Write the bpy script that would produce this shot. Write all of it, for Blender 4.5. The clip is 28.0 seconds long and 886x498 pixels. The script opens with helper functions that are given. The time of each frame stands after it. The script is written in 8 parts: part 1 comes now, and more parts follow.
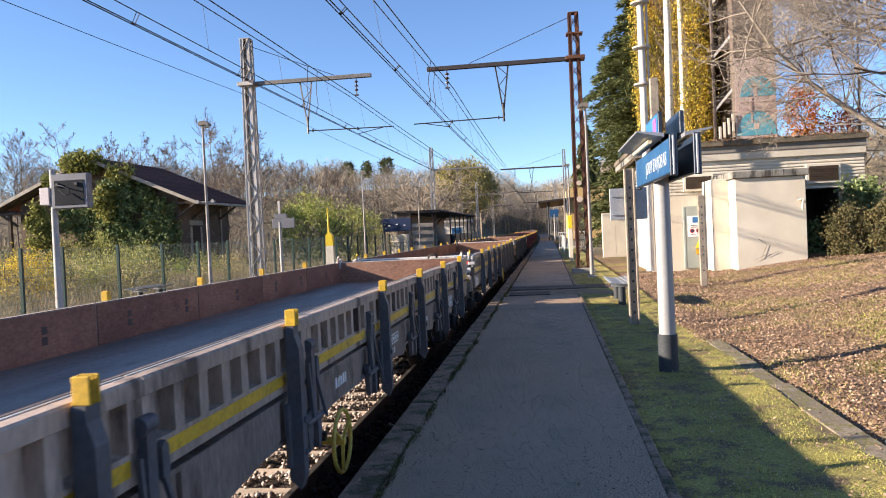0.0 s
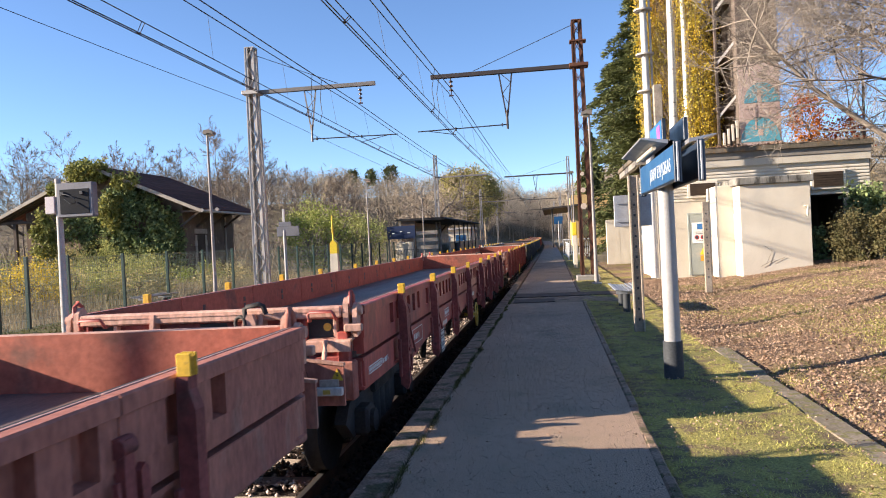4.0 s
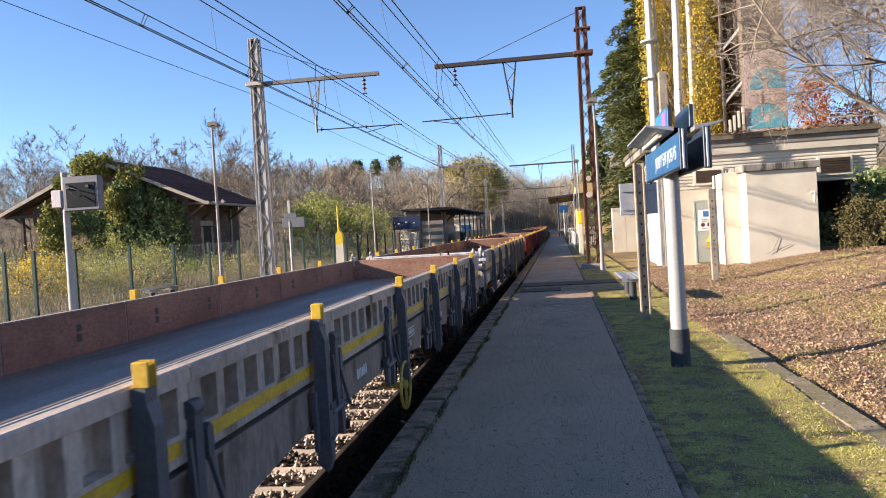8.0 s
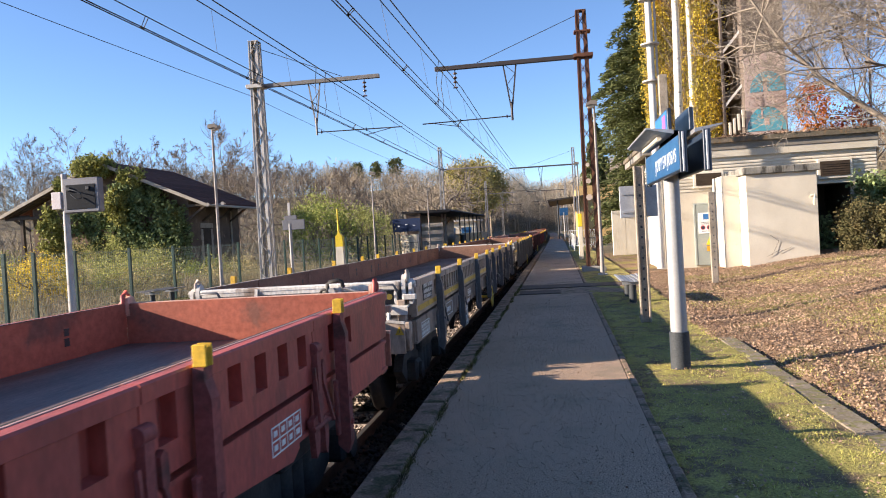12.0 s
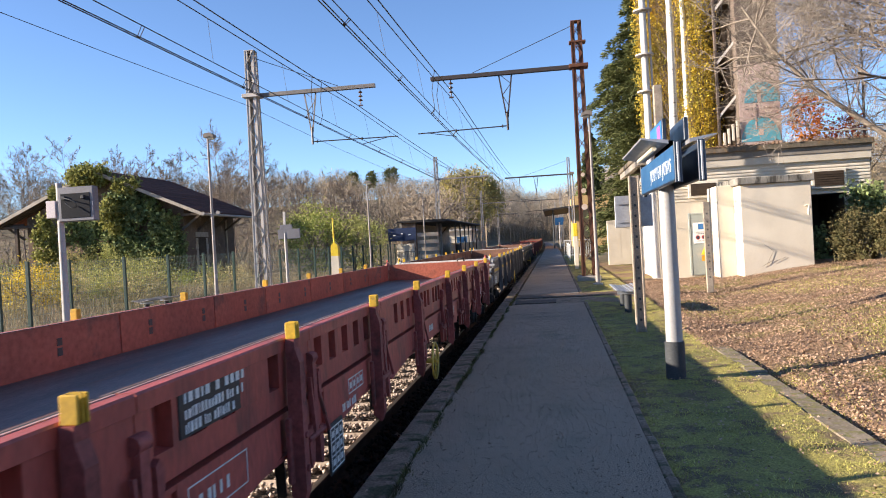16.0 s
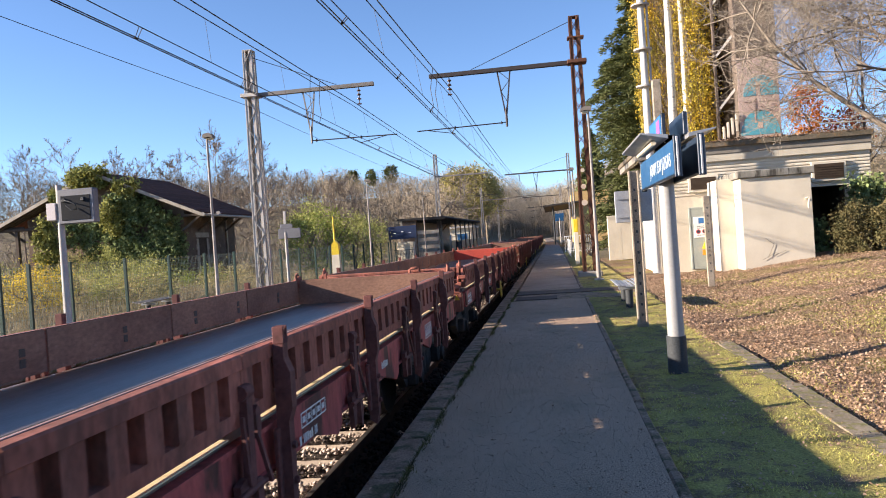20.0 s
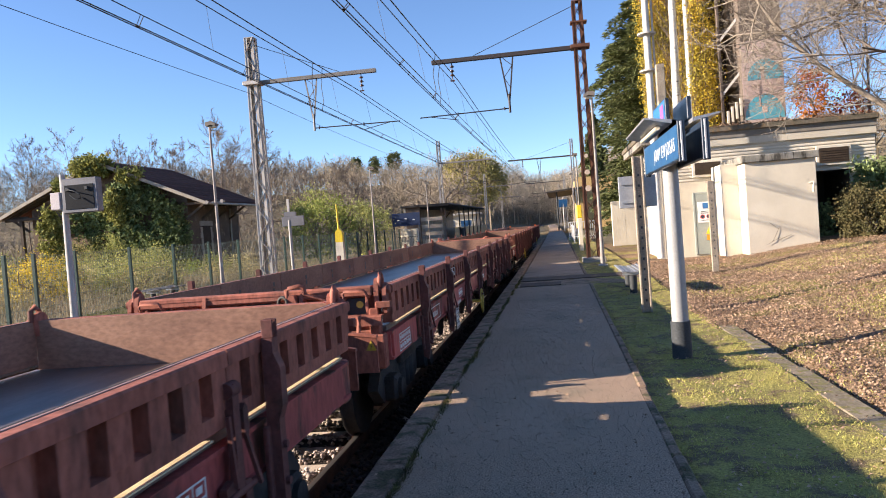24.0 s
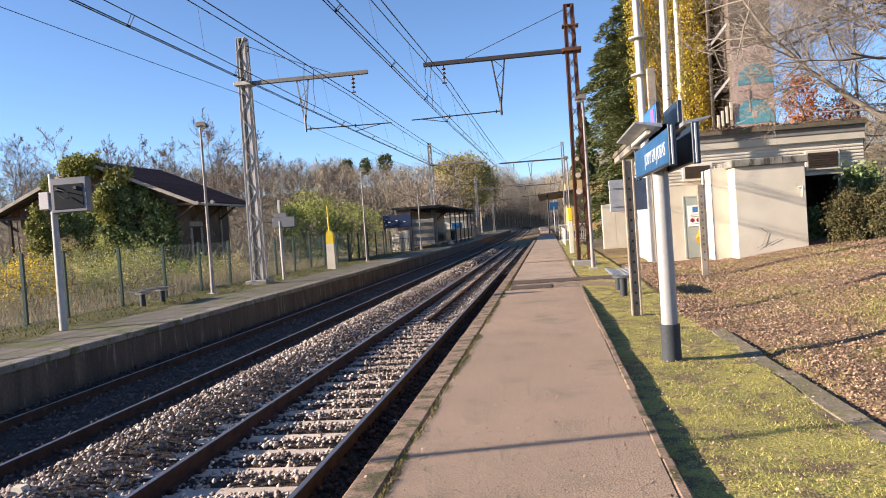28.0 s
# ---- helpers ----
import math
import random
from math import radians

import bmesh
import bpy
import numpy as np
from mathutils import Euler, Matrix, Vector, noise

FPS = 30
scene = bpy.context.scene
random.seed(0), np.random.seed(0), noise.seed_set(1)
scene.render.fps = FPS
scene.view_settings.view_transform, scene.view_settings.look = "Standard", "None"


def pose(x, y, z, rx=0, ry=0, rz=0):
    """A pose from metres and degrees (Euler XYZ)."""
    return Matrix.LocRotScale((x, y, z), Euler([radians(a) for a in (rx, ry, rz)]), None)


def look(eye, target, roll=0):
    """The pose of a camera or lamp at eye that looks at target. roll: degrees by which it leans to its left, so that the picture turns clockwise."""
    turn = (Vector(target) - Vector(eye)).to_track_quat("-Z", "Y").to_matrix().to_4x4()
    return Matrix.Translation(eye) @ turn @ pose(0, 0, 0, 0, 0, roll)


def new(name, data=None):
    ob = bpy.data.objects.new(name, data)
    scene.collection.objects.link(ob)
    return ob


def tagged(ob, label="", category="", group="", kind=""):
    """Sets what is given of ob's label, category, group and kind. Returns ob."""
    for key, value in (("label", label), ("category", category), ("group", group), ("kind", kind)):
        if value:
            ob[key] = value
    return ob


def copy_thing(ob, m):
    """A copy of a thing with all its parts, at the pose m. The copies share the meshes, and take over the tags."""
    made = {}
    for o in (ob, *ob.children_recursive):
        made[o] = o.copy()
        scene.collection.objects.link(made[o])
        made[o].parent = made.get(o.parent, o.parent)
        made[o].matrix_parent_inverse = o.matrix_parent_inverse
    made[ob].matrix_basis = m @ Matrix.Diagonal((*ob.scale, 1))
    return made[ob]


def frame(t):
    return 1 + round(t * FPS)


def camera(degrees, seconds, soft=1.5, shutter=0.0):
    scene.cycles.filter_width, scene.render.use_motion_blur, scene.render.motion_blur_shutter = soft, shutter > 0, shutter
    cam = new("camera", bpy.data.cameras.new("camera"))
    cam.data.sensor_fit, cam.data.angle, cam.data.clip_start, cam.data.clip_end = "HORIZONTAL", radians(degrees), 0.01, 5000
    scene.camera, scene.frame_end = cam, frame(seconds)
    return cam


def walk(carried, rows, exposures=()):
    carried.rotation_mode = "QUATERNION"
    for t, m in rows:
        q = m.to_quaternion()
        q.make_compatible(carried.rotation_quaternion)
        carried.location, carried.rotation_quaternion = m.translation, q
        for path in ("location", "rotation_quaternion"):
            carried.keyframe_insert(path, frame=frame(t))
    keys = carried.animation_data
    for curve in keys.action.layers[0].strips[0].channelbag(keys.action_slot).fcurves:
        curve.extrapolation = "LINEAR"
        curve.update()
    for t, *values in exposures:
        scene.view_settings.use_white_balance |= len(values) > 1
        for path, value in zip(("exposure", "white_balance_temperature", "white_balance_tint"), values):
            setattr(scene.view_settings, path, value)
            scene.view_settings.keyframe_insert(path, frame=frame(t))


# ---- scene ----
cam = camera(60.4, 28.0, soft=1.0, shutter=0.035)


def aim(yaw, pitch, roll, x=0.0, y=0.0, z=1.576):
    """Camera pose: yaw clockwise from +y, pitch up, roll, in degrees."""
    turn = Matrix.Rotation(radians(-yaw), 4, 'Z') @ Matrix.Rotation(radians(90 + pitch), 4, 'X') @ Matrix.Rotation(radians(roll), 4, 'Z')
    return Matrix.Translation((x, y, z)) @ turn


CAMERA_ROWS = [
    (0, -7.931, -1.216, -2.692),
    (0.5, -7.937, -1.154, -2.703),
    (1, -7.993, -1.088, -2.708),
    (1.5, -8.074, -1.018, -2.742),
    (2, -8.121, -0.906, -2.787),
    (2.5, -8.145, -0.832, -2.831),
    (3, -8.189, -0.733, -2.851),
    (3.5, -8.194, -0.641, -2.813),
    (5.5, -8.531, -0.824, -3.387),
    (6, -8.647, -0.999, -3.471),
    (6.5, -8.681, -1.126, -3.497),
    (7, -8.671, -1.261, -3.465),
    (7.5, -8.660, -1.333, -3.447),
    (8, -8.687, -1.378, -3.421),
    (8.5, -8.774, -1.395, -3.448),
    (9, -8.921, -1.443, -3.441),
    (9.5, -9.011, -1.456, -3.436),
    (10, -9.013, -1.484, -3.379),
    (10.5, -8.947, -1.439, -3.326),
    (11, -8.860, -1.365, -3.287),
    (11.5, -8.730, -1.265, -3.294),
    (12, -8.672, -1.197, -3.337),
    (12.5, -8.694, -1.144, -3.440),
    (14.5, -8.506, -0.773, -3.456),
    (15, -8.396, -0.707, -3.371),
    (15.5, -8.308, -0.633, -3.287),
    (16, -8.293, -0.508, -3.245),
    (16.5, -8.301, -0.410, -3.288),
    (17, -8.295, -0.321, -3.382),
    (17.5, -8.244, -0.269, -3.479),
    (18, -8.225, -0.284, -3.571),
    (18.5, -8.235, -0.392, -3.660),
    (19, -8.264, -0.498, -3.771),
    (19.5, -8.290, -0.609, -3.869),
    (20, -8.350, -0.699, -3.974),
    (20.5, -8.401, -0.827, -4.116),
    (21, -8.463, -0.981, -4.190),
    (21.5, -8.490, -1.103, -4.253),
    (23.5, -8.645, -1.617, -4.442),
    (24, -8.702, -1.670, -4.350),
    (24.5, -8.756, -1.708, -4.316),
    (25, -8.682, -1.667, -4.273),
    (25.5, -8.561, -1.656, -4.205),
    (26, -8.410, -1.611, -4.181),
    (26.5, -8.266, -1.509, -4.160),
    (27, -8.127, -1.501, -4.140),
    (27.5, -8.014, -1.518, -4.072),
    (28, -7.999, -1.563, -4.007),
]
walk(cam, [(t, aim(a, b, c)) for t, a, b, c in CAMERA_ROWS], [(0.0, 1.5), (27.2, 1.5), (28.0, 1.38)])

# ---- world and sun ----
SUN_EL, SUN_DX, SUN_DY = radians(18.4), -0.972, -0.235


def make_world():
    world = bpy.data.worlds.new("sky")
    scene.world = world
    world.use_nodes = True
    nt = world.node_tree
    nt.nodes.clear()
    out = nt.nodes.new("ShaderNodeOutputWorld")
    bg = nt.nodes.new("ShaderNodeBackground")
    sky = nt.nodes.new("ShaderNodeTexSky")
    sky.sky_type, sky.sun_disc = 'NISHITA', False
    sky.sun_elevation = SUN_EL
    sky.sun_rotation = math.atan2(SUN_DX, SUN_DY)
    sky.air_density, sky.dust_density, sky.ozone_density = 0.74, 0.0, 4.6
    bg.inputs[1].default_value = 0.090
    nt.links.new(sky.outputs[0], bg.inputs[0])
    nt.links.new(bg.outputs[0], out.inputs[0])
    lamp = bpy.data.lights.new("sun", 'SUN')
    lamp.energy, lamp.angle, lamp.color = 5.0, radians(0.55), (1.0, 0.90, 0.76)
    ob = new("sun", lamp)
    c = math.cos(SUN_EL)
    ob.matrix_world = look((SUN_DX * c * 100, SUN_DY * c * 100, math.sin(SUN_EL) * 100), (0, 0, 0))
    scene.view_settings.exposure = 1.5
    scene.view_settings.use_white_balance = True
    scene.view_settings.white_balance_temperature, scene.view_settings.white_balance_tint = 6850, 15


make_world()

# ---- materials ----


def rgb(c):
    return (c[0], c[1], c[2], 1.0)


MATS = {}


def mat(name, c1, c2=None, rough=0.8, metal=0.0, scale=3.0, fine=60.0, bump=0.25, depth=0.01, grain=0.25, c3=None, cover=0.6, spread=0.1,
        stretch=(1, 1, 1), island=0.0, transmit=0.0, stain_scale=None, spec=None):
    """A surface with two scales of colour variation, fine relief, and optional blotches of c3."""
    if name in MATS:
        return MATS[name]
    c2 = c2 or tuple(x * 0.75 for x in c1)
    m = bpy.data.materials.new(name)
    m.use_nodes = True
    nt = m.node_tree
    N, L = nt.nodes, nt.links
    b = N["Principled BSDF"]
    b.inputs["Roughness"].default_value, b.inputs["Metallic"].default_value = rough, metal
    b.inputs["Specular IOR Level"].default_value = spec if spec is not None else (0.5 if rough < 0.6 or metal > 0.2 else 0.22)
    tc, mp, oi = N.new("ShaderNodeTexCoord"), N.new("ShaderNodeMapping"), N.new("ShaderNodeObjectInfo")
    mp.inputs["Scale"].default_value = stretch
    L.new(tc.outputs["Object"], mp.inputs[0])
    off = N.new("ShaderNodeVectorMath")
    off.operation = 'MULTIPLY_ADD'
    L.new(oi.outputs["Random"], off.inputs[0])
    off.inputs[1].default_value = (31.0, 17.0, 23.0)
    L.new(mp.outputs[0], off.inputs[2])

    def noise_tex(s, detail=4.0):
        n = N.new("ShaderNodeTexNoise")
        n.inputs["Scale"].default_value, n.inputs["Detail"].default_value, n.inputs["Roughness"].default_value = s, detail, 0.6
        L.new(off.outputs[0], n.inputs["Vector"])
        return n

    def mix(kind, fac, a, bb):
        x = N.new("ShaderNodeMix")
        x.data_type, x.blend_type = 'RGBA', kind
        for sock, v in ((x.inputs[0], fac), (x.inputs[6], a), (x.inputs[7], bb)):
            if hasattr(v, "is_linked"):
                L.new(v, sock)
            else:
                sock.default_value = v
        return x.outputs[2]

    def ramp(n, lo, hi, a=(0, 0, 0, 1), bb=(1, 1, 1, 1)):
        r = N.new("ShaderNodeValToRGB")
        r.color_ramp.elements[0].position, r.color_ramp.elements[1].position = lo, hi
        r.color_ramp.elements[0].color, r.color_ramp.elements[1].color = a, bb
        L.new(n.outputs["Fac"], r.inputs[0])
        return r.outputs[0]

    big, small = noise_tex(scale), noise_tex(fine, 3.0)
    col = ramp(big, 0.35, 0.65, rgb(c1), rgb(c2))
    if c3:
        st = noise_tex(stain_scale or scale * 2.3, 6.0)
        col = mix('MIX', ramp(st, cover, cover + spread), col, rgb(c3))
    g = ramp(small, 0.3, 0.7, (1 - grain, 1 - grain, 1 - grain, 1), (1 + grain, 1 + grain, 1 + grain, 1))
    col = mix('MULTIPLY', 1.0, col, g)
    hs = N.new("ShaderNodeHueSaturation")
    mr = N.new("ShaderNodeMapRange")
    mr.inputs[3].default_value, mr.inputs[4].default_value = 0.9, 1.1
    L.new(oi.outputs["Random"], mr.inputs[0])
    L.new(mr.outputs[0], hs.inputs["Value"])
    L.new(col, hs.inputs["Color"])
    col = hs.outputs[0]
    if island:
        ge = N.new("ShaderNodeNewGeometry")
        hi = N.new("ShaderNodeHueSaturation")
        m2 = N.new("ShaderNodeMapRange")
        m2.inputs[3].default_value, m2.inputs[4].default_value = 1 - island, 1 + island
        L.new(ge.outputs["Random Per Island"], m2.inputs[0])
        L.new(m2.outputs[0], hi.inputs["Value"])
        L.new(col, hi.inputs["Color"])
        col = hi.outputs[0]
    L.new(col, b.inputs["Base Color"])
    if bump:
        bp = N.new("ShaderNodeBump")
        bp.inputs["Strength"].default_value, bp.inputs["Distance"].default_value = bump, depth
        L.new(small.outputs["Fac"], bp.inputs["Height"])
        L.new(bp.outputs[0], b.inputs["Normal"])
        rr = N.new("ShaderNodeMapRange")
        rr.inputs[3].default_value, rr.inputs[4].default_value = max(0.03, rough - 0.12), min(1.0, rough + 0.12)
        L.new(big.outputs["Fac"], rr.inputs[0])
        L.new(rr.outputs[0], b.inputs["Roughness"])
    if transmit:
        tr = N.new("ShaderNodeBsdfTranslucent")
        ms = N.new("ShaderNodeMixShader")
        ms.inputs[0].default_value = transmit
        L.new(col, tr.inputs[0])
        L.new(b.outputs[0], ms.inputs[1])
        L.new(tr.outputs[0], ms.inputs[2])
        L.new(ms.outputs[0], N["Material Output"].inputs[0])
    MATS[name] = m
    return m


ASPHALT = mat("asphalt", (0.420, 0.288, 0.202), (0.348, 0.249, 0.175), 0.92, scale=0.45, fine=95, bump=0.6, depth=0.010, grain=0.9, c3=(0.28, 0.215, 0.15), cover=0.54, stain_scale=1.3)
CONCRETE = mat("concrete", (0.32, 0.30, 0.27), (0.24, 0.22, 0.20), 0.9, scale=1.5, fine=90, grain=0.2, c3=(0.13, 0.12, 0.10), cover=0.58)
COPING = mat("coping", (0.307, 0.212, 0.149), (0.204, 0.140, 0.101), 0.95, scale=3.2, fine=60, grain=0.4, bump=0.5, depth=0.010, c3=(0.095, 0.085, 0.045), cover=0.50, stain_scale=5.0)
WALL_OLD = mat("old_platform_wall", (0.118, 0.085, 0.061), (0.068, 0.051, 0.038), 0.95, scale=1.2, fine=50, grain=0.3, c3=(0.19, 0.16, 0.125), cover=0.58, stretch=(3, 2.2, 0.35))
BALLAST = mat("ballast_bed", (0.07, 0.052, 0.045), (0.04, 0.032, 0.028), 0.95, scale=14, fine=45, bump=1.0, depth=0.05, grain=0.5)
# dark copy of the ballast stone, the far track's shade put into its colour
SHADED_STONE = mat("shaded_ballast_stone", (0.125, 0.092, 0.078), (0.078, 0.058, 0.050), 0.9, scale=0.9, fine=60, bump=0.3, grain=0.2, island=0.4)
STONE = mat("ballast_stone", (0.450, 0.369, 0.316), (0.230, 0.187, 0.162), 0.9, scale=0.9, fine=60, bump=0.3, grain=0.3, island=0.75)
SLEEPER = mat("sleeper_concrete", (0.578, 0.475, 0.395), (0.467, 0.385, 0.314), 0.9, scale=3, fine=60, grain=0.25, c3=(0.14, 0.10, 0.08), cover=0.6)
RAIL_SIDE = mat("rail_rust", (0.085, 0.045, 0.032), (0.05, 0.03, 0.025), 0.8, 0.2, scale=4, fine=90, grain=0.3)
RAIL_TOP = mat("rail_polished", (0.30, 0.28, 0.27), (0.22, 0.20, 0.19), 0.38, 0.8, scale=4, fine=40, bump=0.05, grain=0.1, stretch=(8, 0.3, 1))
GRASS_SOIL = mat("mossy_ground", (0.415, 0.353, 0.103), (0.246, 0.223, 0.076), 0.95, scale=1.2, fine=55, bump=0.8, depth=0.03, grain=0.45, c3=(0.19, 0.14, 0.08), cover=0.5, stain_scale=4.0)
LEAF_SOIL = mat("leaf_litter_ground", (0.287, 0.190, 0.115), (0.207, 0.138, 0.086), 0.95, scale=2.0, fine=38, bump=1.0, depth=0.04, grain=0.5, c3=(0.25, 0.22, 0.065), cover=0.50, stain_scale=0.5)
FIELD = mat("dry_field", (0.198, 0.151, 0.088), (0.125, 0.104, 0.057), 0.95, scale=0.3, fine=8, bump=0.8, depth=0.1, grain=0.4)

# ---- shape helpers ----


class Shape:
    """Collects vertices and faces of one mesh."""

    def __init__(self):
        self.v, self.f, self.s = [], [], []

    def add(self, verts, faces, smooth=False):
        n = len(self.v)
        self.v.extend(verts)
        self.f.extend([tuple(i + n for i in f) for f in faces])
        self.s.extend([smooth] * len(faces))
        return self

    def box(self, x0, x1, y0, y1, z0, z1, c=0.0):
        """A box; with c its edges are chamfered."""
        if c <= 0:
            v = [(x, y, z) for z in (z0, z1) for y in (y0, y1) for x in (x0, x1)]
            return self.add(v, [(0, 2, 3, 1), (4, 5, 7, 6), (0, 1, 5, 4), (2, 6, 7, 3), (0, 4, 6, 2), (1, 3, 7, 5)])
        c = min(c, (x1 - x0) * 0.45, (y1 - y0) * 0.45, (z1 - z0) * 0.45)
        lo, hi, v, idx = (x0, y0, z0), (x1, y1, z1), [], {}
        for sx in (0, 1):
            for sy in (0, 1):
                for sz in (0, 1):
                    for ax in range(3):
                        p = []
                        for a, s in enumerate((sx, sy, sz)):
                            e = (lo, hi)[s][a]
                            p.append(e if a == ax else e + (c if s == 0 else -c))
                        idx[(sx, sy, sz, ax)] = len(v)
                        v.append(tuple(p))
        f = []
        for ax in range(3):
            o = [a for a in range(3) if a != ax]
            for s in (0, 1):
                q = []
                for a, b in ((0, 0), (1, 0), (1, 1), (0, 1)):
                    k = [0, 0, 0]
                    k[ax], k[o[0]], k[o[1]] = s, a, b
                    q.append(idx[(*k, ax)])
                f.append(tuple(q if (s == 1) == (ax != 1) else q[::-1]))
            for a in (0, 1):
                for b in (0, 1):
                    k0, k1 = [0, 0, 0], [0, 0, 0]
                    k0[ax], k1[ax] = 0, 1
                    k0[o[0]] = k1[o[0]] = a
                    k0[o[1]] = k1[o[1]] = b
                    f.append((idx[(*k0, o[0])], idx[(*k1, o[0])], idx[(*k1, o[1])], idx[(*k0, o[1])]))
        for sx in (0, 1):
            for sy in (0, 1):
                for sz in (0, 1):
                    f.append(tuple(idx[(sx, sy, sz, a)] for a in range(3)))
        return self.add(v, f)

    def prism(self, profile, a0, a1, axis="y"):
        """A closed profile of (u, w) swept along an axis: y: u=x w=z; x: u=y w=z; z: u=x w=y."""
        put = {"y": lambda u, w, a: (u, a, w), "x": lambda u, w, a: (a, u, w), "z": lambda u, w, a: (u, w, a)}[axis]
        n = len(profile)
        v = [put(u, w, a0) for u, w in profile] + [put(u, w, a1) for u, w in profile]
        f = [(i, (i + 1) % n, n + (i + 1) % n, n + i) for i in range(n)] + [tuple(range(n))[::-1], tuple(range(n, 2 * n))]
        return self.add(v, f)

    def tube(self, path, radii, seg=8, caps=True):
        """A round bar along a path."""
        pts = [Vector(p) for p in path]
        if not hasattr(radii, "__len__"):
            radii = [radii] * len(pts)
        v, f = [], []
        for i, p in enumerate(pts):
            d = (pts[min(i + 1, len(pts) - 1)] - pts[max(i - 1, 0)]).normalized()
            u = d.cross(Vector((0, 0, 1)) if abs(d.z) < 0.9 else Vector((1, 0, 0))).normalized()
            w = d.cross(u)
            for k in range(seg):
                a = 2 * math.pi * k / seg
                v.append(tuple(p + (u * math.cos(a) + w * math.sin(a)) * radii[i]))
        for i in range(len(pts) - 1):
            for k in range(seg):
                a, b = i * seg + k, i * seg + (k + 1) % seg
                f.append((a, b, b + seg, a + seg))
        self.add(v, f, seg > 5)
        if caps:
            m = len(pts) - 1
            self.add(v[:seg], [tuple(range(seg))])
            self.add(v[m * seg:], [tuple(range(seg))[::-1]])
        return self

    def ring(self, centre, normal, big, small, seg=16, sub=6):
        """A torus."""
        n = Vector(normal).normalized()
        u = n.cross(Vector((0, 0, 1)) if abs(n.z) < 0.9 else Vector((1, 0, 0))).normalized()
        w = n.cross(u)
        c, v, f = Vector(centre), [], []
        for i in range(seg):
            a = 2 * math.pi * i / seg
            r = u * math.cos(a) + w * math.sin(a)
            for k in range(sub):
                b = 2 * math.pi * k / sub
                v.append(tuple(c + r * (big + small * math.cos(b)) + n * small * math.sin(b)))
        for i in range(seg):
            for k in range(sub):
                a0, a1 = i * sub, (i + 1) % seg * sub
                f.append((a0 + k, a1 + k, a1 + (k + 1) % sub, a0 + (k + 1) % sub))
        return self.add(v, f, True)

    def bar(self, p0, p1, w, h):
        """A square bar between two points."""
        p0, p1 = Vector(p0), Vector(p1)
        d = (p1 - p0).normalized()
        u = d.cross(Vector((0, 0, 1)) if abs(d.z) < 0.95 else Vector((0, 1, 0))).normalized() * w / 2
        k = d.cross(u).normalized() * h / 2
        v = [tuple(p + a * u + b * k) for p in (p0, p1) for a, b in ((-1, -1), (1, -1), (1, 1), (-1, 1))]
        return self.add(v, [(0, 1, 2, 3), (7, 6, 5, 4), (0, 4, 5, 1), (1, 5, 6, 2), (2, 6, 7, 3), (3, 7, 4, 0)])

    def mesh(self, name, material):
        me = bpy.data.meshes.new(name)
        me.from_pydata(self.v, [], self.f)
        if any(self.s):
            me.polygons.foreach_set("use_smooth", self.s)
        if material:
            me.materials.append(material)
        bm = bmesh.new()
        bm.from_mesh(me)
        bmesh.ops.recalc_face_normals(bm, faces=bm.faces)
        bm.to_mesh(me)
        bm.free()
        return me


def part(name, shape, material, parent=None, label="", at=None):
    """Links a shape as one mesh object, under a thing or part if one is given."""
    ob = new(name, shape.mesh(name, material) if isinstance(shape, Shape) else shape)
    if parent:
        ob.parent = parent
    if at is not None:
        ob.matrix_basis = at
    if label:
        ob["label"] = label
    return ob


def thing(name, label, category, m=None, group="", kind=""):
    ob = new(name)
    ob.empty_display_size = 0.2
    if m is not None:
        ob.matrix_basis = m
    return tagged(ob, label, category, group, kind)


def setting(name, shape, material, label="", category=""):
    return tagged(part(name, shape, material), label or name.replace("_", " "), category or name.split("_")[0], "", "structure")


LETTERS = {}


def text_mesh(text, size, bold):
    """A mesh of flat lettering, made once for each text."""
    if (text, size, bold) in LETTERS:
        return LETTERS[(text, size, bold)]
    cu = bpy.data.curves.new("letter", 'FONT')
    cu.body, cu.size, cu.align_x, cu.align_y, cu.extrude, cu.offset = text, size, 'LEFT', 'BOTTOM_BASELINE', 0.002, bold
    tmp = new("letter", cu)
    me = bpy.data.meshes.new_from_object(tmp.evaluated_get(bpy.context.evaluated_depsgraph_get()))
    me.name = "letter"
    bpy.data.objects.remove(tmp)
    LETTERS[(text, size, bold)] = me
    return me


# lettering is drawn up before the place fills
for text, size, bold in (("JOUY EN JOSAS", 0.20, -0.003), ("48.8 m", 0.105, 0.0)):
    for i in range(len(text)):
        text_mesh(text[:i + 1], size, 0.0)
        if text[i] != " ":
            text_mesh(text[i], size, bold)


def bend(y):
    """How far the line curves away to the left at a distance y."""
    return -7.6e-5 * max(0.0, y - 60) ** 2


def raw_mesh(name, verts, faces, material, smooth=False):
    """A large mesh from numpy arrays of vertices and quads or triangles."""
    me = bpy.data.meshes.new(name)
    verts, faces = np.asarray(verts, dtype=np.float32), np.asarray(faces, dtype=np.int32)
    k = faces.shape[1]
    me.vertices.add(len(verts))
    me.vertices.foreach_set("co", verts.ravel())
    me.loops.add(faces.size)
    me.loops.foreach_set("vertex_index", faces.ravel())
    me.polygons.add(len(faces))
    me.polygons.foreach_set("loop_start", np.arange(0, faces.size, k, dtype=np.int32))
    me.update(calc_edges=True)
    if smooth:
        me.polygons.foreach_set("use_smooth", np.ones(len(faces), dtype=bool))
    me.materials.append(material)
    me.validate()
    return me

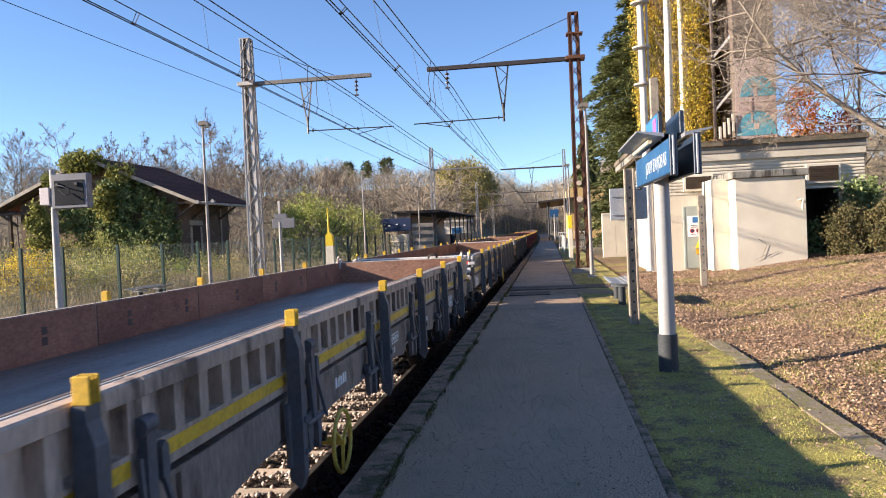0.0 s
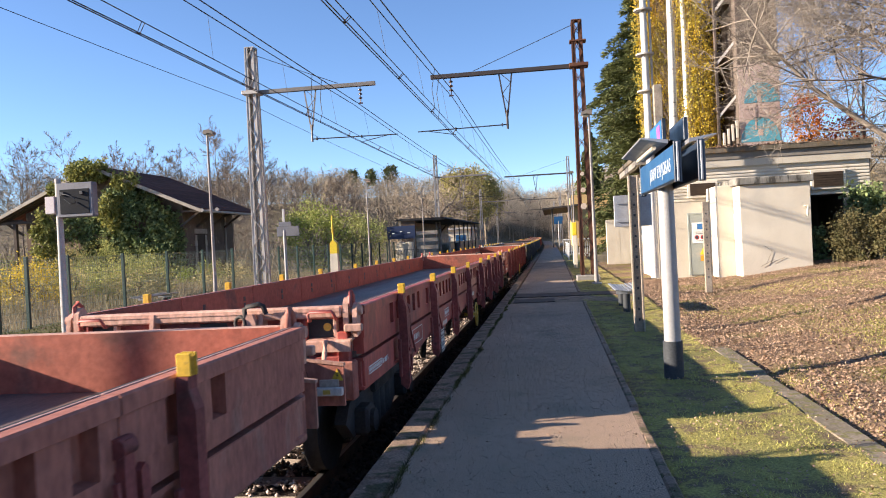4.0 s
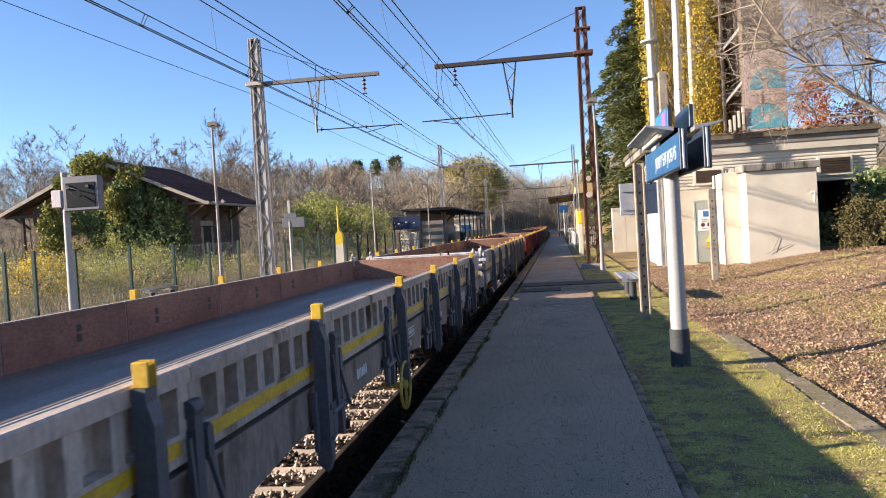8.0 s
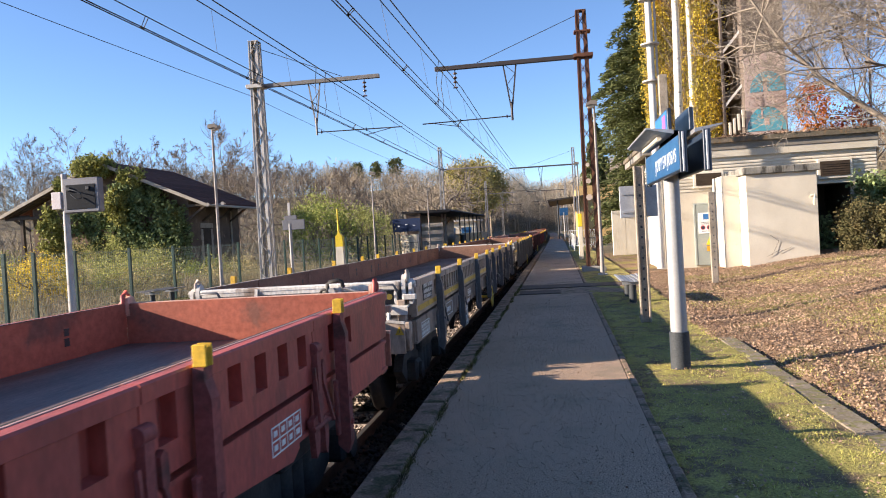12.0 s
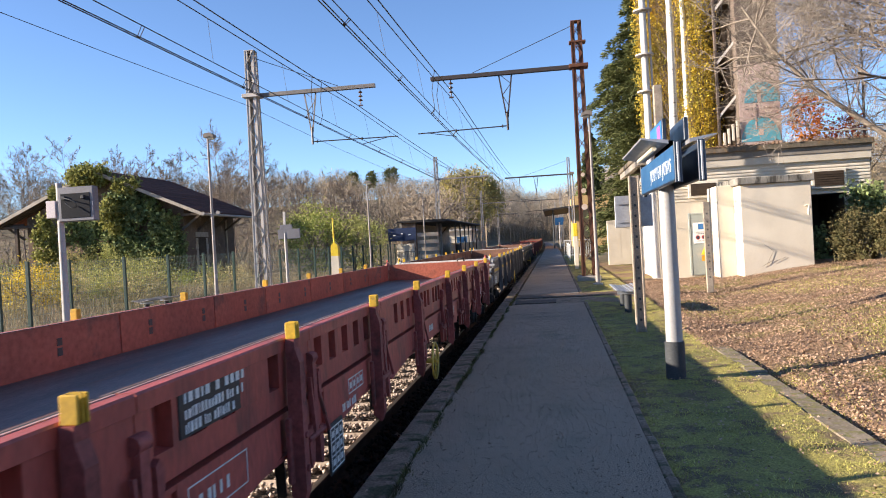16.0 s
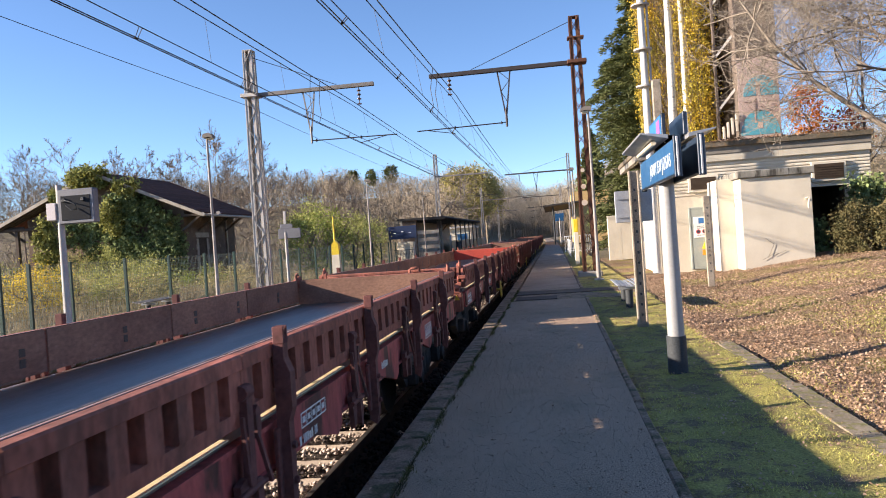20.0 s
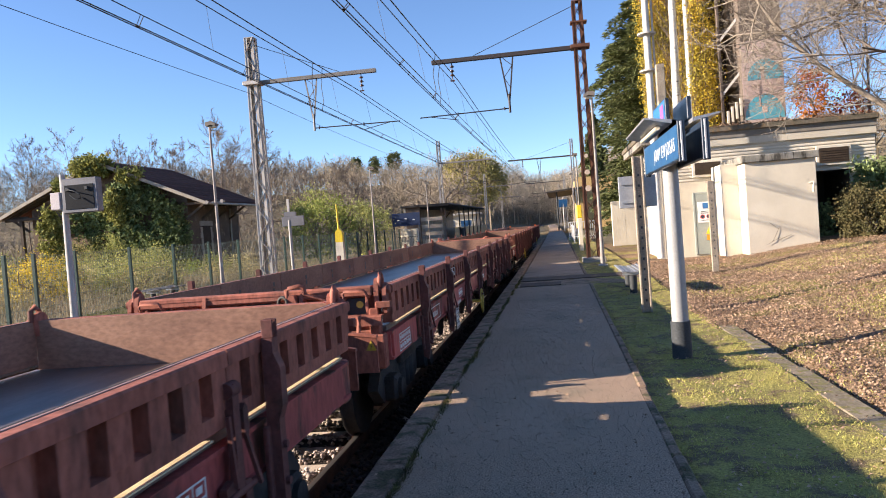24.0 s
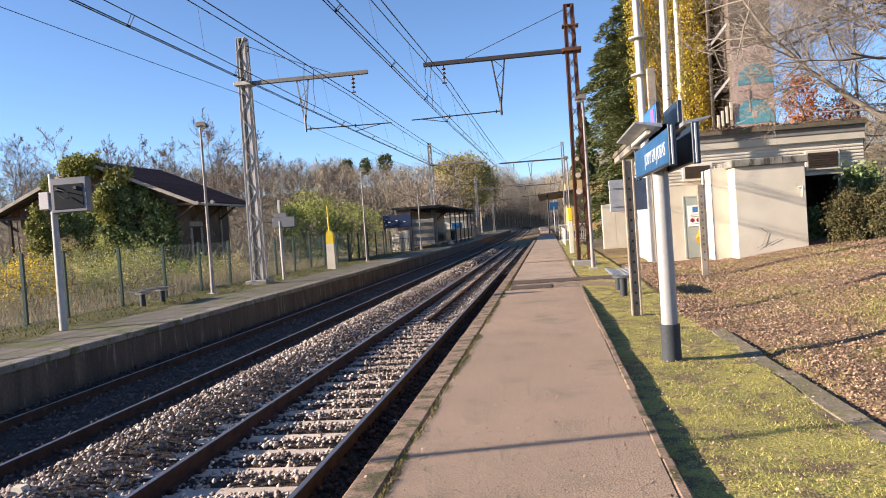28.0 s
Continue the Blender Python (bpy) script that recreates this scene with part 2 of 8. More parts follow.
# ---- ground, track and platforms ----
WHITE_WALL = mat("cream_render", (0.66, 0.60, 0.49), (0.58, 0.52, 0.42), 0.85, scale=1.1, fine=50, grain=0.1, bump=0.15, c3=(0.42, 0.37, 0.29), cover=0.66)
WET_WALL = mat("stained_concrete", (0.36, 0.34, 0.30), (0.22, 0.21, 0.18), 0.9, scale=1.6, fine=50, grain=0.2, c3=(0.08, 0.075, 0.065), cover=0.5, stretch=(2, 2, 0.5))
STEEL_RUST = mat("rusty_lattice", (0.16, 0.075, 0.045), (0.11, 0.05, 0.035), 0.8, 0.2, scale=2, fine=40, grain=0.25, c3=(0.22, 0.17, 0.14), cover=0.64)
STEEL_GREY = mat("galvanised_lattice", (0.46, 0.43, 0.40), (0.36, 0.34, 0.32), 0.6, 0.3, scale=2, fine=40, grain=0.15, c3=(0.22, 0.12, 0.07), cover=0.62)
GALVA = mat("galvanised_steel", (0.42, 0.43, 0.45), (0.34, 0.35, 0.37), 0.45, 0.5, scale=4, fine=40, bump=0.05, grain=0.1)
WIRE = mat("copper_wire_dull", (0.045, 0.04, 0.04), (0.035, 0.03, 0.03), 0.6, 0.4, bump=0)
INSULATOR = mat("brown_porcelain", (0.09, 0.045, 0.03), None, 0.25, bump=0)
GREEN_STEEL = mat("green_fence_steel", (0.014, 0.048, 0.036), (0.011, 0.038, 0.030), 0.5, bump=0.05)
FENCE_WIRE = mat("fence_wire_grey", (0.20, 0.245, 0.21), (0.15, 0.185, 0.16), 0.5, 0.4, bump=0)
GRASS_BLADE = mat("grass_blades", (0.543, 0.489, 0.151), (0.366, 0.356, 0.107), 0.8, scale=1.5, fine=20, bump=0, grain=0.2, island=0.35, c3=(0.28, 0.22, 0.09), cover=0.58, transmit=0.25)
LEAF_DEAD = mat("fallen_leaves", (0.419, 0.288, 0.196), (0.268, 0.168, 0.114), 0.8, scale=2, fine=20, bump=0, grain=0.2, island=0.42, c3=(0.44, 0.35, 0.25), cover=0.62)
DARK_MATT = mat("matt_black", (0.018, 0.02, 0.024), (0.025, 0.027, 0.03), 0.95, bump=0)
rng = np.random.default_rng(7)


def smooth(a, b, x):
    t = np.clip((x - a) / (b - a), 0, 1)
    return t * t * (3 - 2 * t)


def bank_z(x, y):
    """Height of the leafy bank beyond the gutter."""
    crest = 0.548 * (1 - smooth(4, 26, y)) + 0.517
    u = np.clip(x - 2.35 - 2.057 * smooth(10.5, 24, y), 0, None)
    rise = 0.424 * (np.sqrt(u * u + 4.71) - 2.17) + 0.009 * u
    z = crest * (1 - np.exp(-rise / crest * 0.762)) - 0.09
    gutter = 0.06 * (1 - smooth(2.36, 2.52, x)) * (1 - smooth(10.2, 11.2, y))
    return z - gutter + 0.020 * np.sin(x * 2.1 + y * 0.7) * np.sin(y * 1.3) * smooth(2.5, 3.4, x)


def verge_z(x, y):
    return -0.085 + 0.075 * smooth(12, 19, y) + 0.012 * np.sin(x * 5 + y * 3)


def hills(x, y):
    r = np.hypot(x, y)
    left = smooth(70, 300, r) * (20 + 2 * np.sin(x * 0.011 + 1.0) + 2 * np.sin(y * 0.02)) * smooth(13, 55, np.abs(x + 4) + np.clip(y - 330, 0, 400) * 0.03)
    far = smooth(330, 600, y) * 20
    return left + far


def ground_z(x, y):
    x, y = np.asarray(x, float), np.asarray(y, float)
    track = (x - np.vectorize(bend)(y))
    z = np.where((track > -8.45) & (track < -1.3), -1.02, -0.22)
    z = np.where(x > 2.2, bank_z(x, y) * smooth(60, 40, y) - 0.25, z)
    z = np.where((x <= 2.2) & (track >= -1.3), -0.35, z)
    z = np.where(x < -12.6, -0.18 + 0.1 * np.sin(x * 0.4) * np.sin(y * 0.3), z)
    return z + hills(x, y)


def sheet(name, xs, ys, zf, material, label, category="ground"):
    X, Y = np.meshgrid(xs, ys)
    Z = zf(X, Y)
    nx = len(xs)
    i = np.arange((len(ys) - 1) * nx).reshape(len(ys) - 1, nx)[:, :-1].ravel()
    me = raw_mesh(name, np.stack([X.ravel(), Y.ravel(), Z.ravel()], 1), np.stack([i, i + 1, i + nx + 1, i + nx], 1), material, True)
    return tagged(new(name, me), label, category, "", "structure")


xs = np.concatenate([np.arange(-900, -60, 20), np.arange(-60, -13, 2.0), [-12.6, -8.46, -8.44, -1.31, -1.29, 0.5, 2.19, 2.21], np.arange(2.6, 14, 0.5), np.arange(14, 60, 4), np.arange(60, 900, 20)])
ys = np.concatenate([np.arange(-300, -20, 20), np.arange(-20, 60, 2), np.arange(60, 200, 5), np.arange(200, 1500, 20)])
sheet("ground", xs, ys, ground_z, FIELD, "dry grassy ground rising to wooded hills")
sheet("grass_verge", np.linspace(0.66, 2.09, 10), np.linspace(-8, 60, 140), verge_z, GRASS_SOIL, "mossy grass verge with fallen leaves", "grass")
sheet("leafy_bank", np.concatenate([np.linspace(2.0, 6, 40), np.linspace(6.2, 20, 40)]), np.linspace(-8, 44, 120), bank_z, LEAF_SOIL, "sloping bank covered in dead brown leaves", "bank")

# gutter and its kerb beside the verge
kerb = Shape()
for k in range(15):
    y, j = -4 + k * 1.0, 0.010 * ((k * 5) % 4)
    kerb.box(2.075 + j, 2.30 + j, y + 0.004, y + 0.996, -0.3, -0.098 + 0.006 * ((k * 7) % 4), 0.010)
setting("gutter_kerb", kerb, mat("mossy_kerb", (0.265, 0.218, 0.160), (0.179, 0.148, 0.105), 0.95, scale=3, fine=40, grain=0.3, c3=(0.17, 0.155, 0.06), cover=0.50, stain_scale=9.0), "weathered concrete gutter kerb beside the bank", "kerb")

# ballast bed with shoulders
bed = Shape()
for y0 in range(-40, 420, 20):
    b0, b1 = bend(y0), bend(y0 + 20)
    prof = [(-8.46, -0.78), (-7.9, -0.735), (-5.5, -0.735), (-5.15, -0.66), (-4.7, -0.66), (-4.3, -0.735), (-2.23, -0.735), (-2.20, -0.715), (-1.3, -0.74), (-1.3, -1.0), (-8.46, -1.0)]
    n = len(prof)
    bed.add([(u + b0, y0, w) for u, w in prof] + [(u + b1, y0 + 20, w) for u, w in prof], [(i, (i + 1) % n, n + (i + 1) % n, n + i) for i in range(n)])
setting("ballast_bed", bed, BALLAST, "brown stone ballast bed under two tracks", "ballast")

# rails: foot, web and head, with a polished running band
RAIL = [(-0.07, -0.172), (0.07, -0.172), (0.07, -0.162), (0.012, -0.145), (0.010, -0.045), (0.036, -0.034), (0.036, -0.004), (0.030, 0.0), (-0.030, 0.0), (-0.036, -0.004), (-0.036, -0.034), (-0.010, -0.045), (-0.012, -0.145), (-0.07, -0.162)]
RAIL_XS = {"near": (-3.0, -0.55), "far": (-6.66, -0.60)}


def rail_along(x, z, profile, y0=-40, y1=430, step=10):
    s = Shape()
    n = len(profile)
    ys_ = list(range(y0, y1 + 1, step))
    v = [(x + bend(y) + u, y, z + w) for y in ys_ for u, w in profile]
    f = [(i * n + k, i * n + (k + 1) % n, (i + 1) * n + (k + 1) % n, (i + 1) * n + k) for i in range(len(ys_) - 1) for k in range(n)]
    return s.add(v, f)


TRACKS = {}
for name, (cx, cz) in RAIL_XS.items():
    tr = thing("railway_track", "steel rails on concrete sleepers in brown ballast", "railway track", kind="structure")
    TRACKS[name] = tr
    for sx in (-0.7535, 0.7535):
        rl = part("rail", rail_along(cx + sx, cz, RAIL), RAIL_SIDE, tr, "rusty steel rail with polished head")
        part("running_band", rail_along(cx + sx, cz, [(-0.024, 0.0006), (0.024, 0.0006), (0.024, 0.0026), (-0.024, 0.0026)]), RAIL_TOP, rl)
    if name == "near":
        for sx in (-0.59,):
            part("check_rail", rail_along(cx + sx + 0.60, cz - 0.02, RAIL, 18, 118), RAIL_SIDE, tr, "short rusty inner rail")

# platforms
setting("platform", Shape().box(-1.104, 0.612, -30, 17.9, -1.0, 0.0), ASPHALT, "grey asphalt platform surface", "platform")
tail = Shape()
for y0 in range(21, 200, 10):
    a, b = bend(y0), bend(y0 + 10)
    tail.add([(-1.06 + a, y0, 0), (0.60 + a, y0, 0), (0.60 + b, y0 + 10, 0), (-1.06 + b, y0 + 10, 0), (-1.06 + a, y0, -1), (0.60 + a, y0, -1), (0.60 + b, y0 + 10, -1), (-1.06 + b, y0 + 10, -1)],
             [(0, 1, 2, 3), (1, 5, 6, 2), (0, 3, 7, 4), (0, 4, 5, 1)])
setting("platform_end", tail, mat("pale_asphalt", (0.35, 0.265, 0.20), (0.29, 0.22, 0.165), 0.92, scale=0.5, fine=120, bump=0.4, depth=0.004, grain=0.35, c3=(0.20, 0.15, 0.115), cover=0.55), "pale patched asphalt platform", "platform")
setting("crossing_slab", Shape().box(-1.06, 2.0, 17.905, 20.995, -1.0, -0.006), COPING, "concrete slab across the platform", "slab")
setting("duct_cover", Shape().box(-1.0, -0.02, 18.15, 19.0, -0.006, 0.012, 0.004).box(-1.05, 1.9, 19.7, 20.7, -0.006, 0.014, 0.004), mat("dark_duct_cover", (0.12, 0.085, 0.065), (0.085, 0.062, 0.05), 0.8, scale=4, fine=60), "dark cable duct covers", "cover")
pf = Shape()
for y0 in range(-30, 200, 10):
    a, b = bend(y0), bend(y0 + 10)
    pf.add([(x + c, y, z) for y, c in ((y0, a), (y0 + 10, b)) for x, z in ((-8.34, -1.0), (-8.34, -0.17), (-8.34, -0.045), (-10.2, -0.045), (-12.6, -0.10))],
           [(0, 1, 6, 5), (1, 2, 7, 6), (2, 3, 8, 7), (3, 4, 9, 8)])
setting("far_platform", pf, mat("far_platform_surface", (0.207, 0.178, 0.143), (0.143, 0.125, 0.093), 0.95, scale=0.6, fine=40, grain=0.35, bump=0.6, c3=(0.12, 0.125, 0.045), cover=0.52, stain_scale=1.5), "pale worn platform across the tracks", "platform")
setting("far_platform_wall", rail_along(-8.335, 0, [(-0.10, -1.0), (0.055, -1.0), (0.045, -0.17), (-0.10, -0.17)], -30, 200), WALL_OLD, "stained concrete platform wall", "wall")
# darker copy of the verge soil, shade put into the turf colour
sheet("far_grass", np.linspace(-12.6, -9.9, 8), np.linspace(-8, 70, 80), lambda x, y: -0.06 + 0.03 * smooth(-10.0, -10.6, x) + 0.015 * np.sin(x * 4 + y * 2.3), mat("shaded_turf", (0.15, 0.14, 0.045), (0.10, 0.095, 0.035), 0.95, scale=1.2, fine=55, bump=0.8, depth=0.03, grain=0.45, c3=(0.16, 0.12, 0.075), cover=0.52, stain_scale=3.0), "grass strip behind the far platform", "grass")

# coping slabs and edging as single pieces
cop = tagged(new("platform_coping"), "row of worn concrete coping slabs", "coping", "", "structure")
ME_COP = [Shape().box(-0.118, 0.118, -0.496, 0.496, -0.20, 0.0, 0.024).mesh("coping_slab", COPING) for _ in range(1)]
for k in range(70):
    y = -4.5 + k
    if 17.9 < y < 18.0:
        continue
    part("coping_slab", ME_COP[0], None, cop, at=pose(-1.243 + bend(y) + random.uniform(-0.004, 0.004), y, 0.002 + random.uniform(-0.003, 0.003), random.uniform(-0.1, 0.1), random.uniform(-0.4, 0.4), random.uniform(-0.15, 0.15)))
far_cop = tagged(new("far_coping"), "row of pale coping slabs on the far platform", "coping", "", "structure")
ME_FAR = Shape().box(-0.20, 0.20, -0.994, 0.994, -0.13, 0.0, 0.02).mesh("coping_slab", mat("far_coping_stone", (0.270, 0.236, 0.195), (0.180, 0.158, 0.128), 0.95, scale=1.5, fine=40, grain=0.35, bump=0.5, c3=(0.11, 0.115, 0.05), cover=0.52))
for k in range(50):
    y = -3 + 2 * k
    part("coping_slab", ME_FAR, None, far_cop, at=pose(-8.44 + bend(y) + random.uniform(-0.012, 0.012), y, -0.036 + random.uniform(-0.006, 0.006), 0, 0, random.uniform(-0.3, 0.3)))
edging = tagged(new("platform_edging"), "low concrete edging with moss along the verge", "edging", "", "structure")
ME_EDGE = Shape().box(-0.036, 0.044, -0.4985, 0.4985, -0.3, 0.0, 0.016).mesh("edging_slab", COPING)
for k in range(56):
    y = -4.5 + k
    if 17.6 < y < 21.2:
        continue
    part("edging_slab", ME_EDGE, None, edging, at=pose(0.648 + random.uniform(-0.010, 0.010), y, 0.008 + random.uniform(-0.008, 0.008), random.uniform(-0.4, 0.4), 0, random.uniform(-0.5, 0.5)))

# sleepers
ME_SL = Shape().prism([(-0.13, -0.16), (0.13, -0.16), (0.115, 0.0), (-0.115, 0.0)], -1.25, 1.25, "x").mesh("sleeper", SLEEPER)
for name, count in (("near", 190), ("far", 100)):
    cx, cz = RAIL_XS[name]
    for k in range(count):
        y = 1.83 + 0.6 * k if name == "near" else 1.6 + 0.6 * k
        part("sleeper", ME_SL, None, TRACKS[name], at=pose(cx + bend(y) + random.uniform(-0.015, 0.015), y, cz - 0.174 + random.uniform(-0.006, 0.006), 0, 0, random.uniform(-0.5, 0.5)))
    rest = Shape()
    for k in range(count, 330):
        y = 1.83 + 0.6 * k
        rest.box(cx + bend(y) - 1.25, cx + bend(y) + 1.25, y - 0.12, y + 0.12, cz - 0.3, cz - 0.174)
    tagged(part("far_sleepers", rest, SLEEPER, TRACKS[name]), kind="stuff")
    clips = Shape()
    for k in range(60):
        y = (1.83 if name == "near" else 1.6) + 0.6 * k
        for sx in (-0.7535, 0.7535):
            for e in (-0.10, 0.10):
                clips.box(cx + sx + e - 0.035, cx + sx + e + 0.035, y - 0.05, y + 0.05, cz - 0.176, cz - 0.13, 0.01)
    tagged(part("rail_fastenings", clips, RAIL_SIDE, TRACKS[name]), kind="stuff")

# loose ballast stones
OCT_F = np.array([(0, 2, 4), (2, 1, 4), (1, 3, 4), (3, 0, 4), (2, 0, 5), (1, 2, 5), (3, 1, 5), (0, 3, 5)])
OCT_V = np.array([(1, 0, 0), (-1, 0, 0), (0, 1, 0), (0, -1, 0), (0, 0, 1), (0, 0, -1)], float)


def stones(n, x0, x1, ylo, yhi, zf, size):
    x, y = rng.uniform(x0, x1, n), np.where((rng.random(n) < 0.10) & (ylo < 5), rng.uniform(-6, ylo, n), ylo + (yhi - ylo) * rng.random(n) ** 1.5)
    z = zf(x, y) + rng.normal(0, min(0.012, size * 0.4), n)
    v = OCT_V[None] * rng.uniform(0.55, 1.25, (n, 6, 1)) * size * rng.uniform(0.6, 1.3, (n, 1, 1)) + rng.normal(0, 0.18 * size, (n, 6, 3))
    a = rng.uniform(0, 6.28, n)
    c, s = np.cos(a)[:, None], np.sin(a)[:, None]
    v = np.stack([v[..., 0] * c - v[..., 1] * s, v[..., 0] * s + v[..., 1] * c, v[..., 2] * 0.8], -1)
    return (v + np.stack([x, y, z], -1)[:, None]).reshape(-1, 3), (OCT_F[None] + 6 * np.arange(n)[:, None, None]).reshape(-1, 3)


def bed_z(x, y):
    dn, df = np.abs(x + 3.0), np.abs(x + 6.66)
    z = np.where(np.minimum(dn, df) < 1.25, -0.735, -0.72)
    mid = 1 - np.clip(np.abs(x + 4.83) / 0.62, 0, 1)
    z = z + 0.20 * smooth(0, 0.8, mid)
    sl = np.abs(((y - 1.83 + 0.3) % 0.6) - 0.3)
    z = z + np.where((dn < 0.62) & (x > -3.35), 0.055 * smooth(0.08, 0.2, sl) - np.where(sl < 0.11, rng.choice([0.09, 0.09, 0.02], len(x)), 0), 0)
    return np.where(x > -1.6, -0.79, z) + np.clip(-1.9 - x, -0.2, 0) * 0.15


sv, sf = stones(30000, -5.35, -2.24, 1.0, 34.0, bed_z, 0.029)
tagged(new("ballast_stones", raw_mesh("ballast_stones", sv, sf, STONE)), "loose angular brown and grey ballast stones", "ballast", "", "stuff")
# stones coloured for the deep shade between rail and platform wall
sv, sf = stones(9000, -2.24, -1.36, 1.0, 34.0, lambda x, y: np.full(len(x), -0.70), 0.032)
PIT_SHADE_STONE = mat("pit_shade_ballast_stone", (0.060, 0.048, 0.043), (0.040, 0.033, 0.030), 0.95, scale=0.9, fine=60, bump=0.3, grain=0.2, island=0.4)
tagged(new("sooty_stones", raw_mesh("sooty_stones", sv, sf, PIT_SHADE_STONE)), "ballast between rail and platform wall, coloured for deep shade", "ballast", "", "stuff")
sv, sf = stones(6000, -5.35, -1.6, 34.0, 85.0, lambda x, y: bed_z(x, y) + 0.01, 0.045)
tagged(new("far_ballast_stones", raw_mesh("far_ballast_stones", sv, sf, STONE)), "loose brown ballast stones further along the track", "ballast", "", "stuff")
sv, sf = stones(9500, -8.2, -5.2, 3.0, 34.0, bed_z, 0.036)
tagged(new("oily_stones", raw_mesh("oily_stones", sv, sf, SHADED_STONE)), "ballast stones under the far track, darkened for shade", "ballast", "", "stuff")


def cards(n, pos, size, flat=0.35, aspect=1.5):
    """Small leaf quads at positions; flat: how far they tilt."""
    a, size = rng.uniform(0, 6.28, n), size * rng.uniform(0.6, 1.3, n)
    nrm = np.stack([rng.normal(0, flat, n), rng.normal(0, flat, n), np.ones(n)], 1)
    nrm /= np.linalg.norm(nrm, axis=1)[:, None]
    u = np.stack([np.cos(a), np.sin(a), np.zeros(n)], 1)
    u -= nrm * (u * nrm).sum(1)[:, None]
    u /= np.linalg.norm(u, axis=1)[:, None]
    w = np.cross(nrm, u)
    U, Wd = u * (size * aspect)[:, None], w * size[:, None]
    fold = nrm * (size * 0.3)[:, None]
    v = np.stack([pos - U * 0.5, pos - Wd * 0.5 + fold, pos + U * 0.5, pos + Wd * 0.5 + fold], 1).reshape(-1, 3)
    return v, np.arange(4 * n).reshape(-1, 4)


n = 115000
x = 2.02 + 7.6 * rng.random(n) ** 1.3
y = np.where(rng.random(n) < 0.10, rng.uniform(-6, 2, n), 2.0 + 24 * rng.random(n) ** 1.25)
v, f = cards(n, np.stack([x, y, bank_z(x, y) + rng.uniform(0.0, 0.03, n)], 1), 0.0215, 0.80)
tagged(new("fallen_leaves", raw_mesh("fallen_leaves", v, f, LEAF_DEAD)), "dead brown leaves strewn over the bank", "leaves", "", "stuff")
n = 9000
x, y = rng.uniform(-1.3, 2.3, n), 2.0 + 22 * rng.random(n) ** 1.3
keep = (x > 0.72) | (rng.random(n) < 0.10)
x, y = x[keep], y[keep]
v, f = cards(len(x), np.stack([x, y, np.where(x > 0.7, verge_z(x, y) + 0.016, 0.008)], 1), 0.0165, 0.5)
tagged(new("scattered_leaves", raw_mesh("scattered_leaves", v, f, LEAF_DEAD)), "single pale leaves on platform and grass", "leaves", "", "stuff")

sv, sf = stones(13000, -1.10, 0.60, 1.6, 16.0, lambda x, y: np.full(len(x), 0.004), 0.0052)
GRIT = mat("loose_grit", (0.30, 0.25, 0.19), (0.20, 0.165, 0.13), 0.9, scale=0.9, fine=60, bump=0, grain=0.2, island=0.6)
tagged(new("platform_grit", raw_mesh("platform_grit", sv, sf, GRIT)), "fine loose grit on the platform asphalt", "grit", "", "stuff")


def blades(n, x, y, z, h, lean=0.5, w=0.006):
    a = rng.uniform(0, 6.28, n)
    h = h * rng.uniform(0.5, 1.4, n)
    d = np.stack([rng.normal(0, lean, n), rng.normal(0, lean, n), np.ones(n)], 1)
    d = d / np.linalg.norm(d, axis=1)[:, None] * h[:, None]
    side = np.stack([np.cos(a), np.sin(a), np.zeros(n)], 1) * w
    p = np.stack([x, y, z], 1)
    v = np.stack([p - side, p + side, p + d], 1).reshape(-1, 3)
    return v, np.arange(3 * n).reshape(-1, 3)


n = 80000
x, y = 0.71 + 1.42 * rng.random(n) ** 0.94, np.where(rng.random(n) < 0.10, rng.uniform(-5, 2, n), 2.0 + 22 * rng.random(n) ** 1.6)
tuft = np.sin(x * 9 + 3 * np.sin(y * 2.2)) * np.sin(y * 7.1 + 2 * np.sin(x * 5)) + rng.normal(0, 0.5, n)
x, y = x[tuft > -0.1], y[tuft > -0.1]
v, f = blades(len(x), x, y, verge_z(x, y) - 0.005, 0.026, 1.0, 0.0042)
tagged(new("verge_grass", raw_mesh("verge_grass", v, f, GRASS_BLADE)), "short mossy green and yellow grass", "grass", "", "stuff")
n = 20000
y = 1.5 + 20 * rng.random(n) ** 1.2
x = -1.108 + np.abs(rng.normal(0, 0.016, n)) + 0.012 * np.sin(y * 4.3)
keep = np.sin(y * 3.1) + np.sin(y * 7.7 + 1) + np.sin(y * 1.3 + 2) + rng.normal(0, 0.9, n) > -0.3
x, y = x[keep], y[keep]
v, f = blades(len(x), x, y, np.full(len(x), -0.015), 0.042, 1.0, 0.006)
tagged(new("joint_weeds", raw_mesh("joint_weeds", v, f, mat("dull_moss", (0.15, 0.135, 0.045), (0.07, 0.06, 0.03), 0.95, scale=4, fine=20, bump=0, island=0.4, c3=(0.22, 0.22, 0.06), cover=0.6))), "weeds growing in the joint behind the coping", "weeds", "", "stuff")
n = 700
y = rng.choice([4.75, 5.0, 5.25, 11.0, 13.5], n) + rng.normal(0, 0.09, n)
x = -1.52 + rng.normal(0, 0.05, n)
v, f = blades(n, x, y, np.full(n, -0.78), 0.22, 0.45, 0.006)
tagged(new("track_weeds", raw_mesh("track_weeds", v, f, GRASS_BLADE)), "dry weeds beside the platform wall", "weeds", "", "stuff")
n = 14000
x, y = rng.uniform(-12.5, -10.1, n), 6.0 + 55 * rng.random(n) ** 1.3
keep = x < -10.3 - 0.5 * np.sin(y * 0.9) ** 2
x, y = x[keep], y[keep]
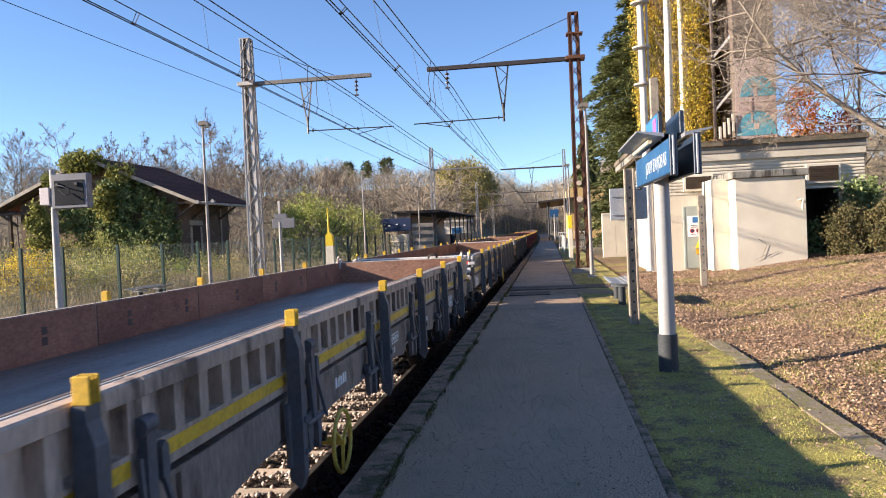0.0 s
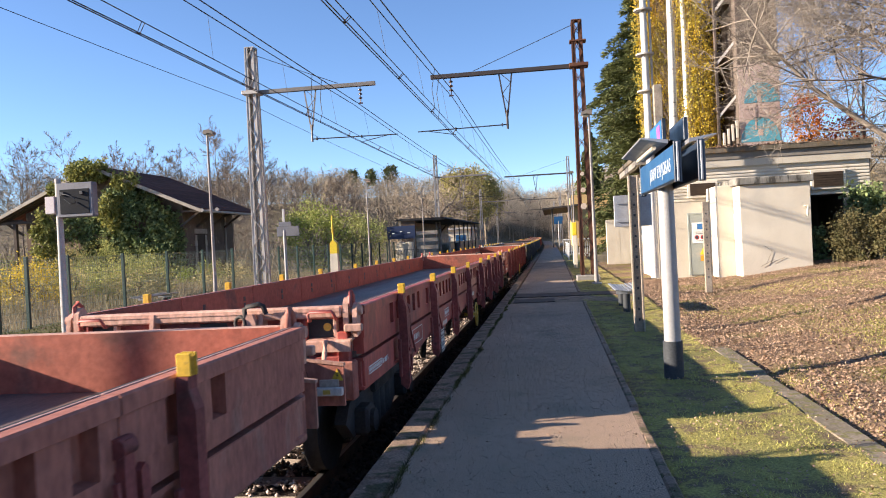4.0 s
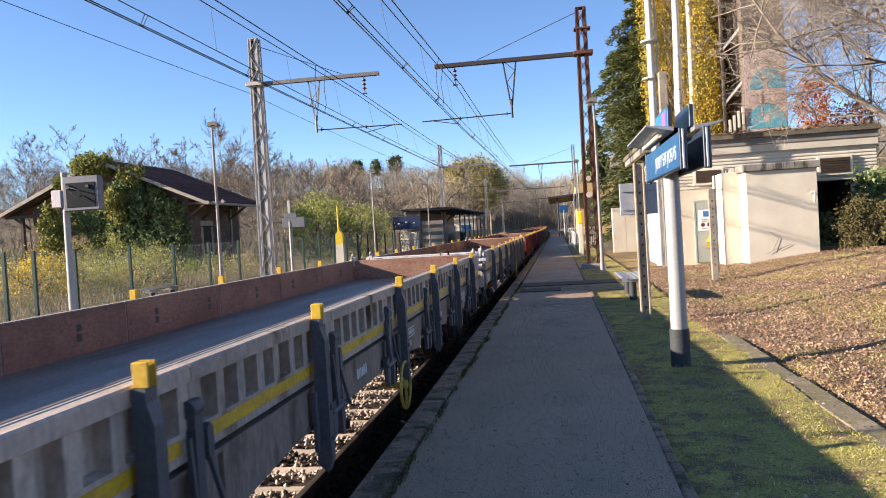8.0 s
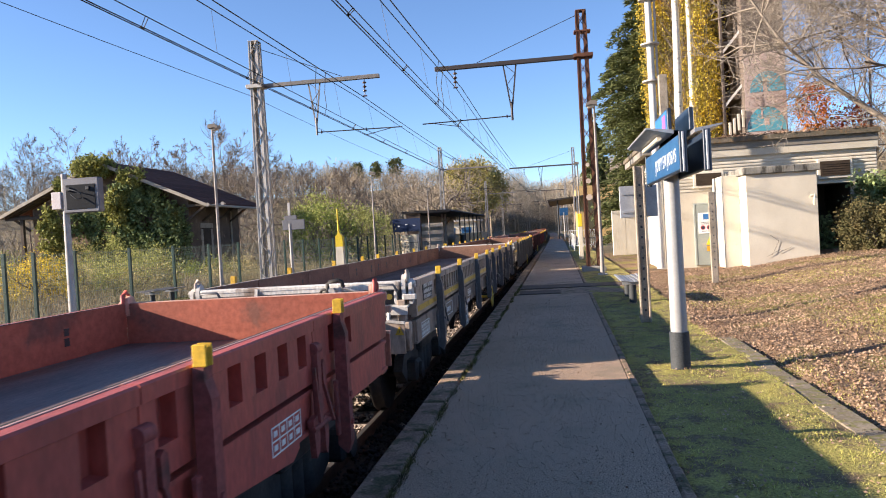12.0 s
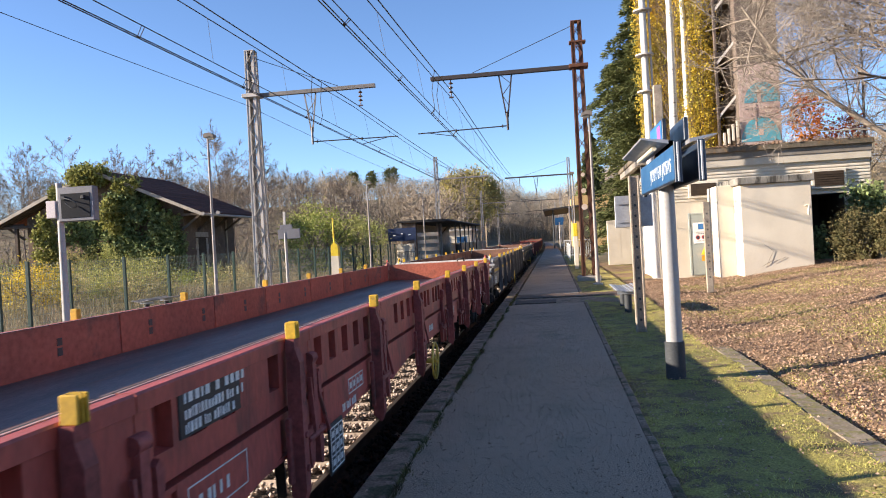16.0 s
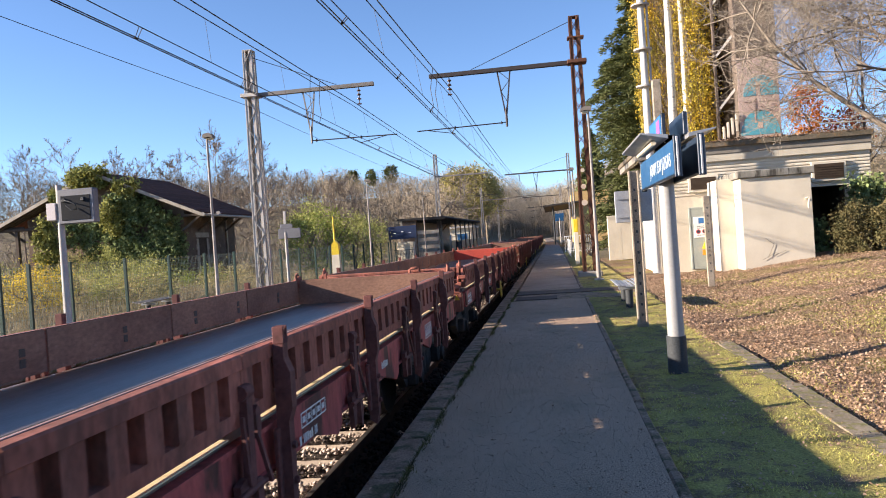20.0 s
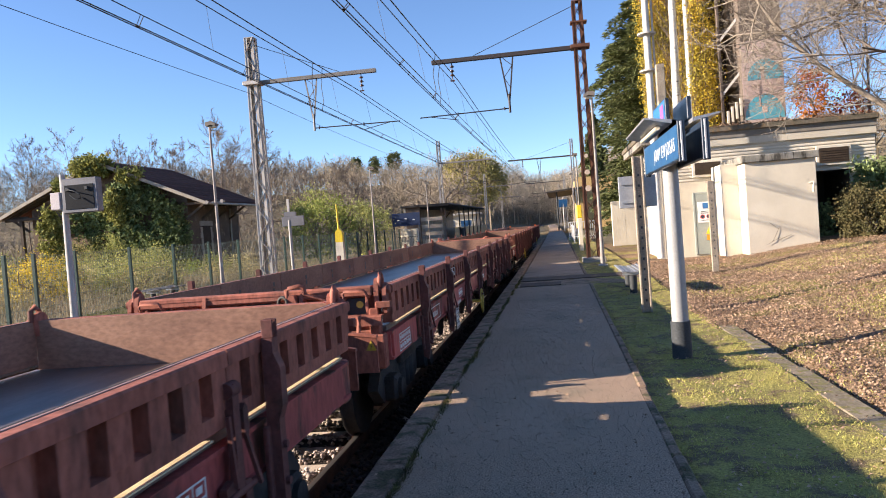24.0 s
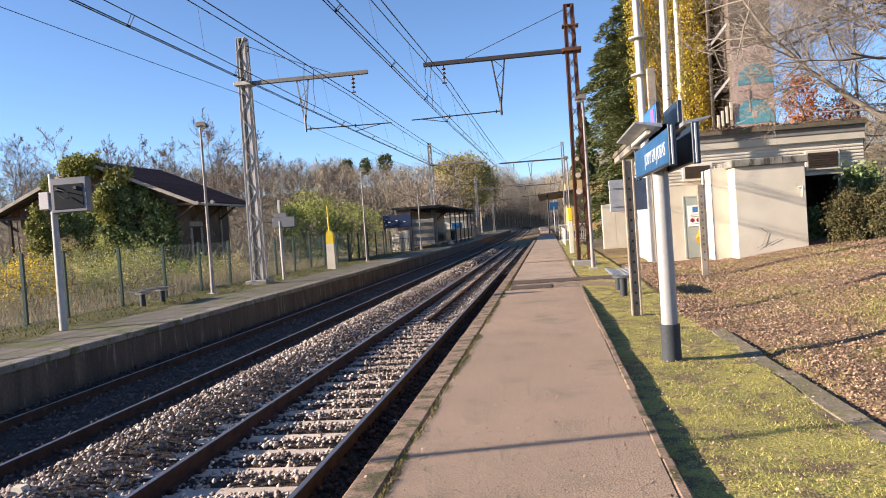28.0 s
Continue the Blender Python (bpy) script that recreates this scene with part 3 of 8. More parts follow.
v, f = blades(len(x), x, y, np.full(len(x), -0.06), 0.09, 0.7, 0.015)
tagged(new("strip_grass", raw_mesh("strip_grass", v, f, mat("rough_dark_grass", (0.098, 0.104, 0.033), (0.065, 0.075, 0.023), 0.85, scale=1.0, fine=20, bump=0, island=0.4, c3=(0.26, 0.21, 0.09), cover=0.58, transmit=0.2))), "rough grass strip along the green fence", "grass", "", "stuff")

n = 60000
x, y = 2.3 + 5.5 * rng.random(n), 2.5 + 20 * rng.random(n) ** 1.3
patch = np.sin(x * 1.7 + 0.6 * y) + np.sin(y * 0.9 - x * 0.8 + 2.0) + 0.25 * (x - 3.5) - 0.04 * (y - 6) + rng.normal(0, 0.35, n)
x, y = x[patch > 0.45], y[patch > 0.45]
v, f = blades(len(x), x, y, bank_z(x, y) - 0.003, 0.045, 0.9, 0.005)
tagged(new("bank_grass", raw_mesh("bank_grass", v, f, GRASS_BLADE)), "thin grass patches among the leaves on the bank", "grass", "", "stuff")

# ---- overhead line ----


def lattice_mast(x, y, z, h, w, d, steel, label, rusty=False, pitch=0.55):
    """Four angle legs, zigzag lacing on each face."""
    m = thing("catenary_mast", label, "catenary mast", pose(x, y, z), "catenary masts")
    top = 0.72
    for sx in (-1, 1):
        for sy in (-1, 1):
            leg = Shape()
            a, b = (sx * w / 2, sy * d / 2), (sx * w / 2 * top, sy * d / 2 * top)
            leg.bar((a[0] - sx * 0.04, a[1], 0), (b[0] - sx * 0.04, b[1], h), 0.125, 0.016)
            leg.bar((a[0], a[1] - sy * 0.04, 0), (b[0], b[1] - sy * 0.04, h), 0.016, 0.125)
            part("leg", leg, steel, m)
    n = int(h / pitch)
    near = abs(y) < 40
    rest = Shape()
    for face in ("front", "back", "left", "right"):
        for i in range(n):
            z0, z1 = h * i / n, h * (i + 1) / n
            s0, s1 = 1 - (1 - top) * z0 / h, 1 - (1 - top) * z1 / h
            q = 1 if i % 2 else -1
            lc = Shape() if near else rest
            if face in ("front", "back"):
                e = -1 if face == "front" else 1
                lc.bar((-q * w / 2 * s0, e * d / 2 * s0, z0), (q * w / 2 * s1, e * d / 2 * s1, z1), 0.085, 0.012)
                if rusty:
                    lc.bar((q * w / 2 * s0, e * d / 2 * s0 * 0.97, z0), (-q * w / 2 * s1, e * d / 2 * s1 * 0.97, z1), 0.05, 0.012)
            else:
                e = -1 if face == "left" else 1
                lc.bar((e * w / 2 * s0, -q * d / 2 * s0, z0), (e * w / 2 * s1, q * d / 2 * s1, z1), 0.012, 0.05)
            if near:
                part("lacing_bar", lc, steel, m)
    if not near:
        tagged(part("lacing", rest, steel, m), kind="stuff")
    part("cap_plate", Shape().box(-w * 0.40, w * 0.40, -d * 0.40, d * 0.40, h, h + 0.03, 0.005), steel, m)
    part("footing", Shape().box(-w * 0.9, w * 0.9, -d * 0.9, d * 0.9, -0.3, 0.16, 0.03), CONCRETE, m, "concrete footing")
    return m


def insulator(m, x, z, n=3):
    s = Shape().tube([(x, 0, z), (x, 0, z - 0.62)], 0.018, 6)
    for k in range(n):
        zz = z - 0.14 - k * 0.15
        s.tube([(x, 0, zz + 0.05), (x, 0, zz), (x, 0, zz - 0.02)], [0.035, 0.085, 0.05], 10)
    s.bar((x - 0.08, 0, z - 0.62), (x + 0.08, 0, z - 0.62), 0.03, 0.05)
    part("insulator", s, INSULATOR, m, "brown porcelain insulator")


def arm_set(m, side, arm_z, tip, post_x, ins_x, cont_x, cont_z, steel, root=0.0):
    """Twin-channel arm, lattice drop post, steady arm, insulator and stay. x runs from the mast towards the track (side = +1 or -1)."""
    arm = Shape()
    for dy in (-0.06, 0.06):
        arm.box(min(root, tip), max(root, tip), dy - 0.02, dy + 0.02, arm_z - 0.07, arm_z + 0.07, 0.006)
    for k in range(9):
        x = root + (tip - root) * (k + 0.5) / 9
        arm.box(x - 0.03, x + 0.03, -0.06, 0.06, arm_z - 0.055, arm_z - 0.035)
    part("arm", arm, steel, m)
    st = Shape().tube([(side * 0.1, 0, arm_z + 1.42), (root + (tip - root) * 0.72, 0, arm_z + 0.1)], 0.012, 5)
    part("stay", st, WIRE, m, "thin steel stay")
    dp = Shape()
    s = 0.23
    dp.bar((post_x - side * s, 0, arm_z), (post_x - side * 0.02, 0, arm_z - 1.55), 0.05, 0.03)
    dp.bar((post_x + side * s, 0, arm_z), (post_x + side * 0.02, 0, arm_z - 1.55), 0.05, 0.03)
    for k in range(4):
        w0, w1 = s * (1 - k / 4.6), s * (1 - (k + 1) / 4.6)
        q = 1 if k % 2 else -1
        dp.bar((post_x + q * w0, 0, arm_z - 0.38 * k), (post_x - q * w1, 0, arm_z - 0.38 * (k + 1)), 0.03, 0.02)
    dp.tube([(post_x, 0, arm_z - 1.35), (post_x, 0, arm_z - 1.98)], 0.04, 8)
    part("drop_post", dp, steel, m)
    sa = Shape().tube([(post_x, 0, cont_z + 0.06), (cont_x + side * 1.35, 0, cont_z + 0.02)], 0.022, 6)
    sa.tube([(cont_x + side * 1.0, 0, cont_z + 0.02), (cont_x + side * 0.0, 0, cont_z - 0.17)], 0.014, 6)
    sa.ring((post_x + side * 0.18, 0, cont_z + 0.06), (1, 0, 0), 0.045, 0.02, 10, 5)
    sa.ring((cont_x, 0, cont_z + 0.03), (1, 0, 0), 0.05, 0.02, 10, 5)
    part("steady_arm", sa, WIRE, m, "dark steady arm")
    insulator(m, ins_x, arm_z - 0.07)


mr = lattice_mast(1.14, 26.5, 0.0, 8.82, 0.44, 0.44, STEEL_RUST, "rust-brown riveted lattice mast on a concrete footing", True)
arm_set(mr, -1, 7.31, -5.1, -2.49, -4.40, -4.30, 5.42, mat("arm_dark_steel", (0.06, 0.05, 0.05), (0.05, 0.04, 0.04), 0.6, 0.3), 0.2)
part("clamp", Shape().box(-0.3, 0.34, -0.26, 0.26, 7.25, 7.37, 0.01), STEEL_RUST, mr)
part("clamp", Shape().box(-0.26, 0.30, -0.2, 0.2, 8.1, 8.16, 0.01), STEEL_RUST, mr)
for k in range(3):
    zz = 2.5 + 0.55 * k
    part("plate", Shape().tube([(-0.04, -0.235, zz), (-0.04, -0.25, zz)], 0.105 - 0.018 * k, 9), mat("cream_enamel", (0.62, 0.52, 0.42), (0.5, 0.38, 0.3), 0.5, scale=6), mr, "chipped round enamel plate")
ml = lattice_mast(-10.86, 27.36, -0.04, 9.16, 0.46, 0.46, STEEL_GREY, "pale galvanised lattice mast behind the far platform")
arm_set(ml, 1, 7.50, 4.70, 2.22, 4.13, 4.10, 5.56, mat("arm_grey_steel", (0.22, 0.20, 0.19), (0.17, 0.16, 0.15), 0.6, 0.3), -0.3)
part("clamp", Shape().box(-0.34, 0.3, -0.27, 0.27, 7.42, 7.56, 0.01), STEEL_GREY, ml)
for i, y in enumerate((80.0, 133.0, 186.0)):
    b = bend(y)
    m2 = lattice_mast(1.95 + b, y, 0, 9.6, 0.40, 0.40, STEEL_GREY, "far lattice mast beside the platform")
    arm_set(m2, -1, 7.9, -6.6, -3.4, -5.1, -5.0, 5.5, MATS["arm_dark_steel"], 0.2)
    left_x, left_y = ((-10.74, 71.9), (-11.46, 125.6), (-13.2, 186.7))[i]
    m3 = lattice_mast(left_x, left_y, 0, 9.7, 0.42, 0.42, STEEL_GREY, "far pale lattice mast behind the far platform")
    arm_set(m3, 1, 7.6, 5.0, 2.6, 4.4, 4.4, 5.5, MATS["arm_grey_steel"], -0.2)

SPAN_Y = [-80.0, -26.5, 26.8, 80.3, 133.3, 186.3]


def wire_run(name, xz, sag, radius, label, parent):
    """A wire hung from span to span."""
    s = Shape()
    pts = []
    for i in range(len(SPAN_Y) - 1):
        for k in range(12):
            t = k / 12
            y = SPAN_Y[i] + (SPAN_Y[i + 1] - SPAN_Y[i]) * t
            x = xz[i][0] * (1 - t) + xz[i + 1][0] * t + bend(y)
            z = xz[i][1] * (1 - t) + xz[i + 1][1] * t - 4 * sag * t * (1 - t)
            pts.append((x, y, z))
    return part(name, s.tube(pts, radius, 5, False), WIRE, parent, label)


def wire_at(xz, sag, y):
    for i in range(len(SPAN_Y) - 1):
        if SPAN_Y[i] <= y <= SPAN_Y[i + 1]:
            t = (y - SPAN_Y[i]) / (SPAN_Y[i + 1] - SPAN_Y[i])
            return (xz[i][0] * (1 - t) + xz[i + 1][0] * t + bend(y), xz[i][1] * (1 - t) + xz[i + 1][1] * t - 4 * sag * t * (1 - t))


for cx, near_track in ((-3.15, True), (-6.78, False)):
    line = thing("overhead_wires", "dark overhead contact wires above the track", "overhead wires", kind="structure")
    c_mast, first_x = (5.17, -0.43) if near_track else (5.36, -0.75)
    c_run = [(cx + first_x, 5.75), (cx + first_x, 5.75), (cx - 0.02, c_mast), (cx + 0.3, 5.35), (cx - 0.1, 5.45), (cx + 0.2, 5.45)]
    lift = 0.0 if near_track else 0.36
    a_run = [(x + 0.10, z + 0.13 + (lift if i < 2 else 0.0)) for i, (x, z) in enumerate(c_run)]
    off, high, sag, sag_f = (0.0, 0.0, 0.35, 0.34) if near_track else (0.05, 0.45, 0.27, 0.19)
    m_run = [(cx - 0.15, 6.58 + off + high), (cx - 0.35, 6.55 + off + high), (cx - 0.10, 6.60 + off)] + [(cx, 6.9)] * 3
    f_run = [(x + 0.17, z + 0.03) for x, z in m_run]
    for dx in (-0.03, 0.03):
        wire_run("contact_wire", [(x + dx, z) for x, z in c_run], 0.0, 0.011, "", line)
    wire_run("auxiliary_wire", a_run, 0.05, 0.010, "", line)
    wire_run("messenger_wire", m_run, sag, 0.012, "", line)
    wire_run("feeder_wire", f_run, sag_f, 0.014, "", line)
    for y in [-20 + 4.4 * k for k in range(26)]:
        (mx, mz), (ax, az) = wire_at(m_run, sag, y), wire_at(a_run, 0.05, y)
        part("dropper", Shape().tube([(mx, y, mz), (ax, y, az)], 0.004, 4), WIRE, line)
    for y in [-18.3 + 4.4 * k for k in range(25)]:
        (ax, az), (kx, kz) = wire_at(a_run, 0.05, y), wire_at(c_run, 0, y)
        part("clip", Shape().tube([(ax, y - 0.05, az), (kx, y - 0.04, kz)], 0.008, 4).tube([(ax, y + 0.05, az), (kx, y + 0.04, kz)], 0.008, 4).bar((kx, y - 0.05, kz), (kx, y + 0.05, kz), 0.02, 0.02), WIRE, line)
    for y in (21.6, 22.5):
        (mx, mz), (kx, kz) = wire_at(m_run, sag, y), wire_at(c_run, 0, y)
        part("jumper", Shape().tube([(mx + 0.17, y, mz + 0.03), (mx + 0.02, y + 0.3, mz - 0.5), (kx, y + 0.35, kz + 0.3), (kx, y + 0.1, kz)], 0.010, 5), WIRE, line, "looped jumper cable")
side_line = thing("earth_wire", "thin cable strung along the far masts", "cable", kind="structure")
wire_run("cable", [(-10.9, 7.0), (-10.9, 6.95), (-10.95, 7.05), (-11.4, 7.3), (-11.4, 7.3), (-11.4, 7.3)], 0.33, 0.009, "", side_line)

# ---- lamp posts, signs, benches, fence ----
LAMP_GLASS = mat("lamp_lens", (0.75, 0.66, 0.5), (0.7, 0.6, 0.45), 0.3, bump=0)
LAMP_POLE = mat("weathered_lamp_pole", (0.33, 0.30, 0.28), (0.25, 0.22, 0.20), 0.7, scale=1.5, fine=30, grain=0.15, c3=(0.42, 0.38, 0.34), cover=0.58)
PALE_POST = mat("pale_painted_post", (0.46, 0.44, 0.42), (0.37, 0.35, 0.33), 0.6, scale=2, fine=40, grain=0.12, c3=(0.28, 0.24, 0.2), cover=0.64)
SIGN_BLUE = mat("sign_blue", (0.015, 0.085, 0.20), (0.012, 0.07, 0.17), 0.35, bump=0.02, grain=0.05)
SIGN_DARK = mat("sign_dark_frame", (0.02, 0.035, 0.06), (0.02, 0.03, 0.05), 0.4, bump=0.02)
POLE_GREY = mat("pole_light_grey", (0.40, 0.39, 0.38), (0.34, 0.335, 0.33), 0.45, scale=2, fine=40, bump=0.05, grain=0.08)
SLEEVE = mat("dark_sleeve", (0.05, 0.055, 0.06), (0.04, 0.045, 0.05), 0.6, bump=0.05)


def lamp_post(x, y, z, h, speakers=False, head=1, kind="lamp_post"):
    m = thing(kind, "slim pale lamp post with one lantern head" + (" and two loudspeakers" if speakers else ""), "lamp post", pose(x, y, z), "lamp posts")
    part("pole", Shape().tube([(0, 0, 0), (0, 0, 1.0), (0, 0, h)], [0.075, 0.055, 0.035], 10), LAMP_POLE, m)
    part("base_plate", Shape().box(-0.14, 0.14, -0.14, 0.14, -0.02, 0.03, 0.006), PALE_POST, m)
    hd = part("lantern", Shape().prism([(-0.10, 0.02), (0.10, 0.05), (0.24, 0.0), (0.24, 0.09), (0.10, 0.17), (-0.06, 0.16), (-0.10, 0.11)], -0.13, 0.13), mat("lantern_housing", (0.22, 0.19, 0.16), (0.17, 0.15, 0.13), 0.6, bump=0.05), m, at=pose(0, 0, h - 0.06, 0, 0, 0 if head > 0 else 180))
    part("lens", Shape().box(0.0, 0.20, -0.09, 0.09, -0.04, 0.02, 0.02), LAMP_GLASS, hd, "pale lamp lens")
    if speakers:
        for sx in (-1, 1):
            sp = Shape().tube([(0, 0, 0), (sx * 0.26, 0, 0)], 0.014, 6).tube([(sx * 0.26, 0.07, 0), (sx * 0.26, -0.02, 0), (sx * 0.26, -0.14, 0)], [0.025, 0.035, 0.062], 14)
            part("loudspeaker", sp, LAMP_POLE, m, "small horn loudspeaker", at=pose(0, 0, h * 0.545))
    return m


lamp_post(-11.0, 23.6, -0.04, 5.5, True)
lamp_post(-10.5, 43.0, -0.04, 5.3)
lamp_post(-10.5, 62.0, -0.04, 5.3)
lamp_post(-10.3, 2.95, -0.04, 5.5)
lamp_post(1.30, 24.2, 0.0, 5.3, head=-1)
lamp_post(1.35, 47.0, 0.0, 5.3, head=-1)
lamp_post(1.5, 68.0, 0.0, 5.3, head=-1)

# station name sign on its pole
sg = thing("station_sign", "blue double-faced station name sign on a grey pole", "station sign", pose(1.265, 8.72, -0.085))
part("pole", Shape().tube([(0, 0, 0.30), (0, 0, 2.3)], [0.092, 0.082], 20), POLE_GREY, sg)
part("sleeve", Shape().tube([(0, 0, 0.0), (0, 0, 0.42)], [0.108, 0.108], 20), SLEEVE, sg, "dark protective sleeve")
for sx in (-1, 1):
    bd = part("name_board", Shape().box(-0.025, 0.025, -1.52, 1.12, 2.105, 2.445, 0.008), SIGN_DARK, sg, at=pose(sx * 0.105, 0, 0))
    part("face", Shape().box(-0.004, 0.004, -1.50, 1.10, 2.12, 2.43), SIGN_BLUE, bd, "blue enamel face", at=pose(sx * 0.028, 0, 0))
    for dy in (-1.535, 1.135):
        part("rail", Shape().box(-0.034, 0.034, dy - 0.014, dy + 0.014, 2.085, 2.465, 0.005), SIGN_DARK, bd, "dark end rail")
        part("trim", Shape().box(-0.010, 0.010, dy - 0.018, dy + 0.018, 2.095, 2.455, 0.003), GALVA, bd, "thin aluminium trim")
    tb = part("top_board", Shape().box(-0.02, 0.02, -0.80, 0.10, 2.55, 2.78, 0.006), SIGN_DARK, sg, at=pose(sx * 0.105, 0, 0))
    part("face", Shape().box(-0.003, 0.003, -0.78, 0.08, 2.565, 2.765), mat("sign_light_blue", (0.03, 0.20, 0.50), (0.03, 0.17, 0.44), 0.35, bump=0), tb, "lighter blue face", at=pose(sx * 0.023, 0, 0))
    part("emblem", Shape().box(-0.002, 0.002, -0.70, -0.48, 2.59, 2.73), mat("emblem_pink", (0.45, 0.12, 0.35), (0.4, 0.1, 0.3), 0.4, bump=0), tb, "small coloured emblem patch", at=pose(sx * 0.028, 0, 0))
    part("lamp_wing", Shape().prism([(sx * 0.10, 2.50), (sx * 0.36, 2.56), (sx * 0.365, 2.575), (sx * 0.10, 2.54)], -1.0, 1.0), GALVA, sg, "grey lighting canopy")
    part("lamp_tube", Shape().tube([(sx * 0.2, -0.7, 2.495), (sx * 0.2, 0.7, 2.495)], 0.025, 8), LAMP_GLASS, sg, "tube lamp under the canopy")
    part("bracket", Shape().box(min(sx * 0.05, sx * 0.13), max(sx * 0.05, sx * 0.13), -0.12, 0.12, 2.2, 2.3, 0.01).box(-0.05, 0.05, -0.4, 0.4, 2.49, 2.60, 0.01), SIGN_DARK, sg)


def words(text, size, m, parent, material, label="white lettering", bold=0.0, squeeze=1.0):
    """Lettering on a face, one part a letter, centred on the pose m."""
    ends = [max(v.co.x for v in text_mesh(text[:i + 1], size, 0.0).vertices) for i in range(len(text)) if text[i] != " "]
    mid = Matrix.Translation((-ends[-1] / 2, -0.36 * size, 0))
    for i, (c, end) in enumerate(zip(text.replace(" ", ""), ends)):
        me = text_mesh(c, size, bold)
        me.materials.clear()
        me.materials.append(material)
        ob = part("letter", me, None, parent, label)
        ob.matrix_basis = m @ mid @ Matrix.Translation((end - squeeze * max(v.co.x for v in me.vertices), 0, 0)) @ Matrix.Diagonal((squeeze, 1, 1, 1))


SIGN_WHITE = mat("sign_white", (0.82, 0.82, 0.80), (0.78, 0.78, 0.77), 0.5, bump=0, grain=0.03)
words("JOUY EN JOSAS", 0.20, Matrix.Translation((-0.1385, -0.565, 2.268)) @ Matrix(((0, 0, -1, 0), (-1, 0, 0, 0), (0, 1, 0, 0), (0, 0, 0, 1))) @ Matrix.Diagonal((1.10, 0.95, 1.0, 1.0)), sg, SIGN_WHITE, bold=-0.003, squeeze=0.78)

# perforated concrete post with a grey panel back
pp = thing("concrete_post", "perforated concrete post holding a grey panel", "post", pose(1.34, 12.75, -0.07))
pst = Shape()
pst.box(-0.085, -0.05, -0.06, 0.06, 0, 2.55, 0.008).box(0.05, 0.085, -0.06, 0.06, 0, 2.55, 0.008).box(-0.055, 0.055, -0.02, 0.03, 0, 2.55)
POST_CONCRETE = mat("post_concrete", (0.36, 0.30, 0.235), (0.25, 0.21, 0.165), 0.92, scale=2.2, fine=60, grain=0.35, bump=0.4, c3=(0.16, 0.14, 0.10), cover=0.58)
part("post", pst, POST_CONCRETE, pp)
for k in range(13):
    part("hole", Shape().box(-0.016, 0.016, -0.0235, -0.019, 0.2 + 0.17 * k - 0.02, 0.2 + 0.17 * k + 0.02), SLEEVE, pp)
part("panel", Shape().box(-0.30, 0.30, -0.115, -0.085, 1.72, 2.24, 0.006).box(-0.26, 0.26, -0.085, -0.06, 1.80, 1.84).box(-0.26, 0.26, -0.085, -0.06, 2.10, 2.14), GALVA, pp, "grey sheet panel back", at=pose(-0.02, 0.0, 0, 0, 0, 178))
p2 = thing("concrete_post", "short perforated concrete post on the leafy bank", "post", pose(3.85, 20.0, 0.02))
part("post", Shape().box(-0.08, 0.08, -0.05, 0.05, -0.1, 2.2, 0.012), POST_CONCRETE, p2)
for k in range(9):
    part("hole", Shape().box(-0.016, 0.016, -0.0535, -0.049, 0.3 + 0.2 * k - 0.02, 0.3 + 0.2 * k + 0.02), SLEEVE, p2)
p3 = thing("concrete_post", "tall plain beige concrete post", "post", pose(2.81, 20.0, 0.0))
part("post", Shape().box(-0.105, 0.105, -0.09, 0.09, -0.1, 5.25, 0.015), POST_CONCRETE, p3)

# sign seen from behind on the far platform
sb = thing("platform_sign", "back of a grey lit sign box on a pole", "platform sign", pose(-10.43, 15.0, -0.04))
part("pole", Shape().tube([(0, 0, 0), (0, 0, 3.35)], [0.085, 0.06], 14), PALE_POST, sb)
part("box", Shape().box(0.02, 0.85, -0.10, 0.10, 2.50, 3.24, 0.02), mat("sign_box_grey", (0.17, 0.17, 0.185), (0.13, 0.13, 0.145), 0.5, 0.3, bump=0.05), sb)
# matt black plate stands in for the shade of the open box
part("recess", Shape().box(0.10, 0.77, -0.112, -0.098, 2.58, 3.10, 0.004), DARK_MATT, sb, "black plate for the shaded open back")
part("door_flap", Shape().prism([(0.10, 2.54), (0.72, 2.54), (0.66, 2.84), (0.15, 2.84)], -0.20, -0.185), mat("flap_grey", (0.028, 0.03, 0.034), (0.022, 0.024, 0.028), 0.5, 0.3), sb, "hanging grey flap", at=pose(0, 0.04, 0.0, -6))
for x in (0.18, 0.62):
    part("hinge", Shape().box(x - 0.04, x + 0.04, -0.15, -0.10, 2.97, 3.05, 0.01), MATS["flap_grey"], sb)
part("cable", Shape().tube([(0.22, -0.16, 3.0), (0.35, -0.2, 2.97), (0.5, -0.2, 2.9), (0.52, -0.2, 2.8), (0.4, -0.2, 2.78), (0.25, -0.18, 2.9)], 0.012, 6), SLEEVE, sb, "looped black cable")
part("side_box", Shape().box(-0.26, -0.04, -0.10, 0.12, 2.60, 2.97, 0.01), mat("pale_pink_box", (0.62, 0.55, 0.55), (0.56, 0.5, 0.5), 0.5, bump=0.03), sb, "pale side box")

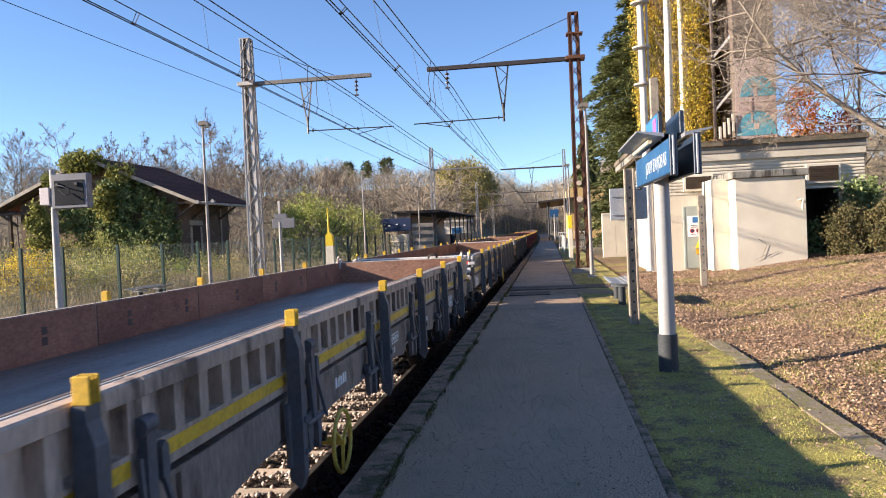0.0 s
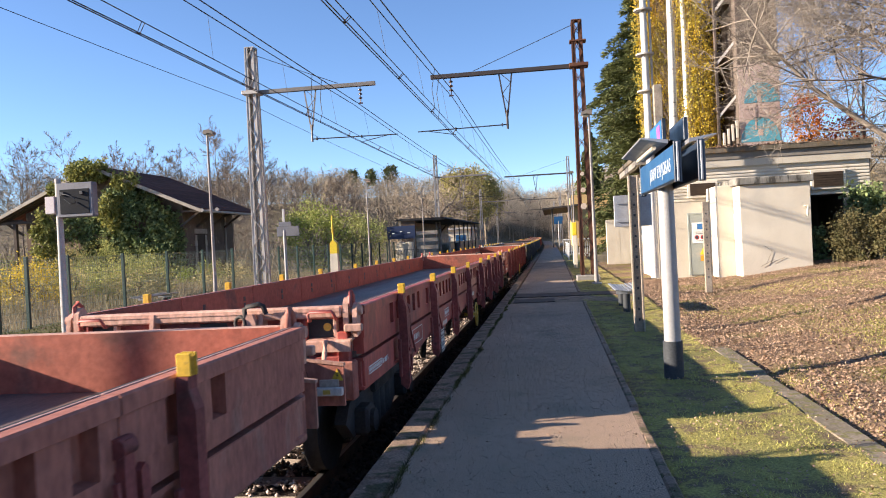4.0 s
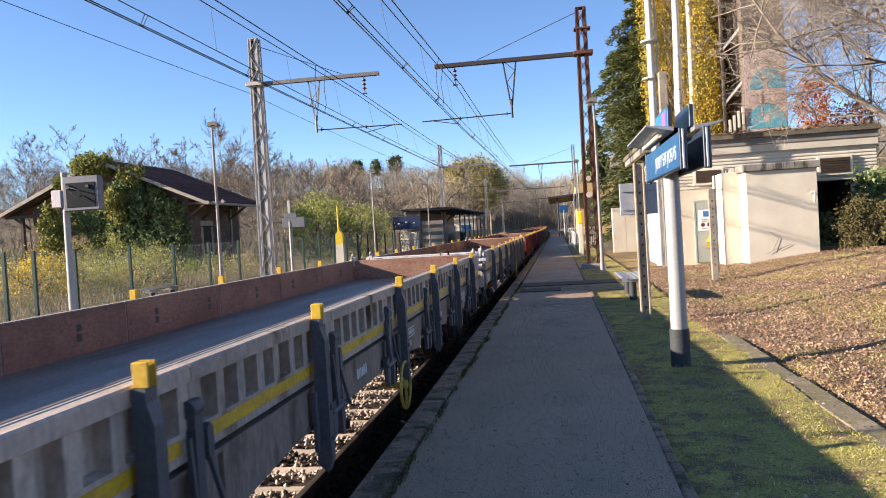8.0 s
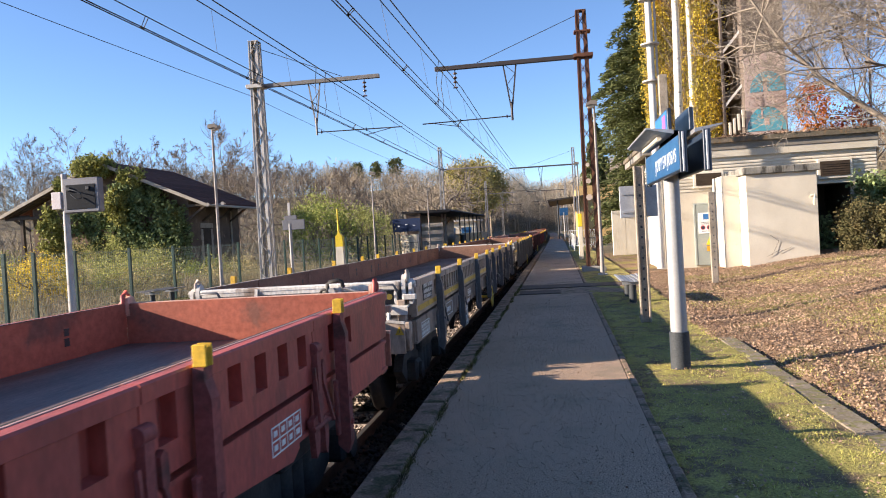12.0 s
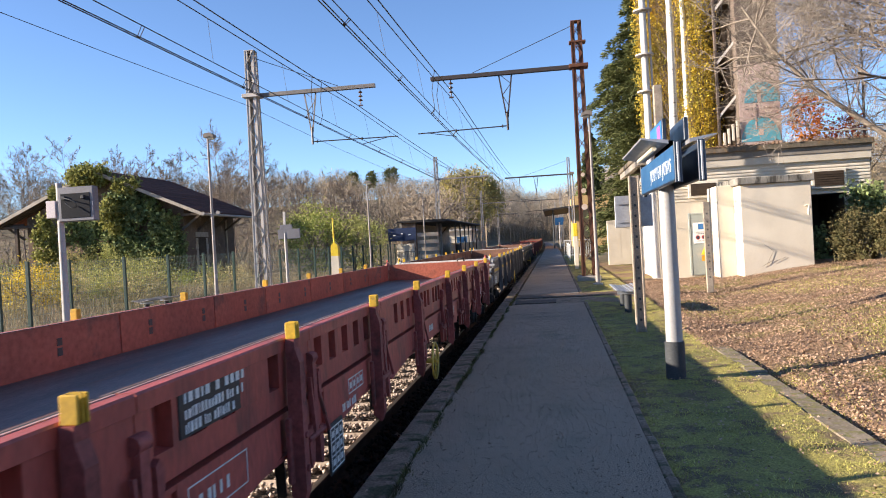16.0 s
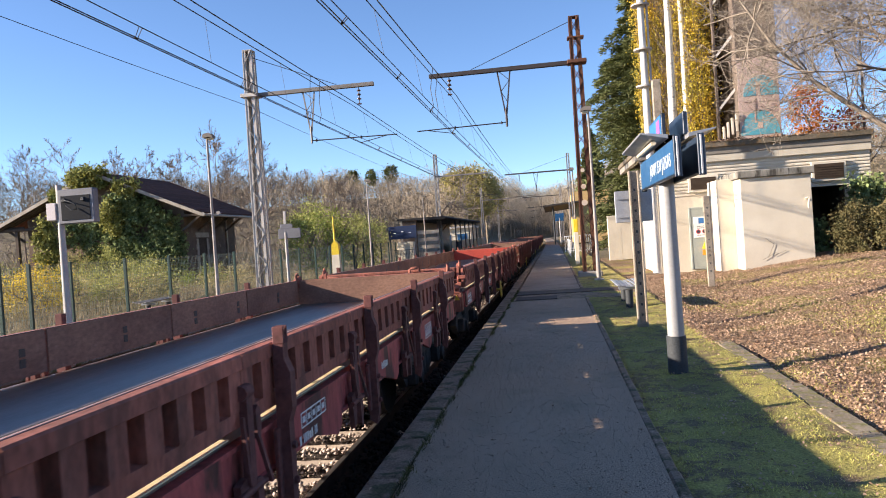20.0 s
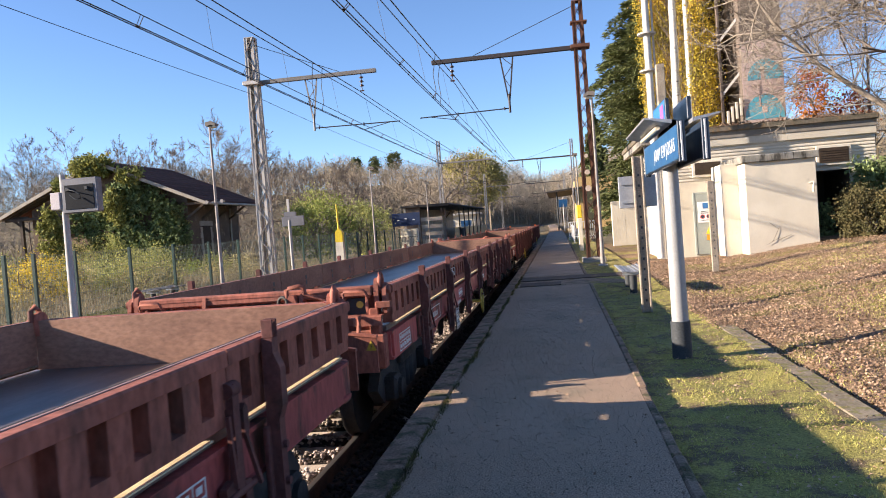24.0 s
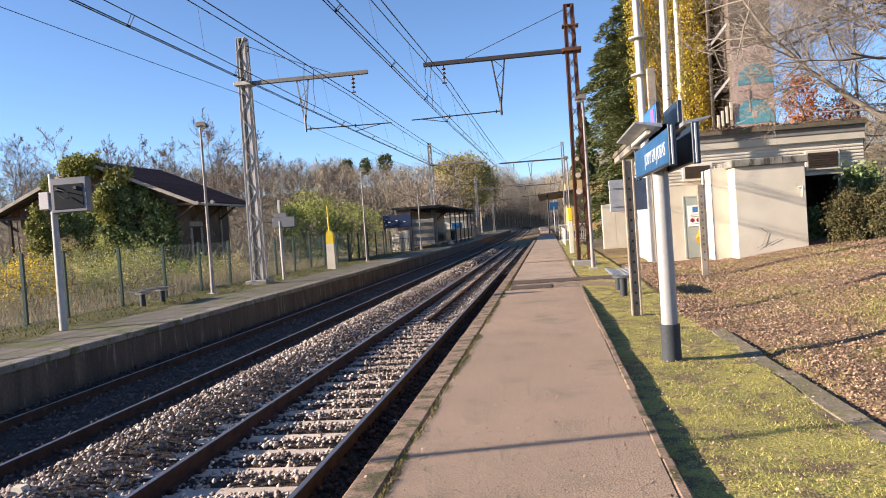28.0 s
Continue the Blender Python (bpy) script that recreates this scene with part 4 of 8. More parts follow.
s2 = thing("platform_sign", "back of a small grey sign on a post", "platform sign", pose(-10.67, 29.45, -0.04))
part("pole", Shape().tube([(0, 0, 0), (0, 0, 2.35)], 0.06, 10), PALE_POST, s2)
part("board", Shape().box(-0.30, 0.62, -0.04, 0.04, 2.1, 2.5, 0.01).box(-0.2, 0.3, -0.03, 0.03, 2.5, 2.68, 0.01), MATS["sign_box_grey"], s2)
part("stub", Shape().box(-0.05, 0.05, -0.03, 0.03, 2.68, 3.2, 0.006), PALE_POST, s2)
yb = thing("ticket_post", "white post with yellow top and mast", "ticket post", pose(-10.5, 35.8, -0.04))
part("body", Shape().prism([(-0.20, 0.0), (0.20, 0.0), (0.18, 1.25), (-0.18, 1.25)], -0.15, 0.15), WHITE_WALL, yb)
part("top", Shape().prism([(-0.18, 1.25), (0.18, 1.25), (0.17, 1.75), (0.0, 1.95), (-0.17, 1.75)], -0.15, 0.15), mat("bright_yellow", (0.75, 0.55, 0.03), (0.68, 0.48, 0.03), 0.45, bump=0.03), yb, "yellow top")
YELLOW_TOP = MATS["bright_yellow"]
part("mast", Shape().tube([(-0.03, 0, 1.9), (-0.05, 0, 3.1)], [0.05, 0.03], 8), YELLOW_TOP, yb, "thin yellow mast")
yp = thing("ticket_post", "white post with yellow head beside the mast", "ticket post", pose(1.0, 35.5, 0.0))
part("body", Shape().box(-0.10, 0.10, -0.10, 0.10, 0, 1.5, 0.02), WHITE_WALL, yp)
part("top", Shape().box(-0.11, 0.11, -0.11, 0.11, 1.5, 2.1, 0.03), YELLOW_TOP, yp, "yellow head")


def bench(x, y, z, turn, label, top):
    b = thing("bench", label, "bench", pose(x, y, z, 0, 0, turn), "platform benches")
    for e in (-0.55, 0.55):
        part("leg", Shape().tube([(0, e, 0), (0, e, 0.36)], 0.075, 12), SLEEVE, b, "dark tube leg")
        part("bracket", Shape().bar((-0.2, e, 0.40), (0.2, e, 0.40), 0.05, 0.06), GALVA, b)
    for k in range(6):
        xx = -0.22 + 0.088 * k
        part("slat", Shape().box(xx - 0.036, xx + 0.036, -0.95, 0.95, 0.43 + 0.014 * abs(k - 2.5), 0.455 + 0.014 * abs(k - 2.5), 0.008), top, b)
    return b


bench(1.42, 16.3, -0.05, 0, "grey slatted bench with a dished seat on dark tube legs", GALVA)
bench(-11.45, 20.6, -0.06, 0, "pale concrete bench slab on two legs", CONCRETE)

# green mesh fence
fence = thing("mesh_fence", "green steel posts with grey welded mesh panels", "fence", pose(-12.3, 17.9, -0.1), "")
post_me = Shape().box(-0.046, 0.046, -0.034, 0.034, 0, 1.78, 0.008).mesh("post", GREEN_STEEL)
mesh_me = Shape()
for k in range(9):
    mesh_me.bar((0, 0, 0.08 + 0.2 * k), (0, 2.53, 0.08 + 0.2 * k), 0.008, 0.008)
    if k in (0, 4, 8):
        mesh_me.bar((0.02, 0, 0.12 + 0.2 * k), (0.02, 2.53, 0.12 + 0.2 * k), 0.006, 0.006)
for k in range(26):
    mesh_me.bar((0, 0.05 + 0.1 * k, 0.05), (0, 0.05 + 0.1 * k, 1.72), 0.004, 0.004)
mesh_me = mesh_me.mesh("mesh_panel", FENCE_WIRE)
for k in range(-5, 17):
    part("post", post_me, None, fence, at=pose(0, 2.53 * k, 0))
    part("mesh_panel", mesh_me, None, fence, "welded wire mesh", at=pose(0, 2.53 * k, 0))
part("post", post_me, None, fence, at=pose(0, -1.55, 0))
# small marker stone between the tracks
ms = thing("marker_stone", "small pale marker stone in the ballast", "marker stone", pose(-4.83, 6.15, -0.66))
part("stone", Shape().prism([(-0.07, -0.1), (0.07, -0.1), (0.07, 0.14), (0.045, 0.2), (-0.045, 0.2), (-0.07, 0.14)], -0.05, 0.05), WHITE_WALL, ms)
part("digit", Shape().box(-0.025, -0.012, -0.0535, -0.05, 0.02, 0.13).box(0.012, 0.025, -0.0535, -0.05, 0.02, 0.13), SLEEVE, ms, "dark worn mark")

# ---- equipment hut with annex on the verge side ----
RIB = mat("ribbed_cladding", (0.672, 0.616, 0.515), (0.582, 0.526, 0.437), 0.8, scale=1.5, fine=40, grain=0.12, bump=0.1, c3=(0.40, 0.36, 0.29), cover=0.66)
DOOR_GREY = mat("grey_green_door", (0.33, 0.36, 0.33), (0.27, 0.30, 0.28), 0.5, scale=1.5, fine=30, bump=0.05, grain=0.1, c3=(0.38, 0.37, 0.33), cover=0.6)
ROOF_FELT = mat("mossy_roof_felt", (0.16, 0.13, 0.10), (0.10, 0.09, 0.065), 0.95, scale=2.5, fine=30, grain=0.3, c3=(0.20, 0.13, 0.07), cover=0.55)
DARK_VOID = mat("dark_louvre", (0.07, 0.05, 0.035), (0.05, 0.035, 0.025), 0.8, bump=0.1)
hut = thing("equipment_hut", "cream rendered flat-roofed equipment hut with ribbed upper walls", "hut", pose(0, 0, 0))
part("wall", Shape().box(3.47, 8.15, 26.74, 33.0, -0.3, 3.80, 0.01).box(9.55, 10.38, 26.74, 33.0, -0.3, 3.80, 0.01).box(8.15, 9.55, 26.74, 33.0, 2.50, 3.80).box(8.15, 9.55, 29.2, 33.0, -0.3, 2.50), WHITE_WALL, hut, "cream rendered wall")
# recess added beside the annex, its dark lining standing in for shade
part("bay_lining", Shape().box(8.15, 8.19, 26.76, 29.2, -0.3, 2.5).box(9.51, 9.55, 26.76, 29.2, -0.3, 2.5).box(8.19, 9.51, 29.1, 29.2, -0.3, 2.5).box(8.19, 9.51, 26.76, 29.1, 2.46, 2.5), DARK_VOID, hut, "dark-lined recess added for the shade beside the annex")
part("roof", Shape().box(2.9, 10.45, 26.50, 33.4, 4.02, 4.20, 0.02), ROOF_FELT, hut, "mossy flat roof strewn with leaves")
part("fascia", Shape().box(3.12, 10.42, 26.60, 26.74, 3.80, 4.03, 0.01).box(2.95, 3.12, 26.60, 33.3, 3.80, 4.03, 0.01), mat("grey_fascia", (0.27, 0.245, 0.21), (0.21, 0.19, 0.165), 0.85), hut, "grey roof fascia")
part("soffit_band", Shape().box(3.40, 10.40, 26.63, 26.76, 3.56, 3.80, 0.008), WHITE_WALL, hut, "plain cream band")
rib_a = Shape().box(3.47, 5.20, 26.716, 26.742, -0.034, 0.034, 0.014).mesh("rib", RIB)
rib_b = Shape().box(7.72, 10.38, 26.716, 26.742, -0.034, 0.034, 0.014).mesh("rib", RIB)
rib_c = Shape().box(3.418, 3.472, 26.8, 33.0, -0.034, 0.034, 0.014).mesh("rib", RIB)
for k in range(10):
    z = 2.50 + 0.108 * k
    part("rib", rib_a, None, hut, at=pose(0, 0, z))
    part("rib", rib_b, None, hut, at=pose(0, 0, z))
    part("rib", rib_c, None, hut, at=pose(0, 0, z))
    part("rib", Shape().box(5.2, 7.72, 26.716, 26.742, z - 0.034, z + 0.034, 0.014), RIB, hut)
for x0, x1, z0, z1 in ((4.58, 5.56, 2.58, 3.14), (8.52, 9.60, 2.63, 3.28)):
    v = part("vent", Shape().box(x0, x1, 26.62, 26.70, z0, z1, 0.01), RIB, hut, "louvred vent with cream frame")
    part("opening", Shape().box(x0 + 0.08, x1 - 0.08, 26.612, 26.63, z0 + 0.08, z1 - 0.08), DARK_VOID, v)
    for k in range(6):
        zz = z0 + 0.11 + k * (z1 - z0 - 0.2) / 6
        part("louvre", Shape().bar((x0 + 0.09, 26.60, zz), (x1 - 0.09, 26.60, zz), 0.012, 0.045), DARK_VOID, v)
dr = part("door", Shape().box(4.60, 5.54, 26.70, 26.738, -0.02, 2.02, 0.008), DOOR_GREY, hut, "grey-green steel double door")
part("joint", Shape().box(5.066, 5.074, 26.694, 26.702, 0.0, 2.0), SLEEVE, dr)
part("frame", Shape().box(4.54, 4.60, 26.69, 26.738, -0.02, 2.08, 0.006).box(5.54, 5.60, 26.69, 26.738, -0.02, 2.08, 0.006).box(4.60, 5.54, 26.69, 26.738, 2.02, 2.08, 0.006), DOOR_GREY, dr)
nb = part("notice", Shape().box(4.68, 5.20, 26.68, 26.70, 1.05, 1.75, 0.003), SIGN_WHITE, dr, "white notice board with prohibition signs")
part("blue_patch", Shape().box(4.84, 5.02, 26.676, 26.682, 1.52, 1.71), mat("notice_blue", (0.03, 0.16, 0.42), None, 0.5, bump=0), nb)
for x in (4.82, 5.02):
    part("round_sign", Shape().tube([(x, 26.682, 1.25), (x, 26.675, 1.25)], 0.075, 18), mat("notice_red", (0.5, 0.03, 0.04), None, 0.5, bump=0), nb)
    part("round_centre", Shape().tube([(x, 26.677, 1.25), (x, 26.671, 1.25)], 0.052, 18), SIGN_DARK, nb)
for z in (1.42, 1.36, 1.12):
    part("bar", Shape().box(4.78, 5.10, 26.676, 26.681, z, z + 0.018), SLEEVE, nb)
yn = part("notice", Shape().box(5.22, 5.42, 26.68, 26.70, 1.15, 1.70, 0.003), SIGN_WHITE, dr, "narrow white notice with yellow patch")
part("patch", Shape().box(5.25, 5.39, 26.676, 26.682, 1.18, 1.33), YELLOW_TOP, yn)
wn = part("warning_sign", Shape().prism([(4.90, 0.66), (5.20, 0.66), (5.05, 0.98)], 26.672, 26.696), YELLOW_TOP, dr, "yellow warning triangle")
part("plate", Shape().box(4.92, 5.18, 26.675, 26.695, 0.45, 0.63), mat("notice_orange", (0.75, 0.33, 0.02), None, 0.5, bump=0), dr, "orange plate below the triangle")
part("spark", Shape().box(5.035, 5.06, 26.668, 26.673, 0.71, 0.86), SIGN_DARK, wn)
annex = part("annex", Shape().box(5.68, 7.72, 24.22, 26.70, -0.3, 2.80, 0.015), WHITE_WALL, hut, "cream rendered annex")
part("cap_slab", Shape().box(5.60, 7.80, 24.12, 26.68, 2.80, 3.02, 0.02), WET_WALL, annex, "black-stained concrete cap")
part("side_block", Shape().box(5.18, 5.68, 25.1, 26.70, -0.3, 2.86, 0.015), WHITE_WALL, annex)
part("pipe", Shape().tube([(7.5, 24.18, 2.05), (7.62, 24.14, 2.1), (7.58, 24.14, 1.88), (7.60, 24.16, 1.78)], 0.03, 8), WHITE_WALL, annex, "broken white pipe end")
for a, b in (((6.35, 0.35), (6.55, 0.75)), ((6.5, 0.4), (6.9, 0.55)), ((6.55, 0.75), (6.3, 0.95)), ((6.2, 0.3), (6.6, 0.5))):
    part("dry_stem", Shape().tube([(a[0], 24.19, a[1]), (b[0], 24.2, b[1])], 0.004, 4), DARK_VOID, annex)
part("crack_line", Shape().box(5.676, 5.681, 25.0, 25.5, 1.95, 2.12), WET_WALL, annex)
lw = thing("garden_wall", "low cream rendered wall with flaking paint", "wall", pose(0, 0, 0))
part("wall", Shape().box(2.75, 3.45, 40.0, 40.25, -0.1, 2.2, 0.02).box(3.4, 7.5, 40.0, 40.25, -0.1, 2.2, 0.02), WHITE_WALL, lw)

# white pole with collars and its neighbour
wp = thing("white_pole", "tall white pole with ring collars", "pole", pose(3.28, 25.75, 0.0))
part("pole", Shape().tube([(0, 0, 0), (0, 0, 6), (0, 0, 13)], [0.13, 0.115, 0.09], 14), mat("pole_white", (0.74, 0.72, 0.68), (0.64, 0.62, 0.58), 0.6, scale=2, fine=30, grain=0.1, c3=(0.35, 0.32, 0.28), cover=0.66), wp)
for z in (6.1, 7.3, 8.75):
    part("collar", Shape().tube([(0, 0, z), (0, 0, z + 0.05)], 0.30, 16), PALE_POST, wp, "flat ring collar")
part("conduit", Shape().tube([(0.2, -0.02, 0), (0.19, -0.02, 11)], 0.035, 8), PALE_POST, wp)

# graffiti-covered tower behind the hut
TOWER = mat("tower_concrete", (0.145, 0.115, 0.095), (0.095, 0.075, 0.062), 0.9, scale=0.8, fine=20, grain=0.2, c3=(0.16, 0.12, 0.10), cover=0.55)
PINK = mat("graffiti_pink_wash", (0.48, 0.36, 0.32), (0.38, 0.29, 0.26), 0.8, scale=1.2, fine=15, grain=0.15, c3=(0.40, 0.30, 0.28), cover=0.58)
TEAL = mat("graffiti_teal", (0.10, 0.36, 0.44), (0.08, 0.28, 0.36), 0.7, scale=2, fine=15, grain=0.15)
tw = thing("concrete_tower", "concrete stair tower with faded graffiti", "tower", pose(0, 0, 0))
part("shaft", Shape().box(8.10, 9.80, 34.0, 40.0, -0.3, 13.5, 0.03), TOWER, tw)
part("painted_band", Shape().box(8.12, 9.78, 33.985, 34.0, 4.3, 8.4), PINK, tw, "pink washed band")
for cx, cz, r, e in ((9.05, 6.75, 0.72, 0.95), (8.95, 5.1, 0.80, 1.05)):
    arc = [(cx + r * math.cos(a * math.pi / 10), cz + e * r * math.sin(a * math.pi / 10) * 1.25) for a in range(11)]
    part("graffiti", Shape().prism(arc, 33.972, 33.984), TEAL, tw, "teal painted shape")
for x0, x1, z0, z1 in ((8.86, 9.02, 6.75, 7.3), (8.74, 8.80, 5.6, 6.7), (8.3, 9.6, 6.50, 6.56), (8.85, 9.05, 5.35, 5.62)):
    part("graffiti_line", Shape().box(x0, x1, 33.962, 33.971, z0, z1), PINK, tw)
for k in range(4):
    z = 4.3 + 2.3 * k
    part("landing", Shape().box(7.35, 8.15, 34.6, 38.0, z, z + 0.25, 0.02), TOWER, tw, "stair landing")
    part("parapet", Shape().bar((7.38, 34.55, z - 0.3), (8.15, 34.35, z + 0.6), 0.05, 0.10), PALE_POST, tw, "pale sloping handrail")
part("pillar", Shape().box(7.33, 7.45, 34.5, 34.7, 0, 13, 0.02), TOWER, tw)
for k in range(4):
    part("baluster", Shape().box(7.4 + 0.18 * k, 7.5 + 0.18 * k, 33.9, 33.98, 4.95 + 0.12 * k, 5.55 + 0.17 * k, 0.01), WHITE_WALL, tw, "pale baluster")
# dark wall added behind the landings for the shade of the stair
part("back_wall", Shape().box(7.46, 8.15, 36.6, 36.8, 0, 13), DARK_VOID, tw, "dark face standing for a shaded recess")

# ---- goods shed across the tracks ----
OLD_STONE = mat("old_shed_wall", (0.17, 0.125, 0.095), (0.11, 0.08, 0.062), 0.9, scale=0.7, fine=20, grain=0.2, c3=(0.30, 0.22, 0.16), cover=0.58)
TILES = mat("dark_roof_tiles", (0.163, 0.076, 0.057), (0.107, 0.053, 0.042), 0.95, spec=0.04, scale=1.0, fine=10, grain=0.25, bump=0.4, stretch=(1, 3, 1))
DARK_WOOD = mat("dark_eave_timber", (0.11, 0.085, 0.068), (0.07, 0.055, 0.045), 0.9, scale=2, fine=20, grain=0.2)
VERGE = mat("weathered_board", (0.42, 0.37, 0.31), (0.32, 0.28, 0.23), 0.8, scale=2, fine=20, grain=0.2)
shed = thing("goods_shed", "old gabled goods shed overgrown with ivy", "shed", pose(0, 0, 0))
GX, GY, GL, WALL_X, PEAK = -26.95, 42.0, 9.0, 5.15, 7.05
part("gable_wall", Shape().prism([(GX - WALL_X, -0.2), (GX + WALL_X, -0.2), (GX + WALL_X, 4.5), (GX, 6.75), (GX - WALL_X, 4.5)], GY + 0.9, GY + 1.2), OLD_STONE, shed, "old brown gable wall")
part("side_wall", Shape().box(GX + WALL_X - 0.2, GX + WALL_X, GY + 1.2, GY + GL - 1.0, -0.2, 4.5), OLD_STONE, shed)
part("side_wall", Shape().box(GX - WALL_X, GX - WALL_X + 0.2, GY + 1.2, GY + GL - 1.0, -0.2, 4.5), OLD_STONE, shed)
for sx, HALF, EAVE in ((-1, 6.7, 4.13), (1, 6.7, 4.13)):
    slope = Shape().prism([(GX, PEAK), (GX + sx * HALF, EAVE), (GX + sx * HALF, EAVE - 0.10), (GX, PEAK - 0.12)], GY, GY + GL)
    part("roof_slope", slope, TILES, shed, "dark tiled roof slope")
    part("verge_board", Shape().prism([(GX, PEAK + 0.02), (GX + sx * (HALF + 0.05), EAVE + 0.0), (GX + sx * (HALF + 0.05), EAVE - 0.2), (GX, PEAK - 0.2)], GY - 0.09, GY - 0.02), VERGE, shed, "pale weathered verge board")
    part("gutter", Shape().tube([(GX + sx * (HALF + 0.05), GY, EAVE - 0.12), (GX + sx * (HALF + 0.05), GY + GL, EAVE - 0.12)], 0.08, 8), VERGE, shed)
    for k in range(4):
        yy = GY + 0.6 + 2.0 * k
        br = Shape().bar((GX + sx * WALL_X, yy, EAVE - 0.95), (GX + sx * (HALF - 0.2), yy, EAVE), 0.12, 0.12).bar((GX + sx * WALL_X, yy, EAVE - 0.05), (GX + sx * (HALF - 0.1), yy, EAVE - 0.05), 0.12, 0.14)
        part("bracket", br, DARK_WOOD, shed, "timber eave bracket")
WX = GX + WALL_X
dw = part("door", Shape().box(WX, WX + 0.04, GY + 2.5, GY + 3.6, -0.1, 2.75), DARK_VOID, shed, "dark doorway")
for k in range(8):
    part("quoin", Shape().box(WX, WX + 0.06, GY + 2.2 + 0.08 * (k % 2), GY + 2.5, -0.1 + 0.35 * k, 0.24 + 0.35 * k, 0.01), VERGE, dw)
    part("quoin", Shape().box(WX, WX + 0.06, GY + 3.6, GY + 3.9 - 0.08 * (k % 2), -0.1 + 0.35 * k, 0.24 + 0.35 * k, 0.01), VERGE, dw)
part("lintel", Shape().box(WX, WX + 0.07, GY + 2.2, GY + 3.9, 2.77, 3.07, 0.01), VERGE, dw)
part("pipe", Shape().tube([(WX + 0.08, GY + 6.6, -0.1), (WX + 0.08, GY + 6.6, 4.0)], 0.06, 8), VERGE, shed, "rain pipe")
for k in range(3):
    part("rafter", Shape().bar((GX - 6.5, GY + 0.25 + 0.3 * k, 4.05), (GX - 0.3, GY + 0.25 + 0.3 * k, 6.75), 0.1, 0.14), DARK_WOOD, shed)
    part("rafter", Shape().bar((GX + 6.5, GY + 0.25 + 0.3 * k, 4.05), (GX + 0.3, GY + 0.25 + 0.3 * k, 6.75), 0.1, 0.14), DARK_WOOD, shed)
part("tie_beam", Shape().box(GX - 6.6, GX - 3.6, GY + 0.3, GY + 0.48, 3.86, 4.02, 0.01), DARK_WOOD, shed, "weathered tie beam")
part("eave_post", Shape().box(GX - 5.6, GX - 5.4, GY + 0.3, GY + 0.5, -0.2, 3.9, 0.01), DARK_WOOD, shed, "timber eave post")
for k in range(14):
    z0 = PEAK + 0.02 - 0.2075 * (k + 1)
    part("tile_course", Shape().prism([(GX + 0.479 * k, PEAK + 0.03 - 0.2085 * k), (GX + 0.479 * (k + 1), z0 + 0.024), (GX + 0.479 * (k + 1), z0 + 0.010), (GX + 0.479 * k, PEAK + 0.012 - 0.2085 * k)], GY + 0.01, GY + GL - 0.01), TILES, shed)

# ---- far platform shelter, boards and railings ----
ROOF_DARK = mat("shelter_roof_dark", (0.05, 0.045, 0.042), (0.04, 0.036, 0.034), 0.7)
sh = thing("platform_shelter", "open platform shelter with a dark flat roof", "shelter", pose(0, 0, 0))
part("roof", Shape().prism([(-13.2, 3.42), (-9.1, 3.36), (-8.9, 3.46), (-9.1, 3.58), (-13.2, 3.58)], 64.0, 95.0), ROOF_DARK, sh)
for k in range(6):
    part("post", Shape().box(-9.55, -9.43, 74.0 + 4.0 * k, 74.12 + 4.0 * k, -0.04, 3.38, 0.01), SLEEVE, sh, "dark steel post")
part("back_wall", Shape().box(-13.0, -12.85, 64.3, 94.5, -0.04, 3.4), VERGE, sh)
part("pier", Shape().box(-12.8, -11.6, 64.2, 64.6, -0.04, 3.42, 0.02), OLD_STONE, sh, "brown pier")
for k in range(4):
    part("bay", Shape().box(-11.55, -9.7, 64.3, 64.34, 0.3 + 0.62 * k, 0.62 + 0.62 * k), VERGE, sh)
ib = thing("info_board", "blue information board above a pale cabinet", "info board", pose(0, 0, 0))
part("board", Shape().box(-12.7, -10.5, 58.0, 58.12, 1.85, 2.85, 0.02), mat("navy_board", (0.012, 0.028, 0.085), (0.010, 0.022, 0.065), 0.5, bump=0.02), ib)
for k in range(3):
    part("bar", Shape().box(-12.3 + 0.6 * k, -12.12 + 0.6 * k, 57.985, 57.998, 2.28 + 0.1 * (k % 2), 2.34 + 0.1 * (k % 2)), SIGN_WHITE, ib)
for x in (-12.6, -10.6):
    part("post", Shape().box(x - 0.06, x + 0.06, 58.0, 58.12, -0.04, 1.86, 0.01), SLEEVE, ib)
part("cabinet", Shape().box(-12.2, -10.9, 58.6, 59.2, -0.04, 1.6, 0.03), WHITE_WALL, ib, "pale cabinet")


def railing(x0, y0, x1, y1, h, material, label, step=0.14):
    r = thing("railing", label, "railing", pose(0, 0, 0), "platform railings")
    L = math.hypot(x1 - x0, y1 - y0)
    for z in (0.12, h):
        part("rail", Shape().bar((x0, y0, z), (x1, y1, z), 0.04, 0.04), material, r)
    n_ = int(L / step)
    for k in range(n_ + 1):
        t = k / n_
        part("bar", Shape().bar((x0 + (x1 - x0) * t, y0 + (y1 - y0) * t, -0.04), (x0 + (x1 - x0) * t, y0 + (y1 - y0) * t, h), 0.022, 0.022), material, r)
    return r


